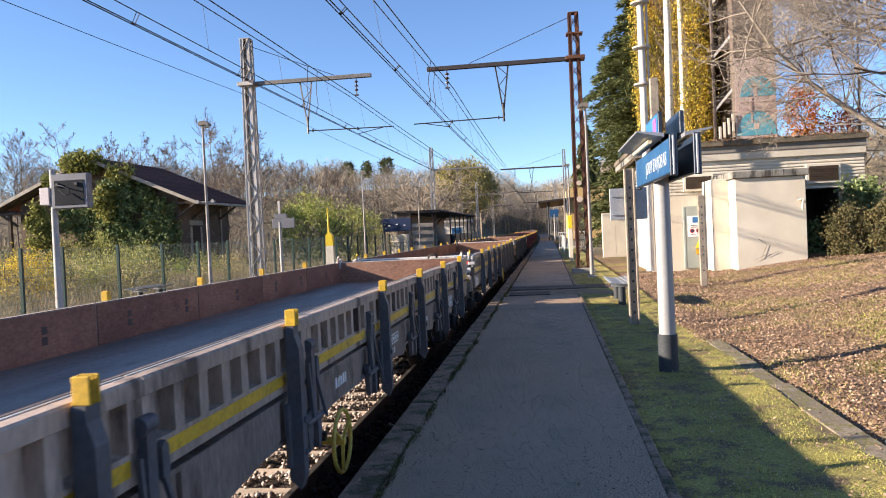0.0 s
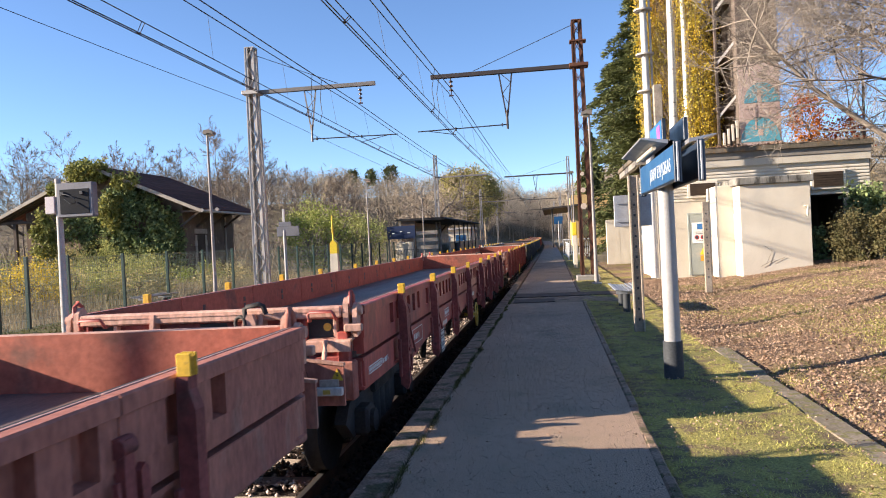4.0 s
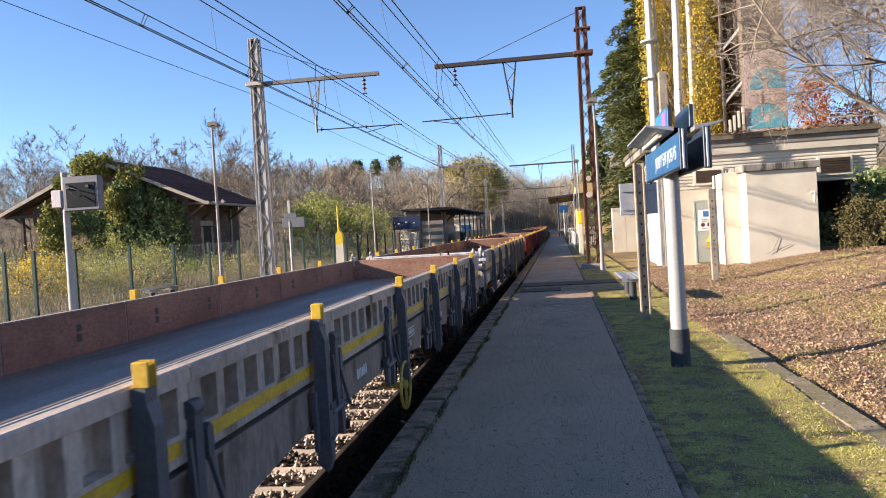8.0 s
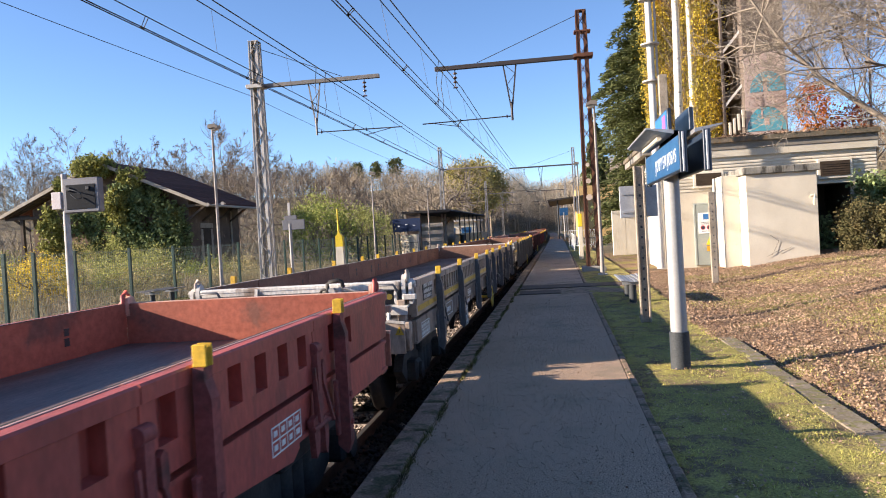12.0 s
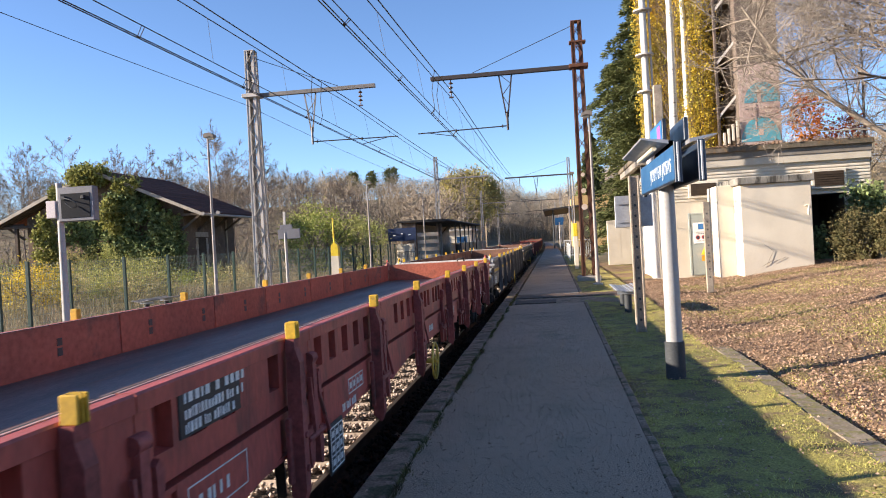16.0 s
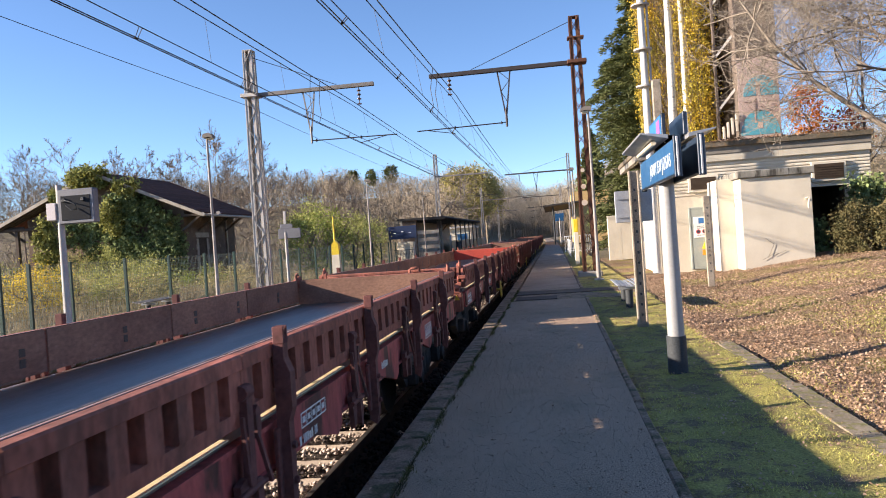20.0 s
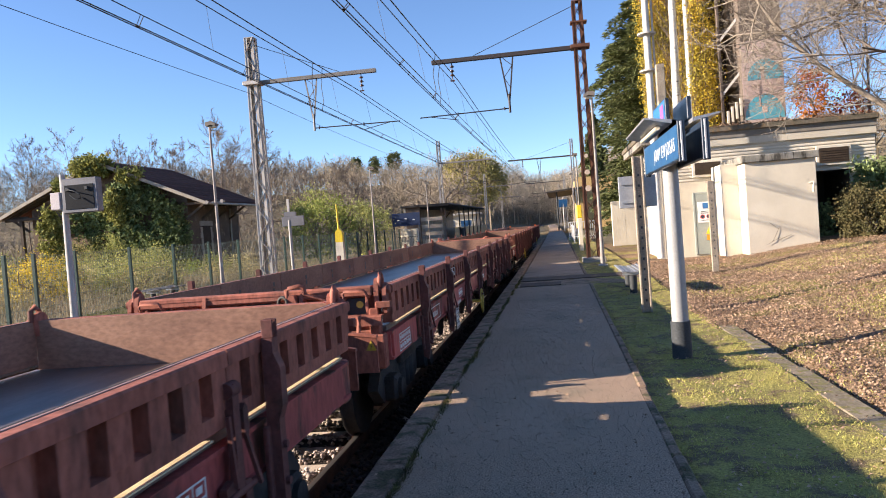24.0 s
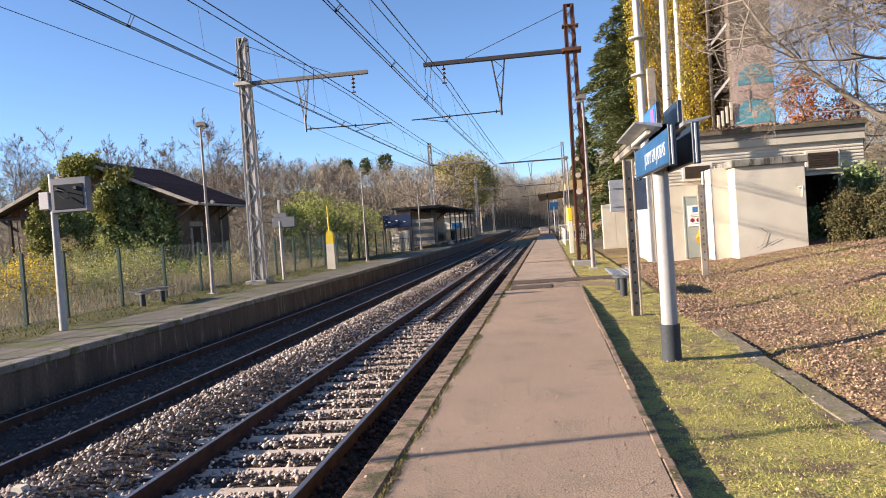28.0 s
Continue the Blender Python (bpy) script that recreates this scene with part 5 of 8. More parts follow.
railing(-12.3, 57.7, -10.0, 57.7, 1.0, SLEEVE, "dark barred railing before the information board", 0.12)
railing(0.75, 56.0, 2.6, 56.0, 1.2, SIGN_WHITE, "white barred railing at the end of the verge")
railing(0.95, 47.0, 0.95, 56.0, 1.0, SIGN_WHITE, "white barred railing along the platform", 0.35)
bn = thing("litter_bin", "dark bag bin on a pale foot", "litter bin", pose(-9.6, 74.0, -0.04))
part("foot", Shape().tube([(0, 0, 0), (0, 0, 0.5)], [0.3, 0.12], 12), WHITE_WALL, bn)
part("bag", Shape().tube([(0.3, 0, 0.35), (0.3, 0, 1.35)], [0.2, 0.26], 10), SLEEVE, bn)
cn = thing("station_canopy", "dark platform canopy on steel posts far down the line", "canopy", pose(0, 0, 0))
part("roof", Shape().prism([(-1.1, 4.75), (3.6, 5.1), (3.6, 5.3), (-1.15, 4.95)], 96, 122), ROOF_DARK, cn)
for k in range(6):
    part("post", Shape().tube([(0.1, 97 + 4.6 * k, 0), (0.1, 97 + 4.6 * k, 5.1)], 0.10, 8), SLEEVE, cn)
part("station_wall", Shape().box(2.6, 8.0, 98, 122, 0, 6.5), mat("ochre_station_wall", (0.52, 0.34, 0.14), (0.44, 0.30, 0.14), 0.85), cn, "ochre station wall")
for k, (y, z) in enumerate(((88, 3.4), (92, 3.1))):
    bs = thing("hanging_sign", "small blue platform sign on a post", "platform sign", pose(0.75, y, 0))
    part("board", Shape().box(-0.5, 0.5, -0.05, 0.05, z - 0.25, z + 0.25, 0.01), SIGN_BLUE, bs)
    part("post", Shape().tube([(0, 0, 0), (0, 0, z + 0.5)], 0.05, 8), PALE_POST, bs)
fb = thing("far_building", "long low white building behind the far platform", "building", pose(0, 0, 0))
part("wall", Shape().box(-24, -13, 120, 128, 0, 3.2), WHITE_WALL, fb)
part("roof", Shape().box(-24.5, -12.5, 119.5, 128.5, 3.2, 3.5), PALE_POST, fb)
for k in range(4):
    part("window", Shape().box(-23 + 2.6 * k, -21.4 + 2.6 * k, 119.95, 120.0, 1.2, 2.3), SIGN_BLUE, fb)
for k in range(10):
    y = 86 + 5 * k
    fp = thing("fence_post", "pale post of the far platform fence", "post", pose(-11.6 + bend(y), y, -0.05), "far fence posts")
    part("post", Shape().box(-0.06, 0.06, -0.06, 0.06, 0, 1.6), PALE_POST, fp)
    part("mesh", Shape().box(-0.01, 0.01, 0.06, 4.94, 0.1, 1.45), FENCE_WIRE, fp, "grey fence panel")

# ---- trees and shrubs ----
BARK = mat("grey_bark", (0.20, 0.155, 0.12), (0.13, 0.10, 0.08), 0.95, scale=3, fine=25, grain=0.25, bump=0.4)
TWIG = mat("bare_twigs", (0.218, 0.173, 0.140), (0.153, 0.121, 0.097), 0.9, scale=0.5, fine=10, grain=0.15, bump=0, island=0.2)
TWIG_PALE = mat("pale_twigs", (0.313, 0.265, 0.215), (0.216, 0.182, 0.145), 0.9, scale=0.5, fine=10, grain=0.15, bump=0, island=0.2)
WOOD_FAR = mat("far_winter_woods", (0.261, 0.211, 0.157), (0.193, 0.157, 0.116), 0.95, scale=0.02, fine=0.3, grain=0.25, bump=0, island=0.3, c3=(0.25, 0.20, 0.095), cover=0.58, stain_scale=0.03)
IVY = mat("ivy_leaves", (0.150, 0.204, 0.090), (0.227, 0.274, 0.113), 0.85, scale=0.8, fine=10, grain=0.15, bump=0, island=0.45, c3=(0.22, 0.20, 0.06), cover=0.60, stain_scale=0.9, transmit=0.2)
GREEN = mat("green_foliage", (0.164, 0.213, 0.046), (0.237, 0.251, 0.062), 0.6, scale=0.6, fine=8, grain=0.15, bump=0, island=0.4, transmit=0.3)
DARK_NEEDLE = mat("conifer_needles", (0.082, 0.099, 0.039), (0.132, 0.144, 0.054), 0.85, scale=0.6, fine=8, grain=0.2, bump=0, island=0.4, transmit=0.1)
GOLD = mat("golden_birch_leaves", (0.626, 0.444, 0.052), (0.432, 0.360, 0.065), 0.6, c3=(0.26, 0.22, 0.06), cover=0.56, stain_scale=1.2, scale=0.6, fine=8, grain=0.15, bump=0, island=0.35, transmit=0.35)
ORANGE = mat("orange_leaves", (0.52, 0.20, 0.035), (0.42, 0.12, 0.03), 0.6, scale=0.6, fine=8, bump=0, island=0.4, transmit=0.3)
YELLOW_GREEN = mat("yellow_green_leaves", (0.375, 0.369, 0.119), (0.256, 0.269, 0.088), 0.6, scale=0.4, fine=6, bump=0, island=0.35, transmit=0.3)
OLIVE = mat("olive_autumn_leaves", (0.405, 0.358, 0.128), (0.290, 0.250, 0.097), 0.8, scale=0.1, fine=3, bump=0, island=0.35, transmit=0.25)
DRY_SHRUB = mat("dry_shrub_leaves", (0.468, 0.390, 0.189), (0.312, 0.273, 0.124), 0.8, scale=0.6, fine=8, bump=0, island=0.4, transmit=0.25)
BIRCH_BARK = mat("birch_bark", (0.72, 0.69, 0.63), (0.60, 0.57, 0.52), 0.7, scale=2, fine=12, grain=0.15, bump=0.2, c3=(0.10, 0.09, 0.08), cover=0.60, stretch=(1, 1, 4))


def leaves(pos, size, rs, up=0.0, aspect=1.6):
    n = len(pos)
    nrm = rs.normal(size=(n, 3))
    nrm[:, 2] = np.abs(nrm[:, 2]) + up
    nrm /= np.linalg.norm(nrm, axis=1)[:, None]
    t = rs.normal(size=(n, 3))
    u = np.cross(nrm, t)
    u /= np.linalg.norm(u, axis=1)[:, None] + 1e-9
    w = np.cross(nrm, u)
    sz = (size * rs.uniform(0.6, 1.4, n))[:, None]
    v = np.stack([pos - u * sz * aspect / 2, pos - w * sz / 2, pos + u * sz * aspect / 2, pos + w * sz / 2], 1).reshape(-1, 3)
    return v, np.arange(4 * n).reshape(-1, 4)


def clumps(rs, centre, radii, count, per, spread):
    """Points gathered in clumps whose centres lie near the skin of an ellipsoid."""
    c = rs.normal(size=(count, 3))
    c /= np.linalg.norm(c, axis=1)[:, None]
    c *= (rs.uniform(0.45, 1.0, (count, 1)) ** 0.6)
    c = np.array(centre) + c * np.array(radii)
    p = np.repeat(c, per, 0) + rs.normal(size=(count * per, 3)) * spread * rs.uniform(0.5, 1.3, (count * per, 1))
    return p


def segs_to_mesh(segs, sides):
    """Tapered bars from an array of p0, p1, r0, r1."""
    S = np.asarray(segs, float)
    p0, p1, r0, r1 = S[:, 0:3], S[:, 3:6], S[:, 6], S[:, 7]
    d = p1 - p0
    d /= np.linalg.norm(d, axis=1)[:, None] + 1e-9
    ref = np.where(np.abs(d[:, 2:3]) < 0.9, np.array([[0, 0, 1.0]]), np.array([[1.0, 0, 0]]))
    u = np.cross(d, ref)
    u /= np.linalg.norm(u, axis=1)[:, None] + 1e-9
    w = np.cross(d, u)
    a = np.arange(sides) * 2 * np.pi / sides
    ringv = u[:, None] * np.cos(a)[None, :, None] + w[:, None] * np.sin(a)[None, :, None]
    v = np.concatenate([p0[:, None] + ringv * r0[:, None, None], p1[:, None] + ringv * r1[:, None, None]], 1).reshape(-1, 3)
    k = np.arange(sides)
    quad = np.stack([k, (k + 1) % sides, sides + (k + 1) % sides, sides + k], 1)
    f = (quad[None] + (np.arange(len(S)) * 2 * sides)[:, None, None]).reshape(-1, 4)
    return v, f


def ribbons(segs, rs):
    """Flat twigs, one quad each, for far woods."""
    S = np.asarray(segs, float)
    p0, p1, r0, r1 = S[:, 0:3], S[:, 3:6], S[:, 6:7], S[:, 7:8]
    u = np.cross(p1 - p0, rs.normal(size=p0.shape))
    u /= np.linalg.norm(u, axis=1)[:, None] + 1e-9
    return np.stack([p0 - u * r0, p0 + u * r0, p1 + u * r1, p1 - u * r1], 1).reshape(-1, 3), np.arange(4 * len(S)).reshape(-1, 4)


def branching(rs, base, direction, length, radius, levels, kids=(3, 5), droop=0.0, wild=0.5, out=None, shrink=0.62, low=-9.0):
    """Recursive limbs; each limb bends over three pieces. Returns thick and thin segments."""
    first = out is None
    if first:
        out = ([], [])
    p, d = np.array(base, float), np.array(direction, float)
    d /= np.linalg.norm(d)
    pts = [p.copy()]
    for i in range(3):
        d = d + rs.normal(0, 0.13 * wild / 0.5, 3) + np.array([0, 0, -droop * (i + 1) * 0.15])
        d /= np.linalg.norm(d)
        p = p + d * length / 3
        pts.append(p.copy())
    if not first and min(q[2] for q in pts) < low:
        return out
    rr = [radius, radius * 0.82, radius * 0.66, radius * 0.48]
    for i in range(3):
        out[0 if radius > 0.02 else 1].append((*pts[i], *pts[i + 1], rr[i], rr[i + 1]))
    if levels <= 0:
        return out
    for k in range(rs.integers(*kids) + 1):
        t = rs.uniform(0.35, 1.0)
        i = min(2, int(t * 3))
        q = pts[i] + (pts[i + 1] - pts[i]) * (t * 3 - i)
        nd = d + rs.normal(0, wild, 3) + np.array([0, 0, 0.12 - droop])
        branching(rs, q, nd, length * shrink * rs.uniform(0.75, 1.2), max(0.0055, radius * 0.56 * rs.uniform(0.8, 1.1)), levels - 1, kids, droop, wild, out, shrink, low)
    return out


def bare_tree(x, y, z, h, seed, label="bare winter tree with grey-brown twigs", levels=4, wild=0.5, droop=0.0, twig=None, kids=(3, 5), lean=(0, 0), r=None, thick=1.0, clear=0.0):
    rs = np.random.default_rng(seed)
    m = thing("bare_tree", label, "tree", pose(x, y, z), "bare trees")
    big, small = branching(rs, (0, 0, 0), (lean[0], lean[1], 1), h * 0.50, r or h * 0.018, levels, kids, droop, wild, low=clear or -9.0)
    v, f = segs_to_mesh(big, 6)
    part("trunk", raw_mesh("trunk", v, f, BARK, True), None, m)
    if small:
        s = np.array(small)
        s[:, 6:8] *= thick
        v, f = segs_to_mesh(s, 3)
        part("twig_crown", raw_mesh("twig_crown", v, f, twig or TWIG), None, m)
    return m


def leafy(name, label, category, x, y, z, radii, count, per, spread, size, material, seed, trunk=True, up=0.0, offset=None):
    rs = np.random.default_rng(seed)
    m = thing(name, label, category, pose(x, y, z))
    c = (0, 0, radii[2] * 1.0) if offset is None else offset
    p = clumps(rs, c, radii, count, per, spread)
    p = p[p[:, 2] > -0.05]
    v, f = leaves(p, size, rs, up)
    part("crown", raw_mesh("crown", v, f, material), None, m)
    if trunk:
        big, small = branching(rs, (0, 0, -0.2), (0.05, 0.05, 1), (c[2] + radii[2]) * 0.5, 0.05 + 0.02 * radii[2], 2, (3, 5), 0, 0.6)
        v, f = segs_to_mesh(big + small, 5)
        part("trunk", raw_mesh("trunk", v, f, BARK, True), None, m)
    return m


# ivy on the gable and the ridge of the shed
ivy = thing("ivy", "dense dark ivy climbing over the shed gable", "ivy", pose(GX, GY, 0))
rs = np.random.default_rng(3)
p = np.concatenate([clumps(rs, (2.6, 0.45, 3.0), (2.2, 0.55, 2.5), 190, 62, 0.15), clumps(rs, (0.4, 0.4, 2.2), (1.7, 0.5, 2.6), 110, 62, 0.16), clumps(rs, (-1.5, 0.5, 2.2), (1.0, 0.4, 2.6), 60, 60, 0.15), clumps(rs, (4.5, 0.55, 2.0), (0.8, 0.4, 2.2), 60, 60, 0.15), clumps(rs, (1.6, 0.3, 5.2), (1.0, 0.5, 0.8), 44, 55, 0.15)])
v, f = leaves(p[p[:, 2] > 0], 0.12, rs, 0.0)
part("foliage", raw_mesh("foliage", v, f, IVY), None, ivy)
# olive copy of the ivy leaves, sunlight put into their colour
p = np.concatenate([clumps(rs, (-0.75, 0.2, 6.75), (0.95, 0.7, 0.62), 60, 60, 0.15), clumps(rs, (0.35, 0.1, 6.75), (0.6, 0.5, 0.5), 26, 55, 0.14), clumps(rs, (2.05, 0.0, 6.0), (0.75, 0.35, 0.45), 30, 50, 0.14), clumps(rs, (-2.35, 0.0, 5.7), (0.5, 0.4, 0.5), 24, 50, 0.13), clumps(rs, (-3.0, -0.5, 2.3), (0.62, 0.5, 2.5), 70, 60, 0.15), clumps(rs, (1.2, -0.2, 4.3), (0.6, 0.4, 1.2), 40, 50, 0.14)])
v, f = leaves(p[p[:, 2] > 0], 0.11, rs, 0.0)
part("top_foliage", raw_mesh("top_foliage", v, f, mat("sunlit_ivy", (0.31, 0.30, 0.085), (0.20, 0.215, 0.066), 0.8, scale=0.8, fine=10, grain=0.15, bump=0, island=0.45, transmit=0.25)), None, ivy, "olive ivy, sunlight put into its leaf colour")
big, small = branching(rs, (1.0, 0.8, 0), (0, 0, 1), 3.0, 0.08, 2, (3, 5), 0, 0.4)
part("stems", raw_mesh("stems", *segs_to_mesh(big + small, 5), BARK), None, ivy)

# shrubs behind the fence
for i, (x, y, r, hh, mt, lab) in enumerate((
        (-16.2, 26.2, 1.0, 1.5, YELLOW_GREEN, "yellow-green shrub behind the fence"), (-18.5, 25.0, 2.0, 1.3, DRY_SHRUB, "dry brown shrub behind the fence"),
        (-15.2, 26.0, 1.3, 1.1, DRY_SHRUB, "dry brown shrub behind the fence"), (-16.6, 30.0, 1.2, 1.5, YELLOW_GREEN, "yellow-green shrub behind the fence"),
        (-20.5, 30.0, 1.8, 1.5, YELLOW_GREEN, "yellow-green shrub behind the fence"), (-15.5, 34.5, 1.4, 1.2, DRY_SHRUB, "dry brown shrub behind the fence"),
        (-22.5, 33.0, 2.0, 1.2, DRY_SHRUB, "dry brown shrub behind the fence"), (-18.3, 24.6, 1.1, 1.7, GOLD, "golden yellow autumn shrub behind the fence"),
        (-20.0, 20.5, 1.7, 1.5, DRY_SHRUB, "dry brown shrub behind the fence"), (-25.5, 30.0, 2.3, 1.7, YELLOW_GREEN, "yellow-green shrub behind the fence"),
        (-29.0, 35.0, 2.4, 2.0, GREEN, "green shrub before the shed"), (-18.2, 38.0, 1.4, 1.1, GREEN, "green shrub before the shed"),
        (-25.6, 40.3, 1.3, 2.6, YELLOW_GREEN, "yellow-green shrub before the shed"), (-23.2, 40.2, 1.4, 1.9, YELLOW_GREEN, "yellow-green shrub before the shed"), (-27.3, 40.4, 1.0, 2.3, DRY_SHRUB, "dry brown shrub before the shed"))):
    leafy("shrub", lab, "shrub", x, y, -0.2, (r, r, hh * 0.55), 64, 40, 0.2, 0.05, mt, 40 + i, True)
for i, (x, y, r, hh) in enumerate(((-14.2, 45.5, 2.0, 2.5), (-16.0, 49.0, 2.3, 2.9), (-13.8, 51.5, 2.0, 2.4), (-17.5, 54.0, 2.4, 2.8), (-14.6, 58.5, 2.0, 2.3))):
    leafy("small_tree", "leafy green small tree behind the fence", "tree", x, y, -0.2, (r, r, hh * 0.88), 90, 40, 0.25, 0.08, YELLOW_GREEN if i % 3 else GREEN, 60 + i, True)
n = 30000
rs = np.random.default_rng(5)
x, y = -12.7 - 22 * rs.random(n) ** 1.3, 12 + 32 * rs.random(n)
keep = (y > 22) | (rs.random(n) < 0.35)
x, y = x[keep], y[keep]
n = len(x)
rng = rs
v, f = blades(n, x, y, np.full(n, -0.2), 0.62, 0.40, 0.010)
tagged(new("tall_grass", raw_mesh("tall_grass", v, f, mat("dry_tall_grass", (0.317, 0.249, 0.175), (0.187, 0.177, 0.096), 0.85, scale=0.5, fine=10, bump=0, island=0.35, transmit=0.25))), "tall dry grass behind the mesh fence", "grass", "", "stuff")

# trees behind the shed and along the left


def winter_tree(x, y, z, h, seed, radius=0.30, limbs=30, up=0.35, low=0.25, twig=None, fat=0.010, label="bare winter tree with fine grey-brown twigs"):
    """A straight trunk, rising limbs, branches along them and sprays of fine twigs."""
    rs = np.random.default_rng(seed)
    m = thing("bare_tree", label, "tree", pose(x, y, z), "bare trees")
    pts = [np.array([rs.normal(0, 0.012) * h * k / 5, rs.normal(0, 0.012) * h * k / 5, h * k / 6]) for k in range(7)]
    thick = [(*pts[k], *pts[k + 1], 0.0085 * h * (1 - k / 6.3), 0.0085 * h * (1 - (k + 1) / 6.3)) for k in range(6)]
    fine = []
    for i in range(limbs):
        t = low + (0.97 - low) * (i + rs.random()) / limbs
        k = min(5, int(t * 6))
        p = pts[k] + (pts[k + 1] - pts[k]) * (t * 6 - k)
        a, e = rs.uniform(0, 6.283), up + 0.62 * t + rs.normal(0, 0.22)
        d = np.array([math.cos(a) * math.cos(e), math.sin(a) * math.cos(e), math.sin(e)])
        L = h * radius * (0.55 + 0.5 * math.sin(math.pi * min(1.0, t * 1.05))) * rs.uniform(0.7, 1.15) * (1.15 - 0.45 * t)
        r0, chain = 0.0022 * h * (1.2 - t), [p]
        for j in range(4):
            d = d + rs.normal(0, 0.12, 3) + (0, 0, 0.05)
            d /= np.linalg.norm(d)
            chain.append(chain[-1] + d * L / 4)
            thick.append((*chain[-2], *chain[-1], max(0.009, r0 * (1 - 0.22 * j)), max(0.007, r0 * (0.78 - 0.2 * j))))
        for b_ in range(11):
            q = rs.uniform(0.8, 4.0)
            j = min(3, int(q))
            p0 = chain[j] + (chain[j + 1] - chain[j]) * (q - j)
            out_ = p0 - np.array([0, 0, h * 0.45])
            bd = 0.45 * d + 0.55 * out_ / (np.linalg.norm(out_) + 0.1) + rs.normal(0, 0.55, 3)
            bl = L * rs.uniform(0.20, 0.44) * (1.25 - q / 5)
            bd *= bl / np.linalg.norm(bd)
            mid = p0 + bd * 0.5 + rs.normal(0, 0.05 * bl, 3)
            end = p0 + bd
            fine += [(*p0, *mid, fat * 1.2, fat), (*mid, *end, fat, fat * 0.7)]
            for c in range(11):
                w = rs.random()
                s0 = p0 + bd * (0.2 + 0.8 * w)
                td = bd / bl + rs.normal(0, 0.65, 3)
                td *= bl * rs.uniform(0.2, 0.55) / np.linalg.norm(td)
                fine.append((*s0, *(s0 + td), fat * 0.7, fat * 0.3))
    part("trunk", raw_mesh("trunk", *segs_to_mesh(thick, 5), BARK, True), None, m)
    part("twig_crown", raw_mesh("twig_crown", *ribbons(fine, rs), twig or TWIG), None, m)
    return m


for i, (x, y, h, wide) in enumerate(((-44.8, 60, 11.2, 0.34), (-41.0, 60, 12.0, 0.34), (-36.2, 60, 11.4, 0.20), (-33.3, 60, 11.4, 0.24), (-31.6, 62, 11.2, 0.26), (-27.4, 60, 11.3, 0.42), (-24.0, 61, 10.2, 0.36),
                                     (-47.5, 63, 11.8, 0.36), (-40.5, 68, 11.2, 0.36), (-36.5, 70, 11.0, 0.34), (-30.0, 69, 11.0, 0.36), (-25.0, 72, 9.4, 0.36), (-21.5, 74, 8.8, 0.36), (-46, 75, 12.4, 0.36),
                                     (-62, 92, 13.6, 0.40), (-56, 95, 13.2, 0.40), (-50, 92, 13.0, 0.40), (-43, 96, 12.8, 0.40), (-37, 92, 11.8, 0.40), (-31.5, 96, 11.0, 0.40), (-26, 94, 10.0, 0.40))):
    winter_tree(x, y, -0.3, h, 100 + i, wide, 30, 0.28 if wide > 0.28 else 0.0, 0.25, TWIG_PALE if i < 2 else None, (0.011 if i < 5 else 0.014) if i < 14 else 0.021)
bare_tree(-13.0, 88, 0, 10.5, 140, "bare tree with reddish hanging twigs", 4, 0.65, 0.1, TWIG_PALE, thick=2.0)
leafy("yellow_tree", "large yellow-green autumn tree far along the line", "tree", -17.5, 168, 0, (7.2, 6, 6.0), 300, 60, 0.8, 0.26, OLIVE, 200, True, offset=(0, 0, 11.2))


def conifer(name, label, x, y, z, h, r, seed, n=260, per=60, size=0.16, jag=1.0):
    rs = np.random.default_rng(seed)
    m = thing(name, label, "tree", pose(x, y, z))
    part("trunk", Shape().tube([(0, 0, 0), (0, 0, h * 0.5), (0, 0, h)], [0.022 * h, 0.014 * h, 0.02], 8), BARK, m)
    t = rs.random(n) ** 1.15
    a = rs.uniform(0, 6.283, n)
    rad = r * (1 - t) ** 0.75 * rs.uniform(0.72, 1.1, n) + 0.15
    P, stem = [], []
    for ti, ai, ri in zip(t, a, rad):
        q = rs.random(per) ** 0.45
        zz = h * (0.05 + 0.95 * ti) + q * ri * 0.15 - (q ** 2) * ri * 0.45
        wob = rs.normal(0, 0.10 * ri + 0.05, (per, 3)) * jag * (1.1, 1.1, 0.45)
        P.append(np.stack([np.cos(ai) * ri * q, np.sin(ai) * ri * q, zz], 1) + wob)
        stem.append((0, 0, h * (0.05 + 0.95 * ti), np.cos(ai) * ri, np.sin(ai) * ri, h * (0.05 + 0.95 * ti) - 0.2 * ri, 0.02, 0.006))
    v, f = leaves(np.concatenate(P), size, rs, 0.0, 2.6)
    part("crown", raw_mesh("crown", v, f, DARK_NEEDLE), None, m)
    part("limb_crown", raw_mesh("limb_crown", *segs_to_mesh(stem, 4), BARK), None, m)
    return m


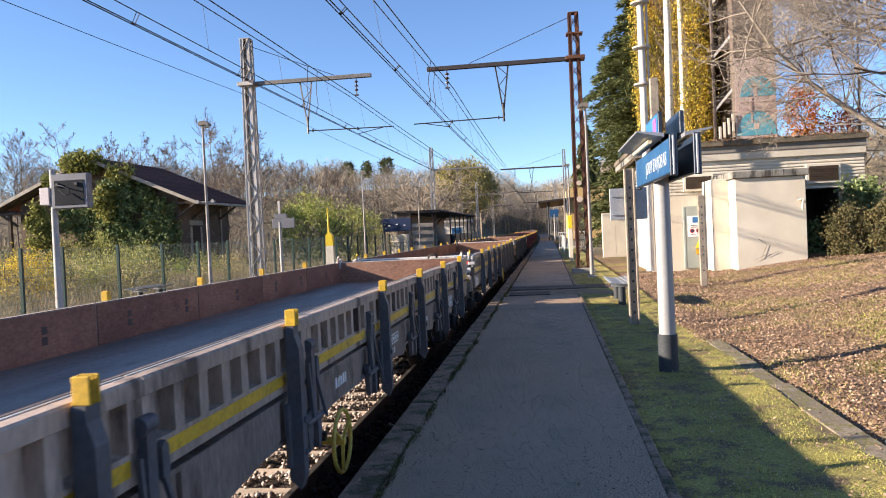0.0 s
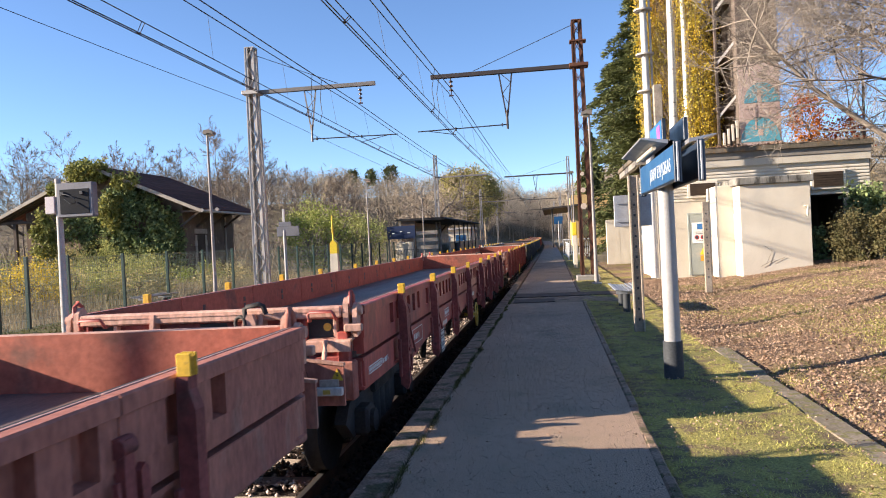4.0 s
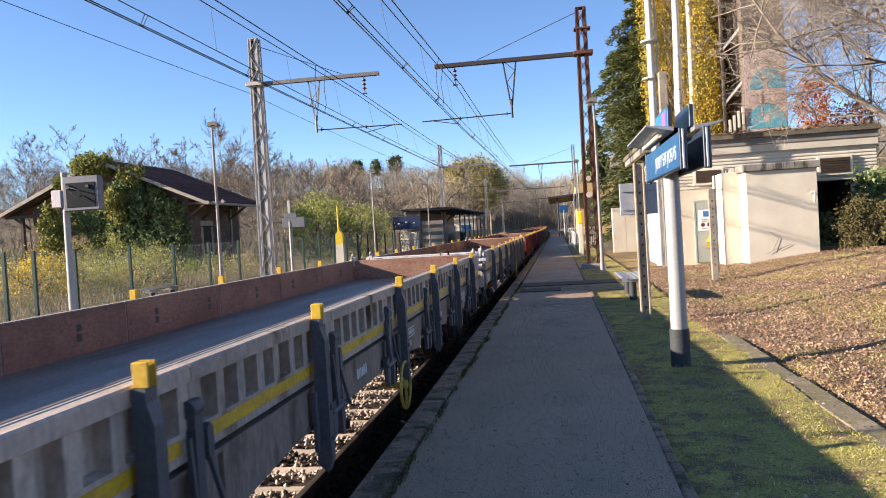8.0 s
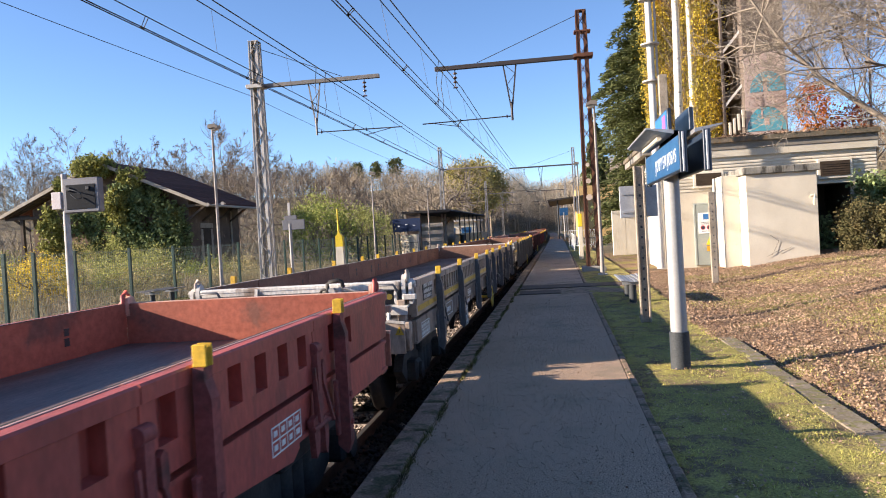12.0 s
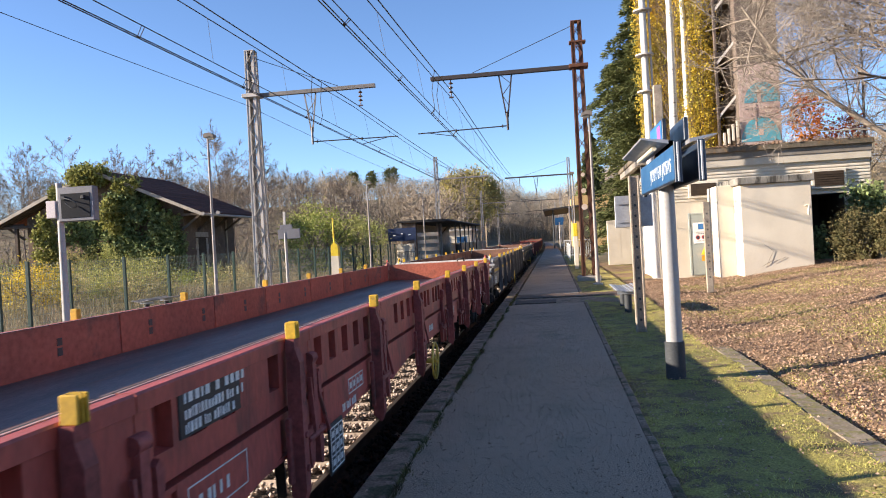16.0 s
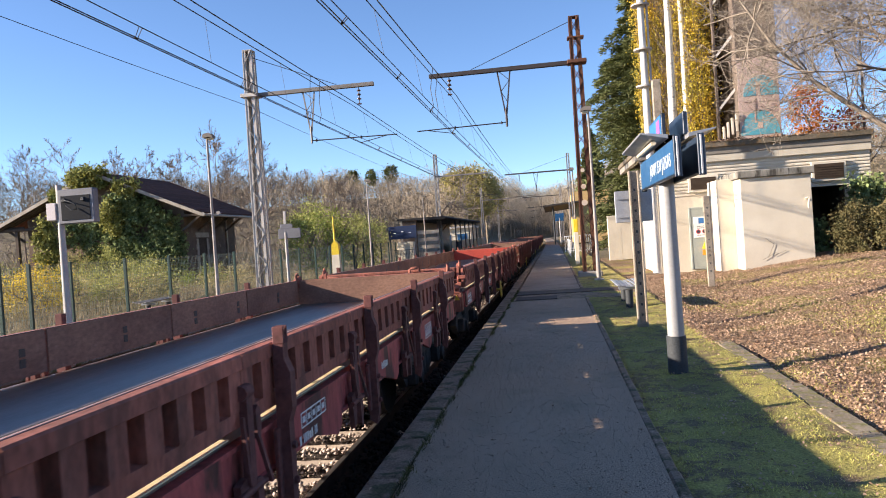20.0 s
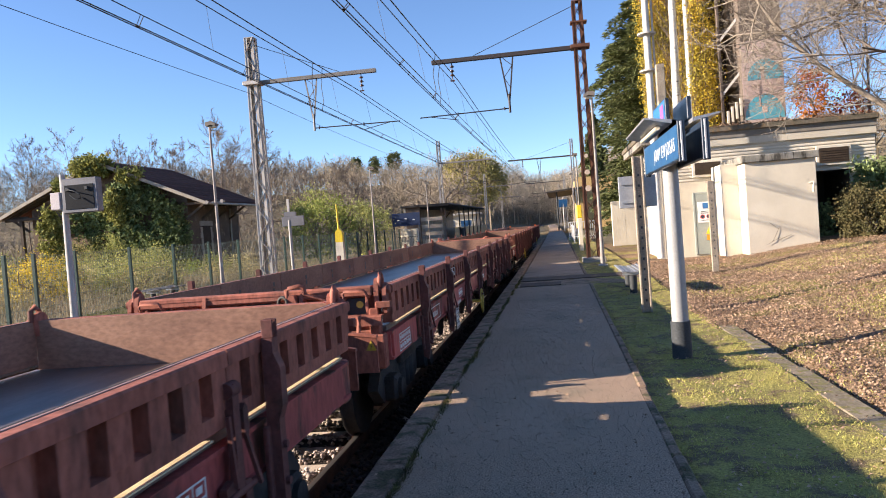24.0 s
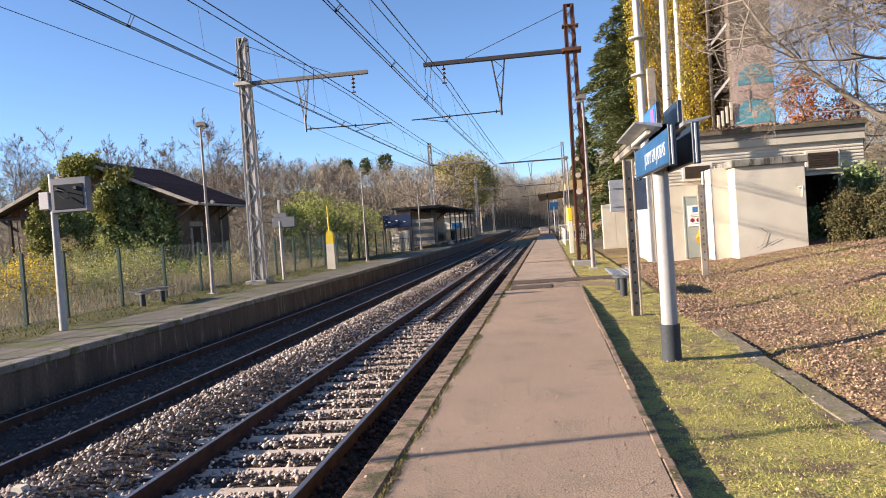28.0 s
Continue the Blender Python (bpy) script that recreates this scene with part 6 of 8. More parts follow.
def layered_conifer(x, y, z, h, r, seed, boughs=640, per=300):
    """A dense tall conifer: drooping boughs with flat sprays of needles, ragged at the edge."""
    rs = np.random.default_rng(seed)
    m = thing("conifer", "tall dense dark green conifer beside the hut", "tree", pose(x, y, z))
    part("trunk", Shape().tube([(0, 0, 0), (0, 0, h * 0.5), (0, 0, h)], [0.30, 0.2, 0.03], 8), BARK, m)
    stems, V = [], []
    for k in range(boughs):
        zz = 0.8 + (h - 1.0) * (k + rs.random()) / boughs
        R = r * min(1.0, (h - zz) / 9.6 + 0.03) ** 0.9 * rs.uniform(0.70, 1.14)
        a = rs.uniform(0, 6.283)
        out, side = np.array([math.cos(a), math.sin(a), 0.0]), np.array([-math.sin(a), math.cos(a), 0.0])
        q = rs.uniform(0.22, 1.0, per) ** 0.8
        wide = rs.normal(0, 0.17, per) * (1.15 - q) * R + rs.normal(0, 0.06, per)
        p = out * (q * R)[:, None] + side * wide[:, None]
        p[:, 2] = zz + 0.30 * q * R - 0.42 * q * q * R + rs.normal(0, 0.10, per) - 0.25 * np.abs(wide)
        d = out + side * (np.sign(wide) * 0.55)[:, None] + rs.normal(0, 0.35, (per, 3)) - np.array([0, 0, 0.25])
        d *= (rs.uniform(0.14, 0.34, per) / np.linalg.norm(d, axis=1))[:, None]
        w = np.cross(d, rs.normal(size=(per, 3)))
        w *= (0.038 / (np.linalg.norm(w, axis=1) + 1e-9))[:, None]
        V.append(np.stack([p - w, p + w, p + d], 1).reshape(-1, 3))
        stems.append((0, 0, zz, *(out * R * 0.85 + np.array([0, 0, zz - 0.02 * R])), 0.035, 0.008))
    V = np.concatenate(V)
    part("crown", raw_mesh("crown", V, np.arange(len(V)).reshape(-1, 3), DARK_NEEDLE), None, m)
    part("bough_frame", raw_mesh("bough_frame", *segs_to_mesh(stems, 4), BARK), None, m)
    return m


layered_conifer(6.5, 44.0, 0, 18.2, 4.05, 11)
conifer("conifer", "dark green conifer behind the wall", 8.2, 50.0, 0, 17, 3.6, 12, 240, 60, 0.12)
conifer("conifer", "far dark conifer beside the line", 8.0, 150.0, 3, 18, 4.0, 13, 200, 40, 0.4)
for x, r, top, seed in ((-61.0, 2.9, 32.2, 14), (-76.4, 2.3, 31.6, 15), (-69.0, 2.2, 31.2, 16)):
    leafy("pine", "far dark pine on the ridge", "tree", x, 290, 21.5, (r, r, 3.2), 50, 34, 0.55, 0.42, DARK_NEEDLE, seed, True, 0.6, (0, 0, top - 25.2))

# weeping golden birch
rs = np.random.default_rng(21)
bt = thing("birch", "weeping birch with golden autumn leaves and white trunk", "tree", pose(6.15, 36.2, 0))
for dx, lean, rad in ((-0.72, 0.018, 0.22), (-0.10, 0.012, 0.17)):
    part("trunk", Shape().tube([(dx, -1.3, -0.2), (dx + lean * 5, -1.3, 5), (dx + lean * 10, -1.2, 10), (dx + lean * 16, -0.6, 16)], [rad, rad * 0.86, rad * 0.7, rad * 0.3], 12), BIRCH_BARK, bt, "white birch trunk with dark scars")
strands = []
hang = []
for k in range(600):
    a, q = rs.uniform(0, 6.283), rs.random() ** 0.5
    top = np.array([np.cos(a) * 1.65 * q - 0.15, (abs(np.sin(a)) * 1.8 * q + 0.45) if np.cos(a) * q < -0.08 else np.sin(a) * 1.6 * q + (0.2 if np.cos(a) * q < 0.1 else -0.3), rs.uniform(6.4, 16.5)])
    L = rs.uniform(1.5, 4.5)
    s = np.sort(rs.random(96))
    sway = rs.normal(0, 0.14, (96, 3))
    strands.append(top[None] + np.stack([np.sin(s * 2 + k) * 0.15, np.cos(s * 2 + k) * 0.15, -s * L], 1) + sway)
    hang.append((*top, *(top + np.array([0, 0, -L])), 0.008, 0.004))
    hang.append((-0.2, 0, min(top[2] - 2.6, 14), *top, 0.010, 0.005))
v, f = leaves(np.concatenate(strands), 0.060, rs)
part("crown", raw_mesh("crown", v, f, GOLD), None, bt)
part("branch_crown", raw_mesh("branch_crown", *segs_to_mesh(hang, 3), TWIG), None, bt)

leafy("creeper", "orange autumn creeper on the tower", "creeper", 10.6, 33.2, 4.6, (0.65, 0.4, 1.3), 60, 26, 0.2, 0.07, ORANGE, 220, True)
leafy("creeper", "red autumn creeper behind the hut", "creeper", 12.2, 33.6, 4.4, (0.8, 0.5, 0.7), 40, 22, 0.2, 0.07, mat("red_leaves", (0.40, 0.06, 0.03), (0.34, 0.10, 0.04), 0.6, bump=0, island=0.4, transmit=0.3), 221, True)
leafy("ivy", "ivy growing in the dark-lined recess of the hut", "ivy", 8.72, 26.62, -0.15, (0.26, 0.12, 0.75), 34, 34, 0.12, 0.07, IVY, 224, False)
leafy("ivy", "ivy hanging over the hut corner", "ivy", 10.1, 26.2, 1.5, (0.45, 0.3, 0.6), 40, 40, 0.16, 0.09, IVY, 222, False)
for i, (x, y, z, r, hh) in enumerate(((8.95, 24.2, 0.15, 0.68, 0.86), (9.9, 23.2, 0.3, 0.95, 0.85), (10.6, 21.9, 0.4, 1.1, 0.9), (11.6, 22.8, 0.4, 1.1, 1.0))):
    leafy("hedge", "green ivy-covered hedge beside the hut" if i == 0 else "brownish green hedge beside the hut", "hedge", x, y, z, (r, 0.8, hh), 170, 60, 0.12, 0.042, mat("hedge_leaves", (0.17, 0.135, 0.062), (0.10, 0.10, 0.042), 0.8, bump=0, island=0.4, transmit=0.2), 230 + i, True)
rs = np.random.default_rng(61)
rng = rs
n = 2600
x, y = rs.uniform(2.9, 10.45, n), 26.48 + np.abs(rs.normal(0, 0.5, n))
v, f = cards(n, np.stack([x, y, 4.205 + np.abs(rs.normal(0, 0.035, n)) * (1 + np.sin(x * 3.1) * np.sin(x * 7.3))], 1), 0.05, 0.6)
tagged(new("roof_litter", raw_mesh("roof_litter", v, f, LEAF_DEAD)), "dead leaves lying along the hut roof edge", "leaves", "", "stuff")

# tangled bare trees above the hut
ABOVE, BEHIND = "bare tree with fine tangled twigs above the bank", "bare tree with fine tangled twigs behind the hut"


def spreading_tree(x, y, z, h, seed, label, limbs, lo, hi, reach, twig, low):
    """A trunk with long limbs that reach over the hut towards -x."""
    rs = np.random.default_rng(seed)
    m = thing("bare_tree", label, "tree", pose(x, y, z), "bare trees")
    part("trunk", Shape().tube([(0, 0, -0.3), (0.1, 0, h * 0.5), (0.05, 0.1, h)], [0.17, 0.12, 0.03], 9), BARK, m)
    thin = []
    for k in range(limbs):
        zz = lo + (hi - lo) * (k + rs.random()) / limbs
        big, small = branching(rs, (0.07, 0.05, zz), (-1, rs.uniform(-0.45, 0.55), rs.uniform(-0.05, 0.5)), reach * rs.uniform(0.7, 1.15), 0.045 * rs.uniform(0.7, 1.2), 4, (3, 5), 0.06, 0.6, None, 0.66, low)
        part("limb", raw_mesh("limb", *segs_to_mesh(big, 5), BARK, True), None, m)
        thin += small
    part("twig_crown", raw_mesh("twig_crown", *segs_to_mesh(thin, 3), twig), None, m)
    return m


def great_limb(x, y, z, path, seed):
    """A tree beside the bank whose long pale limb climbs over the hut, with side branches along it."""
    rs = np.random.default_rng(seed)
    m = thing("bare_tree", "bare tree with one long pale limb over the hut", "tree", pose(x, y, z), "bare trees")
    part("trunk", Shape().tube([(0, 0, -0.4), (0.05, 0.05, 2.6), path[0], (0.3, 0.2, 7.5)], [0.20, 0.17, 0.14, 0.05], 9), BARK, m)
    part("limb", Shape().tube(path, [0.085, 0.072, 0.058, 0.045, 0.03], 8), PALE_BARK, m, "long pale limb")
    thin = []
    for k in range(26):
        q = rs.uniform(0.3, 3.9)
        i = int(q)
        p = np.array(path[i]) + (np.array(path[i + 1]) - np.array(path[i])) * (q - i)
        d = np.array(path[i + 1]) - np.array(path[i])
        d = d / np.linalg.norm(d) + rs.normal(0, 0.75, 3)
        big, small = branching(rs, p, d, rs.uniform(0.9, 2.0), rs.uniform(0.02, 0.035), 3, (2, 4), 0.05, 0.55, None, 0.66)
        if big:
            part("branch", raw_mesh("branch", *segs_to_mesh(big, 5), PALE_BARK, True), None, m)
        thin += small
    part("twig_crown", raw_mesh("twig_crown", *segs_to_mesh(thin, 3), TWIG_PALE), None, m)
    return m


PALE_BARK = mat("pale_lichen_bark", (0.30, 0.25, 0.20), (0.20, 0.165, 0.13), 0.95, scale=3, fine=25, grain=0.25, bump=0.4)
great_limb(10.28, 22.0, 0.4, [(-0.9, 0.0, 3.08), (-1.99, 0.2, 4.0), (-2.98, 0.4, 4.9), (-3.93, 0.5, 6.04), (-4.67, 0.6, 7.33)], 305)
spreading_tree(11.0, 21.6, 0.5, 11.0, 301, ABOVE, 8, 4.4, 9.4, 3.2, TWIG_PALE, 4.1)
spreading_tree(11.6, 25.0, 0.4, 13.0, 302, ABOVE, 9, 4.8, 11.5, 3.6, TWIG_PALE, 4.3)
spreading_tree(14.2, 29.5, 0.0, 14.0, 303, BEHIND, 6, 5.0, 12.0, 3.4, TWIG_PALE, 4.5)
spreading_tree(15.4, 34.5, 0.0, 15.0, 304, BEHIND, 5, 4.5, 13.0, 3.8, TWIG, 4.0)
for i, (x, y, h) in enumerate(((9, 62, 11), (12, 70, 12), (7.5, 85, 10), (16, 60, 17), (10, 130, 12), (20, 80, 17), (18.5, 48, 17), (20.5, 43, 17))):
    winter_tree(x, y, 0, h, 330 + i, 0.34, 20, 0.3, 0.2, TWIG_PALE if i % 2 else None, 0.014)

# wooded hillside
rs = np.random.default_rng(77)
templates = []
for k in range(9):
    wide, tall = rs.uniform(2.6, 3.9), rs.uniform(3.6, 4.6)
    n = 500
    p = rs.normal(size=(n, 3))
    p = p / np.linalg.norm(p, axis=1)[:, None] * rs.uniform(0.35, 1.0, (n, 1)) ** 0.7 * (wide, wide, tall)
    p[:, 2] += 10.2 - tall - 0.6
    axis = p - np.array([0, 0, 2.5])
    d = axis / np.linalg.norm(axis, axis=1)[:, None] + rs.normal(0, 0.8, (n, 3))
    d = d / np.linalg.norm(d, axis=1)[:, None] * rs.uniform(0.4, 1.1, (n, 1))
    side = np.cross(d, rs.normal(size=(n, 3)))
    side = side / (np.linalg.norm(side, axis=1)[:, None] + 1e-9) * rs.uniform(0.028, 0.055, (n, 1))
    tv = np.stack([p - side, p + side, p + d], 1).reshape(-1, 3)
    limbs = [(0, 0, -0.5, 0.1, 0, 7.5, 0.16, 0.07)]
    for i in range(9):
        q, e = rs.uniform(2.5, 6.5), p[rs.integers(n)]
        limbs.append((0, 0, q, *e, 0.07, 0.02))
    lv, lf = ribbons(limbs, rs)
    tv = np.concatenate([tv, lv[np.stack([lf[:, [0, 1, 2]], lf[:, [0, 2, 3]]], 1).reshape(-1)]])
    templates.append((tv, np.arange(len(tv)).reshape(-1, 3)))
VV, FF, at_v = {False: [], True: []}, {False: [], True: []}, {False: 0, True: 0}
count = 0
while count < 1080:
    ang = radians(rs.uniform(-52, 28))
    end_of_line = count % 4 == 0
    if end_of_line:
        ang = radians(rs.uniform(-8, 5))
    r = rs.uniform(335, 560) if end_of_line else rs.uniform(165 if ang < -0.30 else 120, 500)
    x, y = r * math.sin(ang), r * math.cos(ang)
    if abs(x - bend(y) + 5) < (13 + (4 if x > 0 else 0) if y < 130 else 10) and y < 330:
        continue
    v, f = templates[rs.integers(9)]
    a, sc = rs.uniform(0, 6.283), rs.uniform(1.2, 2.2) if end_of_line else rs.uniform(0.85, 1.6)
    c, s = math.cos(a) * sc, math.sin(a) * sc
    z = float(ground_z(x, y))
    deg = math.degrees(ang)
    crest = np.interp(deg, (-52, -37, -27, -19, -15, -6, -2.7, -1, 0.5, 3, 6, 28), (7.2, 7.2, 6.5, 6.0, 5.7, 5.3, 4.5, 4.1, 4.1, 4.6, 6.0, 7.0))
    fit_h = (math.tan(radians(crest * rs.uniform(0.82, 1.03))) * r + 1.6 - z) / 10.2
    if fit_h < 0.3:
        continue
    k_ = min(1.0, fit_h / sc)
    c, s, sc = c * k_, s * k_, sc * k_
    VV[end_of_line].append(np.stack([v[:, 0] * c - v[:, 1] * s + x, v[:, 0] * s + v[:, 1] * c + y, v[:, 2] * sc * rs.uniform(0.9, 1.15) + z], 1))
    FF[end_of_line].append(f + at_v[end_of_line])
    at_v[end_of_line] += len(v)
    count += 1
tagged(new("winter_woods", raw_mesh("winter_woods", np.concatenate(VV[False]), np.concatenate(FF[False]), WOOD_FAR)), "brown leafless woods on the far hillside", "woods", "", "stuff")
# paler copy of the woods colour, distance haze put into it
WOOD_HAZE = mat("far_woods_haze_tint", (0.45, 0.38, 0.29), (0.35, 0.295, 0.225), 0.95, scale=0.02, fine=0.3, grain=0.2, bump=0, island=0.3, transmit=0.3)
tagged(new("far_woods", raw_mesh("far_woods", np.concatenate(VV[True]), np.concatenate(FF[True]), WOOD_HAZE)), "pale leafless woods closing the end of the line", "woods", "", "stuff")
p = []
for k in range(800):
    ang = radians(rs.uniform(-50, 20) if k % 4 else rs.uniform(-9, 4))
    r = rs.uniform(64 if ang < -0.30 else 120, 420)
    x, y = r * math.sin(ang), r * math.cos(ang)
    if abs(x - bend(y) + 5) < 13 and y < 330:
        continue
    p.append(np.array([x, y, float(ground_z(x, y)) + 0.6]) + rs.normal(0, 1.0, (60, 3)) * (1.6, 1.6, 0.7))
p = np.concatenate(p)
v, f = blades(len(p), p[:, 0], p[:, 1], p[:, 2], 1.2, 0.5, 0.05)
tagged(new("hillside_brush", raw_mesh("hillside_brush", v, f, WOOD_FAR)), "brown brush between the far trees", "brush", "", "stuff")

# ---- the freight train ----
TRACK_X, RAIL_Z, WAGON = -3.0, -0.55, 19.9
GREY = mat("wagon_grey", (0.458, 0.351, 0.278), (0.329, 0.254, 0.203), 0.6, scale=1.2, fine=30, bump=0.2, grain=0.2, c3=(0.115, 0.085, 0.068), cover=0.55, stain_scale=3.0, stretch=(1, 1, 0.35))
GREY_FRAME = mat("wagon_grimy_grey_frame", (0.28, 0.215, 0.175), (0.195, 0.150, 0.122), 0.65, scale=1.2, fine=30, bump=0.2, grain=0.25, c3=(0.115, 0.08, 0.062), cover=0.54, stain_scale=3.0, stretch=(1, 1, 0.35))
PALE_GREY = mat("wagon_pale_grey", (0.477, 0.385, 0.313), (0.356, 0.287, 0.236), 0.65, scale=1.2, fine=30, bump=0.2, grain=0.22, c3=(0.175, 0.112, 0.078), cover=0.58, stretch=(1, 1, 0.5))
# end paints lighter than the sides, sunlight put into their colour
END_GREY = mat("wagon_end_grey", (0.60, 0.57, 0.53), (0.46, 0.43, 0.40), 0.6, scale=1.2, fine=30, bump=0.2, grain=0.2, c3=(0.20, 0.15, 0.12), cover=0.60, stretch=(1, 1, 0.5))
END_PINK = mat("wagon_end_sunlit_pink", (0.60, 0.36, 0.27), (0.46, 0.25, 0.19), 0.7, scale=1.0, fine=25, bump=0.2, grain=0.3, c3=(0.30, 0.17, 0.12), cover=0.60, stain_scale=3.0, stretch=(1, 1, 0.45))
RED_FADED = mat("wagon_faded_red", (0.418, 0.164, 0.116), (0.303, 0.111, 0.083), 0.7, scale=1.0, fine=25, bump=0.25, grain=0.25, c3=(0.34, 0.20, 0.155), cover=0.56, spread=0.2, stain_scale=3.0, stretch=(1, 1, 0.45))
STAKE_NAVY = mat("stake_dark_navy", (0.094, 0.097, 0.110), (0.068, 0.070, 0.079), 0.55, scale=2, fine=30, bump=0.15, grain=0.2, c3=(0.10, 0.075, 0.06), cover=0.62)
DARK_GREY = mat("wagon_dark_grey", (0.245, 0.202, 0.172), (0.175, 0.147, 0.126), 0.5, scale=1.2, fine=30, bump=0.15, grain=0.16, c3=(0.112, 0.088, 0.072), cover=0.64, stretch=(1, 1, 0.5))
RED = mat("wagon_red", (0.469, 0.088, 0.064), (0.335, 0.067, 0.052), 0.55, scale=1.0, fine=25, bump=0.2, grain=0.2, c3=(0.19, 0.052, 0.042), cover=0.50, spread=0.22, stain_scale=3.2, stretch=(1, 1, 0.45))
BROWN = mat("wagon_brown", (0.360, 0.123, 0.086), (0.234, 0.083, 0.059), 0.75, scale=1.0, fine=25, bump=0.3, grain=0.3, c3=(0.13, 0.06, 0.046), cover=0.50, spread=0.2, stain_scale=3.0, stretch=(1, 1, 0.45))
STAKE_BROWN = mat("stake_dark_brown", (0.165, 0.062, 0.054), (0.110, 0.044, 0.040), 0.65, scale=2, fine=25, bump=0.2, grain=0.25, c3=(0.09, 0.045, 0.038), cover=0.54)
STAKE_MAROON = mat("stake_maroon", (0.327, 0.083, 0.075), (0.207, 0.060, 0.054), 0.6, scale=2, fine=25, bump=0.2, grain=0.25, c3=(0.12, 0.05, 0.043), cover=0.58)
MAROON = mat("wagon_maroon_frame", (0.458, 0.097, 0.086), (0.314, 0.075, 0.067), 0.6, scale=1.0, fine=25, bump=0.2, grain=0.25, c3=(0.10, 0.042, 0.034), cover=0.52, stain_scale=3.0, stretch=(1, 1, 0.35))
LINING = mat("wagon_lining_rust", (0.306, 0.173, 0.119), (0.195, 0.107, 0.078), 0.85, scale=0.8, fine=18, bump=0.2, grain=0.22, c3=(0.36, 0.22, 0.17), cover=0.64, stretch=(1, 1, 2.0))
DECK_RED = mat("wagon_deck_red", (0.185, 0.120, 0.100), (0.115, 0.078, 0.068), 0.58, 0.0, spec=0.30, scale=0.8, fine=25, bump=0.12, grain=0.3, c3=(0.17, 0.085, 0.06), cover=0.55, stain_scale=1.2, stretch=(3.0, 0.5, 1.0))
EDGE_PAINT_GLINT = mat("painted_edge_glint", (0.50, 0.30, 0.25), (0.36, 0.19, 0.16), 0.5, 0.1, scale=5, fine=40, bump=0.1, grain=0.3)
RED_LINING = mat("wagon_lining_red", (0.421, 0.123, 0.076), (0.301, 0.097, 0.064), 0.75, scale=0.8, fine=18, bump=0.2, grain=0.2, c3=(0.21, 0.09, 0.065), cover=0.56)
BRIGHT_RED = mat("wagon_end_bright_red", (0.52, 0.085, 0.06), (0.42, 0.07, 0.05), 0.6, scale=0.8, fine=18, bump=0.1, grain=0.14)
DECK = mat("wagon_deck_rusty", (0.25, 0.150, 0.115), (0.160, 0.098, 0.078), 0.72, 0.0, spec=0.05, scale=0.9, fine=26, bump=0.18, grain=0.35, c3=(0.14, 0.085, 0.062), cover=0.56, stain_scale=1.4, stretch=(3.0, 0.5, 1.0))
DECK_GREY = mat("wagon_deck_grey", (0.270, 0.205, 0.170), (0.185, 0.140, 0.118), 0.52, 0.0, spec=0.30, scale=0.9, fine=26, bump=0.15, grain=0.3, c3=(0.15, 0.105, 0.085), cover=0.58, stain_scale=1.2, stretch=(3.0, 0.5, 1.0))
DECK_STEEL = mat("wagon_deck_steel", (0.159, 0.113, 0.098), (0.101, 0.072, 0.064), 0.42, 0.05, spec=0.75, scale=0.8, fine=25, bump=0.1, grain=0.25, c3=(0.17, 0.10, 0.055), cover=0.60, stain_scale=1.2, stretch=(3.0, 0.5, 1.0))
EDGE_GLINT = mat("steel_edge_glint", (0.62, 0.58, 0.52), (0.45, 0.41, 0.36), 0.45, 0.5, scale=5, fine=40, bump=0.1, grain=0.2)
SILL_SUNLINE = mat("sunlit_sill_yellow", (0.72, 0.60, 0.38), (0.58, 0.47, 0.29), 0.6, scale=4, fine=30, bump=0.1, grain=0.2)
YELLOW = mat("yellow_paint", (0.66, 0.40, 0.025), (0.50, 0.30, 0.025), 0.55, scale=4, fine=30, bump=0.15, grain=0.2, c3=(0.24, 0.15, 0.05), cover=0.60)
WHEEL_YELLOW = mat("faded_wheel_yellow", (0.624, 0.441, 0.077), (0.504, 0.357, 0.063), 0.5, scale=6, fine=30, grain=0.2)
BLACK_STEEL = mat("grimy_running_gear", (0.047, 0.041, 0.038), (0.030, 0.027, 0.027), 0.75, 0.3, scale=4, fine=40, grain=0.3)
WHITE_MARK = mat("white_lettering", (0.75, 0.75, 0.72), (0.62, 0.61, 0.58), 0.6, scale=8, fine=60, bump=0, grain=0.15)
RED_LAMP = mat("red_marker", (0.70, 0.04, 0.03), (0.6, 0.03, 0.03), 0.35, bump=0)
ORANGE_LAMP = mat("orange_marker", (0.80, 0.16, 0.03), (0.7, 0.13, 0.03), 0.4, bump=0)
BLACK_BOARD = mat("black_board", (0.02, 0.02, 0.022), (0.03, 0.03, 0.03), 0.5, bump=0)
EVEN = (-7.60, -5.50, -3.40, -1.30, 1.30, 3.40, 5.50, 7.60)
UNEVEN = (-7.70, -5.50, -2.98, -0.76, 0.76, 2.98, 5.50, 7.70)


def mirror(shape, side):
    if side < 0:
        shape.v = [(-x, y, z) for x, y, z in shape.v]
    return shape


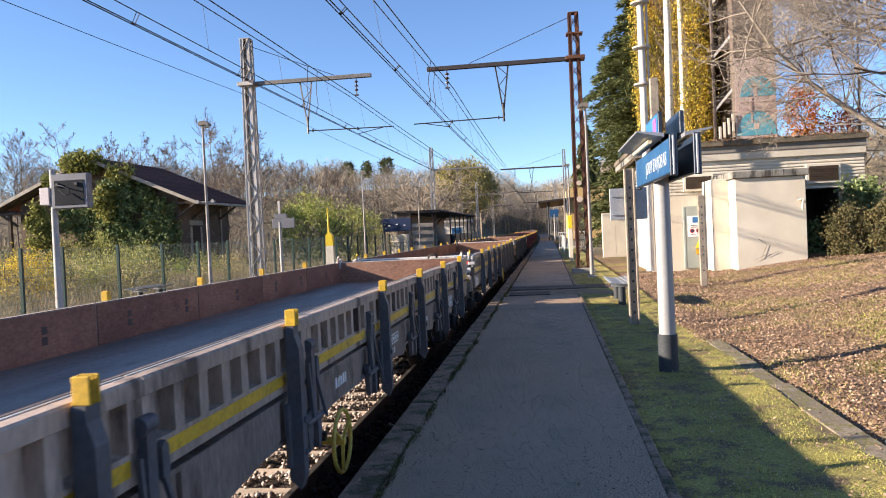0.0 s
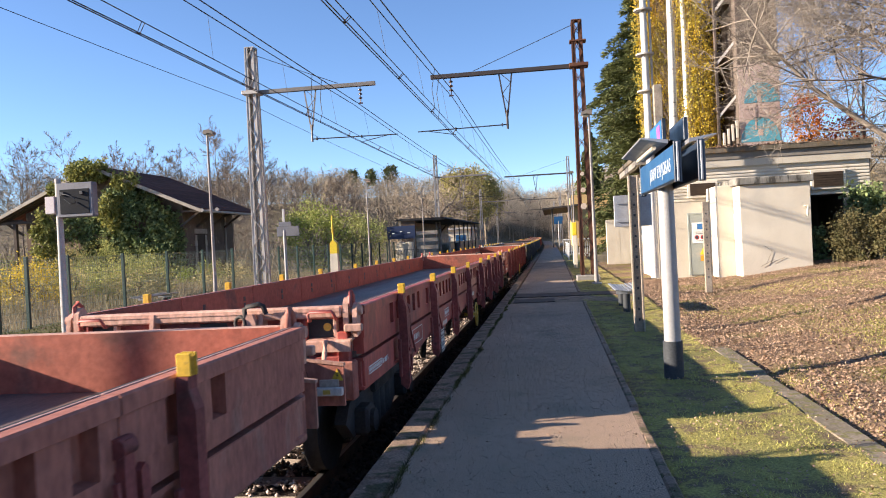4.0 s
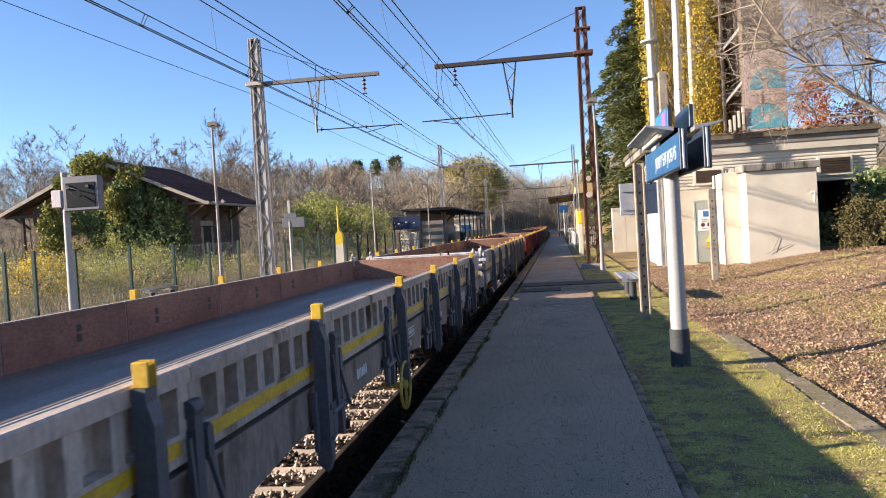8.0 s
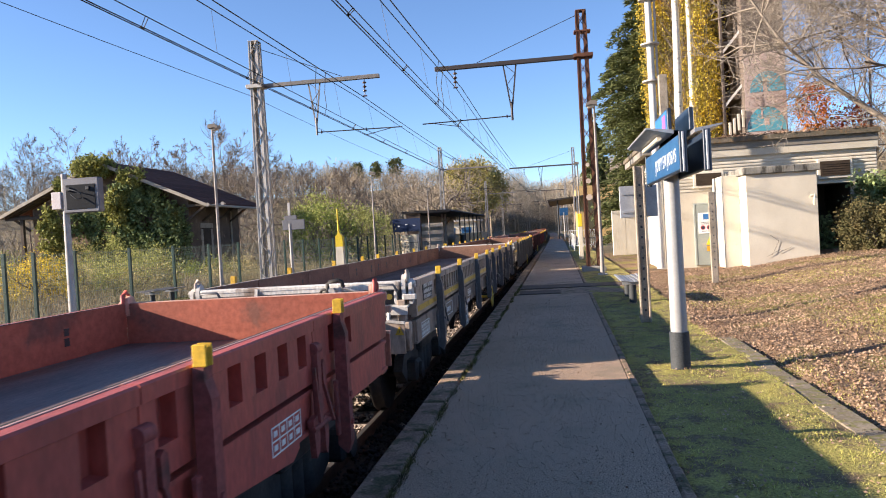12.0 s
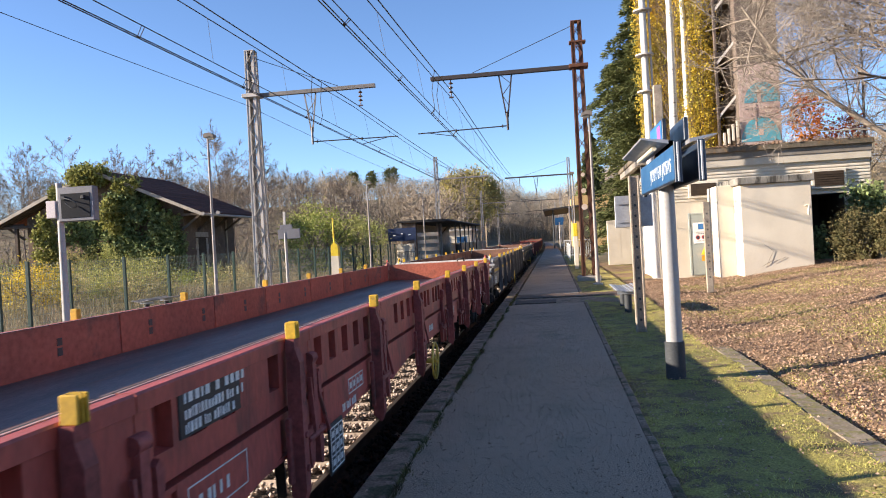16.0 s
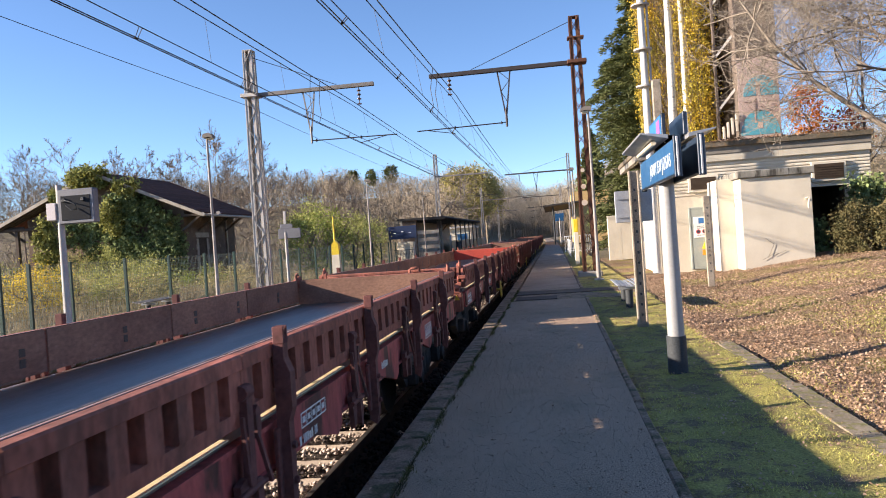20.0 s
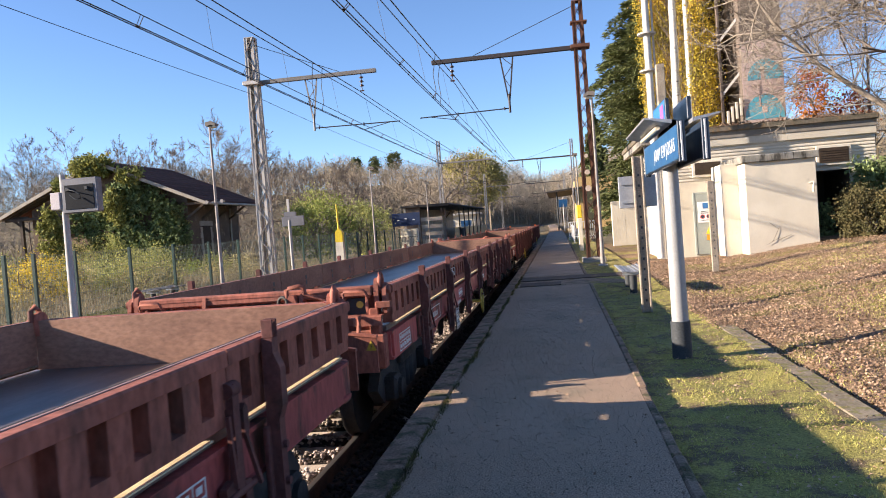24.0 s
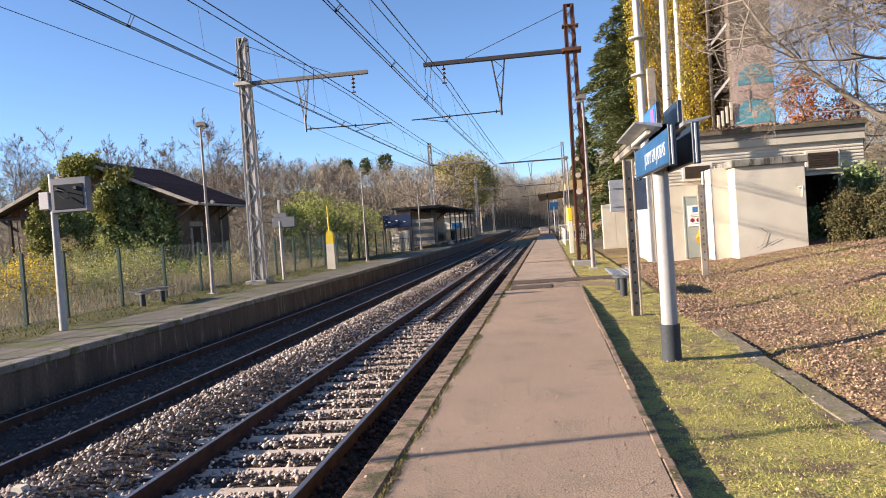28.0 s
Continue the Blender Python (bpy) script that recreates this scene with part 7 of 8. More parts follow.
def side_panel(y0, y1, pockets, foot):
    """One drop side in one skin: top rail, recessed pockets between ribs, flat foot. Outer face towards +x."""
    a, b = y0 + 0.005, y1 - 0.005
    base = [(1.262, foot), (1.346, foot), (1.352, foot + 0.006), (1.352, 1.322), (1.360, 1.326), (1.360, 1.526), (1.375, 1.532), (1.375, 1.600), (1.365, 1.610), (1.272, 1.610), (1.262, 1.600)]
    deep = {4: (1.284, 1.330), 5: (1.284, 1.526)}
    n, v, f = len(base), [], []

    def ring(y, old=None):
        ids = []
        for i, (x, z) in enumerate(base):
            if old is not None and i not in deep:
                ids.append(old[i])
                continue
            x, z = deep[i] if old is not None else (x, z)
            v.append((x, y, z))
            ids.append(len(v) - 1)
        return ids

    def skin(r0, r1):
        f.extend([(r0[i], r0[(i + 1) % n], r1[(i + 1) % n], r1[i]) for i in range(n)])

    start = ring(a)
    f.append(tuple(start[::-1]))
    for p0, p1 in pockets:
        e0 = ring(p0)
        skin(start, e0)
        d0 = ring(p0, e0)
        e1 = ring(p1)
        d1 = ring(p1, e1)
        skin(d0, d1)
        for e, d in ((e0, d0), (d1, e1)):
            f.extend([(e[3], e[4], d[4]), (e[4], e[5], d[5], d[4]), (e[5], e[6], d[5])])
        start = e1
    end = ring(b)
    skin(start, end)
    f.append(tuple(end))
    return Shape().add(v, f)


def panel_pockets(y0, y1, style, i):
    L = y1 - y0
    if style == "grey":
        if i in (0, 8):
            near_end = 0.62 if i == 0 else 0.30
            return [(y0 + L * q - 0.085, y0 + L * q + 0.085) for q in (near_end - 0.12, near_end + 0.16)]
        n = max(2, int(L / 0.245))
        pitch = (L - 0.12) / n
        out = []
        for k in range(n):
            w = (0.155, 0.165, 0.14, 0.175)[(k + i) % 4]
            mid = y0 + 0.06 + (k + 0.5) * pitch
            out.append((mid - w / 2, mid + w / 2))
        return out
    if style == "brown":
        n = max(2, int(L / 0.285))
        w, pitch = 0.125, (L - 0.16) / n
        return [(y0 + 0.08 + k * pitch + (pitch - w) / 2, y0 + 0.08 + k * pitch + (pitch + w) / 2) for k in range(n)]
    spots = ((0.62, 0.8), (0.10, 0.25, 0.40, 0.70, 0.86), (0.10, 0.26, 0.42, 0.58, 0.74, 0.90), (0.34, 0.50, 0.66, 0.82), (0.10, 0.24, 0.38, 0.62, 0.76, 0.90), (0.12, 0.28, 0.44, 0.60, 0.76, 0.90), (0.12, 0.28, 0.62, 0.86), (0.10, 0.26, 0.42, 0.58, 0.74, 0.90), (0.2, 0.4))[i % 9]
    return [(y0 + L * q - 0.08, y0 + L * q + 0.08) for q in spots]


def stake_shape():
    s = Shape()
    s.prism([(1.372, 0.66), (1.43, 0.62), (1.452, 0.72), (1.452, 1.16), (1.478, 1.24), (1.478, 1.44), (1.445, 1.52), (1.445, 1.60), (1.385, 1.60), (1.38, 1.1)], -0.040, 0.040)
    s.box(1.37, 1.40, -0.085, 0.085, 0.74, 1.13, 0.006)
    for z in (0.82, 1.02):
        s.tube([(1.44, 0, z), (1.475, 0, z)], 0.022, 6)
    return s


def stake_cap():
    s = Shape()
    s.box(1.385, 1.452, -0.034, -0.020, 1.60, 1.700, 0.004)
    s.box(1.385, 1.452, 0.020, 0.034, 1.60, 1.700, 0.004)
    s.box(1.385, 1.402, -0.022, 0.022, 1.60, 1.700, 0.004)
    s.box(1.400, 1.449, -0.004, 0.004, 1.602, 1.704)
    return s


def straight_stake_shape():
    """Box stake with a sloped head and a fixing plate."""
    s = Shape()
    s.prism([(1.372, 0.66), (1.440, 0.60), (1.468, 0.68), (1.468, 1.46), (1.440, 1.545), (1.440, 1.60), (1.385, 1.60), (1.38, 1.1)], -0.042, 0.042)
    s.box(1.37, 1.40, -0.085, 0.085, 0.74, 1.13, 0.006)
    for z in (0.82, 1.02):
        s.tube([(1.46, 0, z), (1.482, 0, z)], 0.022, 6)
    return s


def latch_shape():
    """Column, drop lever and hinge straps that lock two drop sides together."""
    s = Shape()
    s.prism([(-0.036, 0.90), (0.036, 0.90), (0.036, 1.40), (0.018, 1.445), (-0.018, 1.445), (-0.036, 1.40)], 1.355, 1.398, "x")
    s.tube([(1.37, -0.05, 1.415), (1.37, 0.05, 1.415)], 0.040, 10)
    plate = [(0.085, 1.30), (0.115, 1.325), (0.145, 1.30), (0.150, 1.20), (0.125, 1.14), (0.090, 1.18)]
    s.prism(plate, 1.362, 1.392, "x")
    s.bar((1.38, 0.115, 1.17), (1.42, 0.175, 0.90), 0.020, 0.024)
    s.bar((1.385, -0.075, 1.30), (1.41, -0.085, 0.96), 0.020, 0.024)
    s.tube([(1.39, -0.17, 0.915), (1.39, 0.19, 0.915)], 0.020, 6)
    s.prism([(-0.15, 0.97), (-0.06, 0.99), (-0.02, 0.86), (-0.05, 0.74), (-0.11, 0.72)], 1.345, 1.385, "x")
    s.prism([(0.03, 0.96), (0.10, 0.95), (0.115, 0.82), (0.08, 0.70), (0.04, 0.72)], 1.345, 1.400, "x")
    return s


def underframe_shape():
    s = Shape()
    for sx in (-1, 1):
        s2 = Shape()
        s2.prism([(1.20, 0.88), (1.345, 0.88), (1.345, 0.905), (1.322, 0.91), (1.322, 1.125), (1.345, 1.13), (1.345, 1.155), (1.20, 1.155)], -9.04, 9.32)
        for y in (-8.3, -6.7, -4.4, -2.2, 0.3, 2.2, 4.4, 6.4, 8.3):
            s2.box(1.318, 1.340, y - 0.03, y + 0.03, 0.90, 1.13)
        mirror(s2, sx)
        s.add(s2.v, s2.f)
    s.box(-0.28, 0.28, -9.0, 9.0, 0.80, 1.12)
    for y in (-9.0, -7.43, -4.9, -2.5, 0.0, 2.5, 4.9, 7.43, 9.0):
        s.box(-1.22, 1.22, y - 0.09, y + 0.09, 0.88, 1.13)
    return s


def running_gear_shape():
    """Brake gear, tanks and rods below the frame."""
    s = Shape()
    s.tube([(-0.5, -3.6, 0.68), (-0.5, -2.4, 0.68)], 0.2, 12)
    s.tube([(0.7, 2.0, 0.66), (0.7, 3.0, 0.66)], 0.17, 12)
    for x in (-0.35, 0.35):
        s.tube([(x, -6.2, 0.62), (x, 6.2, 0.62)], 0.025, 6)
    s.bar((0, -0.6, 0.86), (1.35, -0.5, 0.70), 0.06, 0.06)
    for y in (-5.4, -2.9, 1.6, 4.1, 5.6):
        s.bar((1.25, y, 0.88), (1.18, y + 0.2, 0.58), 0.06, 0.10)
        s.bar((-1.25, y, 0.88), (-1.18, y + 0.2, 0.58), 0.06, 0.10)
    return s


def bogie_frame(side):
    """Cast side frame with spring nest and axle boxes."""
    s = Shape()
    s.prism([(-1.35, 0.52), (-1.2, 0.68), (-0.45, 0.72), (-0.3, 0.60), (0.3, 0.60), (0.45, 0.72), (1.2, 0.68), (1.35, 0.52), (1.1, 0.34), (0.75, 0.36), (0.5, 0.26), (-0.5, 0.26), (-0.75, 0.36), (-1.1, 0.34)], 0.98, 1.09, "x")
    for y in (-0.9, 0.9):
        s.box(1.04, 1.22, y - 0.15, y + 0.15, 0.34, 0.60, 0.03)
        s.tube([(1.20, y, 0.46), (1.26, y, 0.46)], 0.11, 10)
    for y in (-0.22, 0.0, 0.22):
        s.tube([(1.06, y, 0.30), (1.06, y, 0.62)], 0.085, 8)
    s.box(0.99, 1.16, -0.4, 0.4, 0.62, 0.78, 0.02)
    return mirror(s, side)


def wheelset_shapes():
    disc, tread = Shape(), Shape()
    disc.tube([(-1.1, 0, 0), (1.1, 0, 0)], 0.075, 10)
    for x in (-0.75, 0.75):
        disc.tube([(x - 0.035, 0, 0), (x + 0.035, 0, 0)], 0.41, 24)
        sg = 1 if x > 0 else -1
        tread.tube([(x - sg * 0.067, 0, 0), (x - sg * 0.04, 0, 0), (x - sg * 0.035, 0, 0), (x + sg * 0.07, 0, 0)], [0.478, 0.49, 0.462, 0.458], 28)
        for a in range(6):
            c, d = math.cos(a * 1.0472), math.sin(a * 1.0472)
            disc.tube([(x + sg * 0.03, 0.24 * c, 0.24 * d), (x + sg * 0.052, 0.24 * c, 0.24 * d)], 0.05, 8)
    return disc, tread


def end_wall_shape():
    """Recessed sheet of a wagon end, outer face towards -y, with a shelf at its foot."""
    s = Shape()
    s.box(-1.25, 1.25, -9.300, -9.270, 1.10, 1.52)
    s.box(-1.25, 1.25, -9.37, -9.296, 1.10, 1.185, 0.008)
    return s


def end_details(wall, body, pale, full):
    """Beam, braces, brackets, hooks, levers and plates on the outside of an end wall."""
    beam = Shape().box(-1.20, 1.20, -9.385, -9.255, 1.515, 1.615, 0.014)
    beam.box(-1.19, 1.19, -9.391, -9.384, 1.572, 1.582)
    part("beam", beam, pale, wall, "pale worn top beam")
    for sx in (-1, 1):
        part("brace", Shape().prism([(-9.30, 1.60), (-9.392, 1.60), (-9.425, 1.46), (-9.485, 1.30), (-9.54, 1.09), (-9.50, 1.05), (-9.30, 1.05)], sx * 0.50 - 0.018, sx * 0.50 + 0.018, "x"), pale, wall)
        if not full:
            continue
        lo, hi = sorted((sx * 0.90, sx * 1.29))
        bracket = Shape().prism([(-9.30, 1.345), (-9.455, 1.335), (-9.462, 1.325), (-9.462, 1.240), (-9.448, 1.240), (-9.446, 1.318), (-9.30, 1.330)], lo, hi, "x")
        part("step", bracket, pale, wall, "pale steel angle step")
        part("hook", Shape().tube([(sx * 1.09, -9.462, 1.335), (sx * 1.085, -9.49, 1.33), (sx * 1.085, -9.52, 1.25), (sx * 1.075, -9.54, 1.16), (sx * 1.055, -9.56, 1.12)], [0.016, 0.026, 0.022, 0.020, 0.030], 8), pale, wall)
        lo, hi = sorted((sx * 0.885, sx * 1.125))
        # flat black plate stands in for the shade inside a recess
        part("recess", Shape().box(lo, hi, -9.306, -9.299, 1.345, 1.50), BLACK_BOARD, wall, "dark face standing for a shaded recess")
        part("frame_bar", Shape().box(lo - 0.02, lo, -9.37, -9.30, 1.33, 1.515, 0.004), body, wall)
        part("frame_bar", Shape().box(hi, hi + 0.03, -9.37, -9.30, 1.33, 1.515, 0.004), pale, wall)
        part("cheek", Shape().box(min(sx * 1.16, sx * 1.25), max(sx * 1.16, sx * 1.25), -9.39, -9.30, 1.10, 1.40, 0.008), body, wall)
    if not full:
        return
    # central black plate, also in place of a recess's shade
    part("recess", Shape().box(-0.10, 0.15, -9.306, -9.299, 1.36, 1.50), BLACK_BOARD, wall, "dark face standing for a shaded recess")
    part("wall_clamp", Shape().prism([(0.355, 1.30), (0.465, 1.30), (0.470, 1.50), (0.445, 1.575), (0.375, 1.575), (0.350, 1.50)], -9.46, -9.36), pale, wall)
    part("clamp_loop", Shape().tube([(0.375, -9.44, 1.55), (0.375, -9.45, 1.63), (0.40, -9.46, 1.645), (0.51, -9.46, 1.665), (0.545, -9.45, 1.645), (0.555, -9.43, 1.58)], [0.022, 0.022, 0.020, 0.020, 0.022, 0.024], 8), BLACK_STEEL if body is not BROWN else BROWN, wall)
    part("clamp_ring", Shape().ring((0.325, -9.43, 1.50), (0.5, 1, 0), 0.062, 0.017, 14, 6), BLACK_STEEL, wall)
    part("clamp_ring", Shape().ring((0.275, -9.42, 1.40), (0.7, 1, 0), 0.050, 0.014, 14, 6), pale, wall)
    part("lever_rod", Shape().tube([(0.53, -9.44, 1.585), (0.70, -9.43, 1.525), (0.865, -9.40, 1.455)], 0.013, 6), pale, wall)
    part("ring", Shape().ring((0.80, -9.41, 1.46), (1, 0.6, 0), 0.035, 0.009, 12, 5), pale, wall)
    part("disc", Shape().tube([(1.055, -9.308, 1.435), (1.055, -9.315, 1.435)], 0.035, 14), WHEEL_YELLOW, wall, "small faded yellow disc")


def headstock_shape():
    s = Shape()
    s.box(-1.3, 1.3, -9.42, -9.28, 0.82, 1.15, 0.015)
    for sx in (-1, 1):
        s.bar((sx * 0.62, -9.44, 0.60), (sx * 0.62, -9.44, 0.86), 0.10, 0.04)
    return s


def shroud_shape():
    """Folded plate cover over a buffer, with a bulging hood on its inner half."""
    s = Shape()
    s.prism([(0.74, 0.84), (0.74, 1.12), (0.96, 1.205), (1.29, 1.160), (1.29, 0.84)], -9.70, -9.668)
    front = [(0.775, 0.80), (0.755, 1.02), (0.80, 1.125), (0.93, 1.19), (0.965, 0.80)]
    back = [(0.655, 0.80), (0.675, 1.05), (0.735, 1.150), (0.955, 1.235), (1.045, 0.80)]
    v = [(x, -9.86, z) for x, z in front] + [(x, -9.68, z) for x, z in back]
    s.add(v, [(i, (i + 1) % 5, 5 + (i + 1) % 5, 5 + i) for i in range(5)] + [(4, 3, 2, 1, 0), (5, 6, 7, 8, 9)])
    return s


def shroud_lip():
    """Narrow top edge along the fold of a buffer cover."""
    s = Shape()
    s.prism([(0.955, 1.207), (1.295, 1.161), (1.295, 1.185), (0.96, 1.228)], -9.712, -9.660)
    s.prism([(0.735, 1.150), (0.957, 1.235), (0.957, 1.250), (0.725, 1.162)], -9.705, -9.660)
    return s


def buffer_shape(x):
    s = Shape()
    s.tube([(x, -9.44, 1.06), (x, -9.70, 1.06)], [0.15, 0.125], 14)
    s.tube([(x, -9.66, 1.06), (x, -10.12, 1.06)], 0.095, 14)
    s.tube([(x, -10.11, 1.04), (x, -10.155, 1.04), (x, -10.17, 1.04)], [0.205, 0.205, 0.17], 20)
    return s


def coupling_shape():
    s = Shape()
    s.box(-0.06, 0.06, -9.72, -9.42, 1.02, 1.10, 0.02)
    s.ring((0, -9.72, 1.0), (1, 0, 0), 0.09, 0.03, 14, 6)
    s.ring((0, -9.80, 0.84), (0, 1, 0.3), 0.10, 0.022, 14, 6)
    for x in (-0.42, 0.42):
        s.tube([(x, -9.42, 0.95), (x, -9.62, 0.86), (x * 0.9, -9.72, 0.66), (x * 0.7, -9.66, 0.52), (x * 0.55, -9.52, 0.60)], 0.026, 7)
    return s


def corner_ring():
    """Lifting eye and hinge at a corner of the side walls."""
    s = Shape()
    s.tube([(1.27, -9.225, 1.60), (1.27, -9.235, 1.69), (1.27, -9.285, 1.725), (1.27, -9.335, 1.685), (1.27, -9.345, 1.60)], 0.022, 8)
    return s


def bars(items, x):
    """Plain bars of lettering on the +x side: rows of (y0, y1, z0, z1)."""
    s = Shape()
    for y0, y1, z0, z1 in items:
        s.box(x, x + 0.003, y0, y1, z0, z1)
    return s


def grid_marks(y, z, cols, rows, w, h):
    items = []
    t = 0.009
    for r in range(rows + 1):
        items.append((y, y + cols * w, z + r * h - t / 2, z + r * h + t / 2))
    for c in range(cols + 1):
        items.append((y + c * w - t / 2, y + c * w + t / 2, z, z + rows * h))
    rnd = random.Random(int(100 * (y + 20)))
    for r in range(rows):
        for c in range(cols):
            m = 0.25 * w
            items.append((y + c * w + m, y + c * w + w - m * rnd.uniform(0.8, 1.3), z + r * h + 0.3 * h, z + r * h + 0.72 * h))
    return items


def word_bars(y, z, n, h, seed=1):
    rnd = random.Random(seed)
    out = []
    h *= 0.8
    for i in range(n):
        w = h * rnd.choice((0.22, 0.4, 0.5, 0.55))
        out.append((y, y + w, z, z + h * rnd.choice((1.0, 0.85, 1.0))))
        y += w + h * rnd.choice((0.28, 0.28, 0.3, 0.8))
    return out


def wagon(style, body, lining, deck, label, staked=True, yellow_caps=True, pale_ring=False, board=None, frame_mat=None, wheel=-0.4, ends=None, stakes=EVEN, group="wagons of the freight train"):
    root = thing("freight_wagon", label, "freight wagon", None, group)
    frame_mat = frame_mat or body
    joints = [-9.02] + [s + (0.44 if s < 0 else -0.44) for s in stakes] + [9.30]
    foot = 1.240 if style == "brown" else 1.188
    frame_part = part("underframe", underframe_shape(), frame_mat, root)
    part("running_gear", running_gear_shape(), BLACK_STEEL, root, "grimy black brake gear")
    part("deck", Shape().box(-1.285, 1.285, -9.02, 9.30, 1.16, 1.215), deck, root, "dark worn loading deck")
    ring_mat = YELLOW if pale_ring else (PALE_GREY if style == "grey" else body)
    for turn in (0, 180):
        m0 = pose(0, 0, 0, 0, 0, turn) @ Matrix.Translation((0, 0.24, 0))
        m = m0 if turn == 0 else pose(0, 0, 0, 0, 0, turn) @ Matrix.Translation((0, -0.04, 0))
        end_mat = {"grey": END_GREY, "red": END_PINK, "brown": BROWN}[style]
        # end sheets take the dark stake colours to stand in for shade
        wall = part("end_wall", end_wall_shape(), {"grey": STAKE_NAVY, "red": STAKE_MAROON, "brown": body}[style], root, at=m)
        part("lining", Shape().box(-1.25, 1.25, -9.268, -9.246, 1.216, 1.612), ends if ends and turn else lining, wall, "painted inner sheet" if ends and turn else "rusty inner sheet")
        end_details(wall, body, end_mat, turn == 0)
        hd = part("headstock", headstock_shape(), body if style != "red" else RED_FADED, root, at=m)
        for sx in (1, -1):
            cover = part("buffer_cover", mirror(shroud_shape(), sx), body if style != "red" else RED_FADED, hd, "folded plate cover over the buffer")
            # lip in the end paint, a lit rim put into its colour
            part("lip", mirror(shroud_lip(), sx), end_mat, cover, "top edge strip in the end beam's colour")
        part("warning_sign", Shape().prism([(1.185, 1.045), (1.285, 1.045), (1.235, 1.140)], -9.705, -9.7005), YELLOW, hd, "yellow warning triangle")
        part("spark_mark", Shape().prism([(1.222, 1.055), (1.238, 1.085), (1.228, 1.087), (1.246, 1.118), (1.236, 1.090), (1.246, 1.087)], -9.707, -9.7052), BLACK_BOARD, hd, "black bolt mark")
        if style == "red":
            box_ = part("label_box", Shape().box(1.06, 1.285, -9.76, -9.70, 0.93, 0.995, 0.006), END_GREY, hd, "pale label holder")
            part("label_plate", Shape().box(1.09, 1.25, -9.725, -9.702, 0.998, 1.055, 0.004), PALE_GREY, box_)
            part("label_tab", Shape().box(1.13, 1.19, -9.763, -9.760, 0.945, 0.98), WHEEL_YELLOW, box_, "yellow tab")
        for x in (-0.875, 0.875):
            part("buffer", buffer_shape(x), BLACK_STEEL, root, "greasy black buffer", at=m0)
        part("coupling", coupling_shape(), BLACK_STEEL, root, "black screw coupling with hoses", at=m0)
        for side in (-1, 1):
            ear = [(-9.375, 1.40), (-9.26, 1.42), (-9.235, 1.54), (-9.235, 1.62), (-9.255, 1.665), (-9.295, 1.685), (-9.335, 1.67), (-9.365, 1.63), (-9.38, 1.56)]
            hb = part("corner_block", mirror(Shape().prism(ear, 1.215, 1.262, "x").prism([(y, z - 0.05) for y, z in ear], 1.295, 1.335, "x").tube([(1.20, -9.31, 1.57), (1.365, -9.31, 1.57)], 0.040, 12).box(1.235, 1.385, -9.43, -9.37, 1.40, 1.465, 0.008), side), end_mat, root, at=m)
            part("lifting_eye", mirror(corner_ring(), side), ring_mat, hb)
        for x0 in (-1.17, 0.93):
            hs = Shape().tube([(x0, -9.385, 1.50), (x0, -9.42, 1.50), (x0, -9.44, 1.56), (x0 + 0.015, -9.44, 1.578), (x0 + 0.205, -9.44, 1.578), (x0 + 0.22, -9.44, 1.56), (x0 + 0.235, -9.42, 1.51), (x0 + 0.235, -9.385, 1.51)], 0.015, 7)
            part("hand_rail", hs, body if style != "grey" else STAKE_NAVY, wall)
        if style == "grey" and pale_ring:
            for x in (0.865, 1.235):
                part("marker", Shape().box(x - 0.034, x + 0.034, -9.42, -9.37, 1.41, 1.485, 0.008), RED_LAMP, wall, "red square marker plate")
        bogie = part("bogie", Shape().box(-1.05, 1.05, -0.16, 0.16, 0.55, 0.80, 0.02), BLACK_STEEL, root, "black cast-steel bogie", at=pose(0, -7.43 if turn == 0 else 7.43, 0))
        for side in (-1, 1):
            part("side_frame", bogie_frame(side), BLACK_STEEL, bogie)
        for y in (-0.9, 0.9):
            d, tr = wheelset_shapes()
            d.add(tr.v, tr.f, True)
            ws = part("wheelset", d, WHEEL_MAT, bogie, at=pose(0, y, 0.46))
    for side in (-1, 1):
        for i in range(9):
            y0, y1 = joints[i], joints[i + 1]
            pk = panel_pockets(y0, y1, style, (i if not pale_ring else 4) if side > 0 else i + 3)
            low_edge = 1.256 if style == "brown" and side < 0 else foot
            p = part("side_panel", mirror(side_panel(y0, y1, pk, low_edge), side), body, root)
            part("lining", mirror(Shape().box(1.252, 1.2605, y0 + 0.014, y1 - 0.014, max(1.216, low_edge), 1.606), side), lining, p, "rusty inner sheet")
            for q in ((0.3, 0.95) if i % 2 else (0.62,)) if side < 0 else ():
                ys_ = y0 + (y1 - y0) * q * 0.9
                part("slot", mirror(Shape().box(1.248, 1.2525, ys_ - 0.034, ys_ + 0.034, 1.425, 1.490).box(1.248, 1.2525, ys_ - 0.034, ys_ + 0.034, 1.335, 1.405), side), BLACK_BOARD, p, "dark slotted hole")
            # bright line along the top edge, a sun highlight put into its colour
            part("edge", mirror(Shape().box(1.284, 1.298, y0 + 0.01, y1 - 0.01, 1.609, 1.613), side), EDGE_GLINT if style == "grey" else EDGE_PAINT_GLINT, p, "bright edge line, sun glint put into its colour")
            part("ledge", mirror(Shape().box(1.266, 1.280, y0 + 0.006, y1 - 0.006, 1.609, 1.6125), side), BLACK_STEEL, p, "thin dark strip behind the edge")
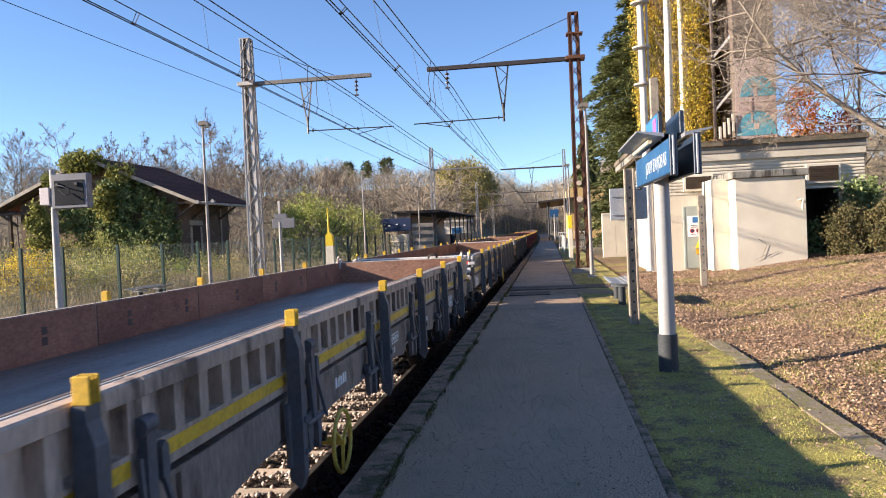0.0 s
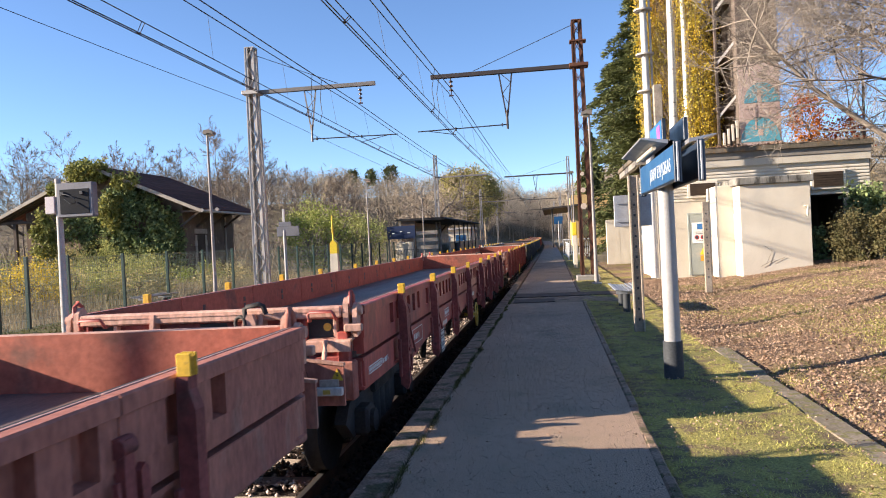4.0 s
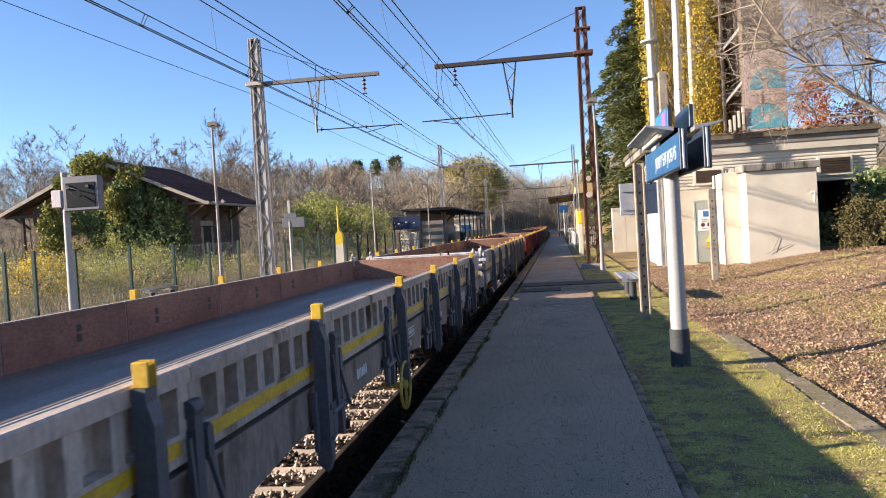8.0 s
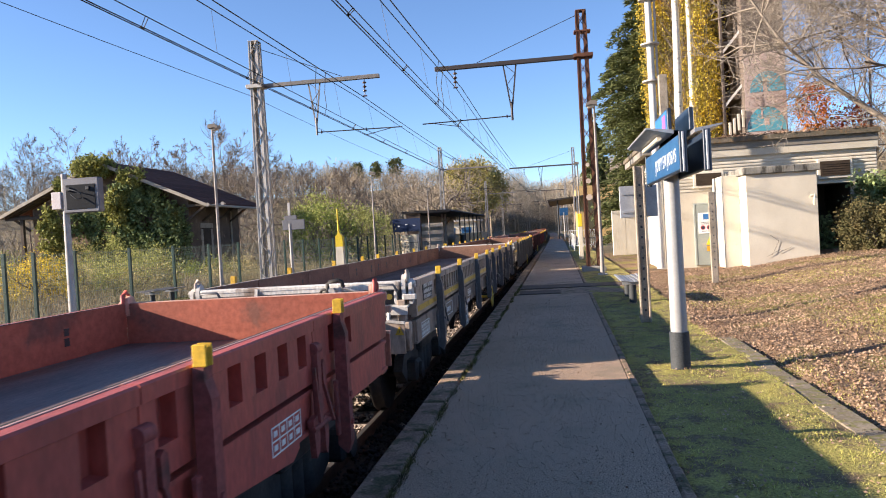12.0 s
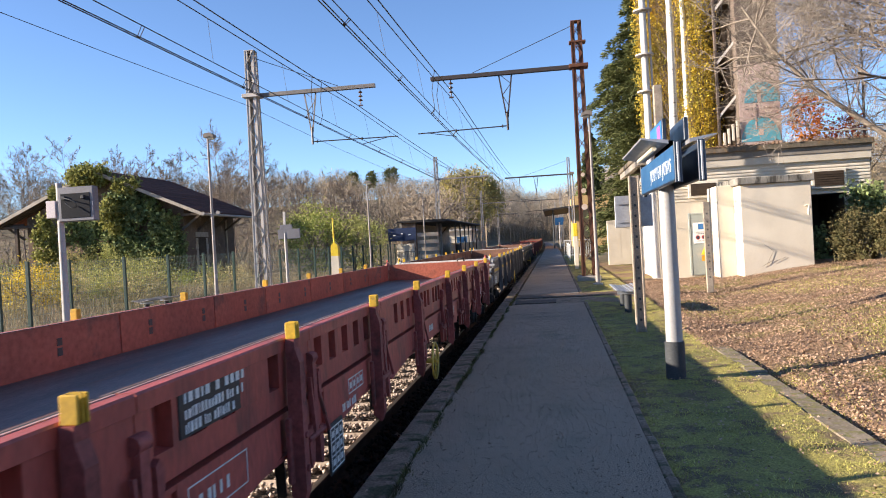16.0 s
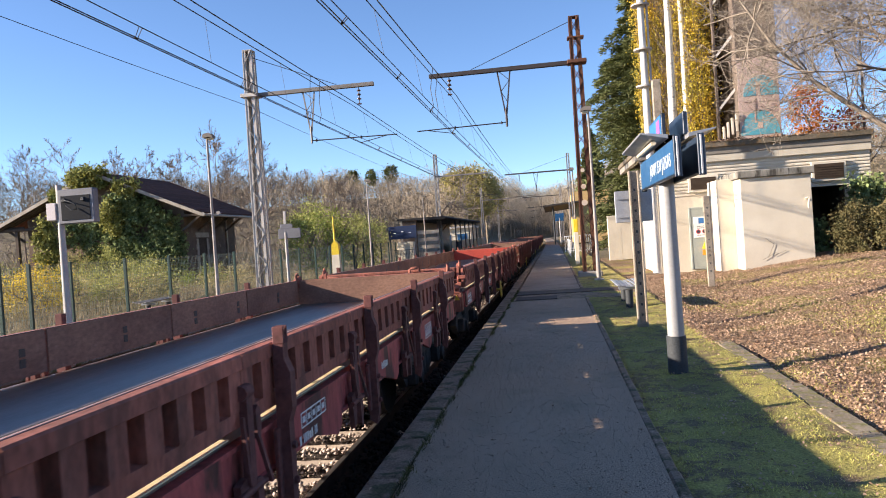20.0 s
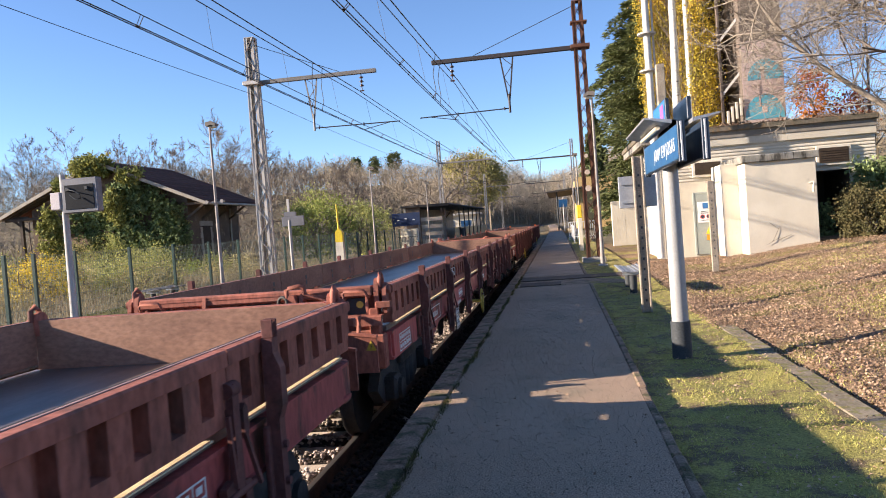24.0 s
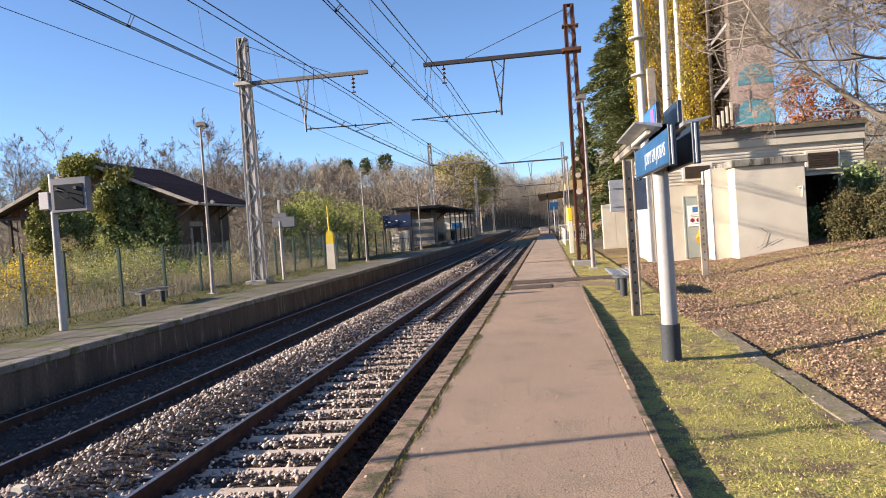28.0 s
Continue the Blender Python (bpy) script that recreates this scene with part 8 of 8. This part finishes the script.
            if style == "brown" and side > 0:
                # strip added for the sunlit line, sunlight put into its pale yellow
                part("sill_strip", Shape().box(1.286, 1.346, y0 + 0.16, y1 - 0.16, 1.206, 1.2135), SILL_SUNLINE, p, "pale yellow strip added as a sunlit line below the side")
            if style == "grey":
                part("stripe", mirror(Shape().box(1.352, 1.355, y0 + 0.09, y1 - 0.09, 1.235, 1.300), side), YELLOW, p, "yellow painted stripe")
        for s in stakes:
            if staked:
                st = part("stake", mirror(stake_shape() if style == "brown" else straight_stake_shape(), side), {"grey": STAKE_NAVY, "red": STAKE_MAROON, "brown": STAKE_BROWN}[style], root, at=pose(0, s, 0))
                part("stake_top", mirror(stake_cap(), side), YELLOW if yellow_caps else STAKE_BROWN, st)
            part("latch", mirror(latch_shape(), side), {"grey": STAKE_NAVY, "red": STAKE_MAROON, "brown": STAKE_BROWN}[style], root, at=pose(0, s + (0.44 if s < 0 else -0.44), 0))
        hw = Shape().ring((1.44, 0, 0.64), (1, 0, 0), 0.225, 0.015, 24, 6)
        for a in range(3):
            c, d = math.cos(0.5 + a * 2.094), math.sin(0.5 + a * 2.094)
            hw.bar((1.44, 0, 0.64), (1.44, 0.22 * c, 0.64 + 0.22 * d), 0.022, 0.016)
        hw.tube([(1.2, 0, 0.64), (1.46, 0, 0.64)], 0.032, 8)
        part("hand_wheel", mirror(hw, side), WHEEL_YELLOW, root, "faded yellow brake hand wheel", at=pose(0, wheel, 0))
        plate = Shape().box(1.350, 1.368, -4.72, -4.38, 0.52, 0.88, 0.006)
        pl = part("data_plate", mirror(plate, side), BLACK_BOARD if style != "grey" else DARK_GREY, root, "hanging plate with white marks")
        tagged(part("lettering", mirror(bars(grid_marks(-4.70, 0.55, 3, 3, 0.10, 0.10), 1.368), side), WHITE_MARK, pl), kind="stuff")
        first = grid_marks(-8.75, 0.91, 5, 2, 0.11, 0.085)
        if style == "red":
            first = grid_marks(-8.86, 0.985, 9, 1, 0.055, 0.062) + word_bars(-8.33, 0.99, 6, 0.06, 23)
        mk = first + grid_marks(-4.1, 0.98, 4, 1, 0.11, 0.11) + word_bars(-4.30, 0.88, 8, 0.075, 3) + word_bars(-0.2, 0.98, 6, 0.10, 5) + grid_marks(1.75, 1.0, 5, 1, 0.10, 0.09) + word_bars(1.7, 0.90, 8, 0.07, 7) + word_bars(4.0, 0.97, 6, 0.08, 19) + grid_marks(6.4, 0.92, 4, 2, 0.12, 0.08)
        mk += [(-6.75, -6.1, 0.93, 0.937), (-6.75, -6.1, 1.10, 1.107), (-6.75, -6.743, 0.93, 1.107), (-6.107, -6.1, 0.93, 1.107)] + word_bars(-6.65, 0.98, 5, 0.08, 11)
        tagged(part("lettering", mirror(bars(mk, 1.3475), side), WHITE_MARK, frame_part), kind="stuff")
        for y in (-8.4, 0.0, 8.5):
            part("gusset", mirror(Shape().box(1.30, 1.346, y - 0.6, y + 0.6, 0.885, 1.150, 0.004), side), frame_mat, root)
        for y, sg_ in ((-6.22, 1), (-4.12, 1), (-2.02, 1), (2.02, -1), (4.12, -1), (6.22, -1)):
            low, high = (0.76, 1.02) if style == "brown" else (0.80, 0.92)
            part("hanging_plate", mirror(Shape().prism([(y - 0.62 * sg_, 1.15), (y + 0.62 * sg_, 1.15), (y + 0.62 * sg_, high), (y + 0.45 * sg_, high - 0.03), (y - 0.50 * sg_, low), (y - 0.62 * sg_, low + 0.05)], 1.30, 1.347, "x"), side), frame_mat, root, "deep plate below the side")
        if board is not None and side > 0:
            bd = part("name_board", mirror(Shape().box(1.360, 1.368, board, board + 0.64, 1.335, 1.585, 0.003), side), BLACK_BOARD, root, "black board with white bars")
            tx = word_bars(board + 0.045, 1.485, 10, 0.10, 2) + word_bars(board + 0.045, 1.415, 17, 0.058, 4) + word_bars(board + 0.045, 1.352, 15, 0.058, 6)
            tagged(part("lettering", mirror(bars(tx, 1.368), side), WHITE_MARK, bd), kind="stuff")
    side_text = Matrix(((0, 0, 1, 0), (1, 0, 0, 0), (0, 1, 0, 0), (0, 0, 0, 1)))
    if style == "brown":
        words("48.8 m", 0.105, Matrix.Translation((1.363, -4.72, 1.43)) @ side_text, root, WHITE_MARK)
        fr = Shape()
        for p0, p1 in (((-4.95, 1.375), (-4.53, 1.375)), ((-4.95, 1.485), (-4.53, 1.485)), ((-4.95, 1.375), (-4.95, 1.485)), ((-4.53, 1.375), (-4.47, 1.43)), ((-4.47, 1.43), (-4.53, 1.485))):
            fr.bar((1.362, p0[0], p0[1]), (1.362, p1[0], p1[1]), 0.010, 0.010)
        part("text_frame", fr, WHITE_MARK, root, "white arrow-shaped frame")
    if style == "brown" and stakes == UNEVEN:
        rs_ = random.Random(5)
        rubble = Shape()
        for k in range(150):
            y, q = rs_.uniform(-8.9, 9.1), rs_.uniform(0.012, 0.034)
            rubble.prism([(-1.22 - q, 1.216), (-1.22 + q * 0.8, 1.214), (-1.22 + q, 1.216 + q * 0.9), (-1.22 - q * 0.3, 1.216 + q * 1.3)], y - q, y + q * 1.2)
        tagged(part("rubble", rubble, STONE, root, "small ballast stones along the side"), kind="stuff")
    if not staked:
        words("48.8 m", 0.105, Matrix.Translation((1.349, 4.28, 1.07)) @ side_text, root, WHITE_MARK)
    return root


WHEEL_MAT = BLACK_STEEL
PROTOS = {
    "grey": wagon("grey", GREY, LINING, DECK_GREY, "grey low-sided flat wagon with yellow stripe and stakes", frame_mat=GREY_FRAME),
    "board": wagon("grey", GREY, LINING, DECK, "grey low-sided flat wagon with a black name board", board=-8.62, stakes=UNEVEN, frame_mat=GREY_FRAME),
    "pale": wagon("grey", PALE_GREY, LINING, DECK_GREY, "pale weathered grey flat wagon with yellow stakes", wheel=1.2, frame_mat=GREY_FRAME),
    "pale_uneven": wagon("grey", PALE_GREY, LINING, DECK, "pale weathered grey flat wagon with a dark deck", wheel=1.2, stakes=UNEVEN, frame_mat=GREY_FRAME),
    "dark": wagon("grey", DARK_GREY, LINING, DECK, "dark blue-grey flat wagon with yellow lifting eyes", pale_ring=True),
    "bare": wagon("grey", DARK_GREY, LINING, DECK_STEEL, "dark grey flat wagon without stakes", staked=False, pale_ring=True, board=-8.3),
    "red": wagon("red", RED, RED_LINING, DECK_RED, "red low-sided flat wagon with yellow-topped stakes"),
    "red_faded": wagon("red", RED_FADED, RED_LINING, DECK_RED, "faded brownish red flat wagon with yellow-topped stakes"),
    "red_named": wagon("red", RED, RED_LINING, DECK_RED, "red low-sided flat wagon with a black name board", board=-6.82),
    "red_front": wagon("red", RED, LINING, DECK, "red flat wagon with a name board near its end", board=-8.98),
    "brown": wagon("brown", BROWN, LINING, DECK_STEEL, "rusty brown flat wagon with plain brown stakes", yellow_caps=False, frame_mat=MAROON, wheel=-1.5),
    "brown_uneven": wagon("brown", BROWN, LINING, DECK_STEEL, "rusty brown flat wagon with ballast along its side", yellow_caps=False, frame_mat=MAROON, wheel=-1.5, stakes=UNEVEN),
    "brown_red": wagon("brown", BROWN, LINING, DECK, "rusty brown flat wagon with a bright red end", yellow_caps=False, frame_mat=MAROON, wheel=-1.5, ends=BRIGHT_RED),
}
ORDER = ["grey", "grey", "dark", "board", "red_faded", "red", "red", "grey", "pale", "pale_uneven", "red_front", "red", "board", "dark", "brown_uneven", "red_named", "dark", "bare",
         "brown", "brown_red", "brown", "brown", "brown", "brown", "brown"]
TRAIN, used = [], set()
for kind in ORDER:
    TRAIN.append(copy_thing(PROTOS[kind], pose(0, 0, 0)) if kind in used else PROTOS[kind])
    used.add(kind)
for x in (-1.05, 1.05):
    lamp_box = Shape().box(x - 0.075, x + 0.075, 9.34, 9.46, 1.60, 1.75, 0.02).tube([(x, 9.46, 1.68), (x, 9.49, 1.68)], 0.055, 14)
    part("tail_lamp", lamp_box, ORANGE_LAMP, TRAIN[-1], "orange tail lamp")


def passed(t):
    """Wagons that have gone by at t seconds."""
    return 1.66396e-05 * t ** 3 - 1.784486e-03 * t ** 2 + 0.886421774 * t - 0.620991722


def motions():
    steps = [i * 0.5 for i in range(57)]
    for n, wagon_thing in enumerate(TRAIN):
        rows = []
        for t in steps:
            y = 4.03 + (n - 2 - passed(t)) * WAGON + 9.3
            slope = (bend(y + 7.4) - bend(y - 7.4)) / 14.8
            rows.append((t, pose(TRACK_X + bend(y), y, RAIL_Z, 0, 0, -math.degrees(math.atan(slope)))))
        walk(wagon_thing, rows)
        for ob in wagon_thing.children_recursive:
            if ob.name.startswith("wheelset"):
                hub = ob.matrix_basis.translation.copy()
                walk(ob, [(i / 30, pose(hub.x, hub.y, hub.z, math.degrees(passed(i / 30) * WAGON / 0.46) % 360)) for i in range(841)])


motions()
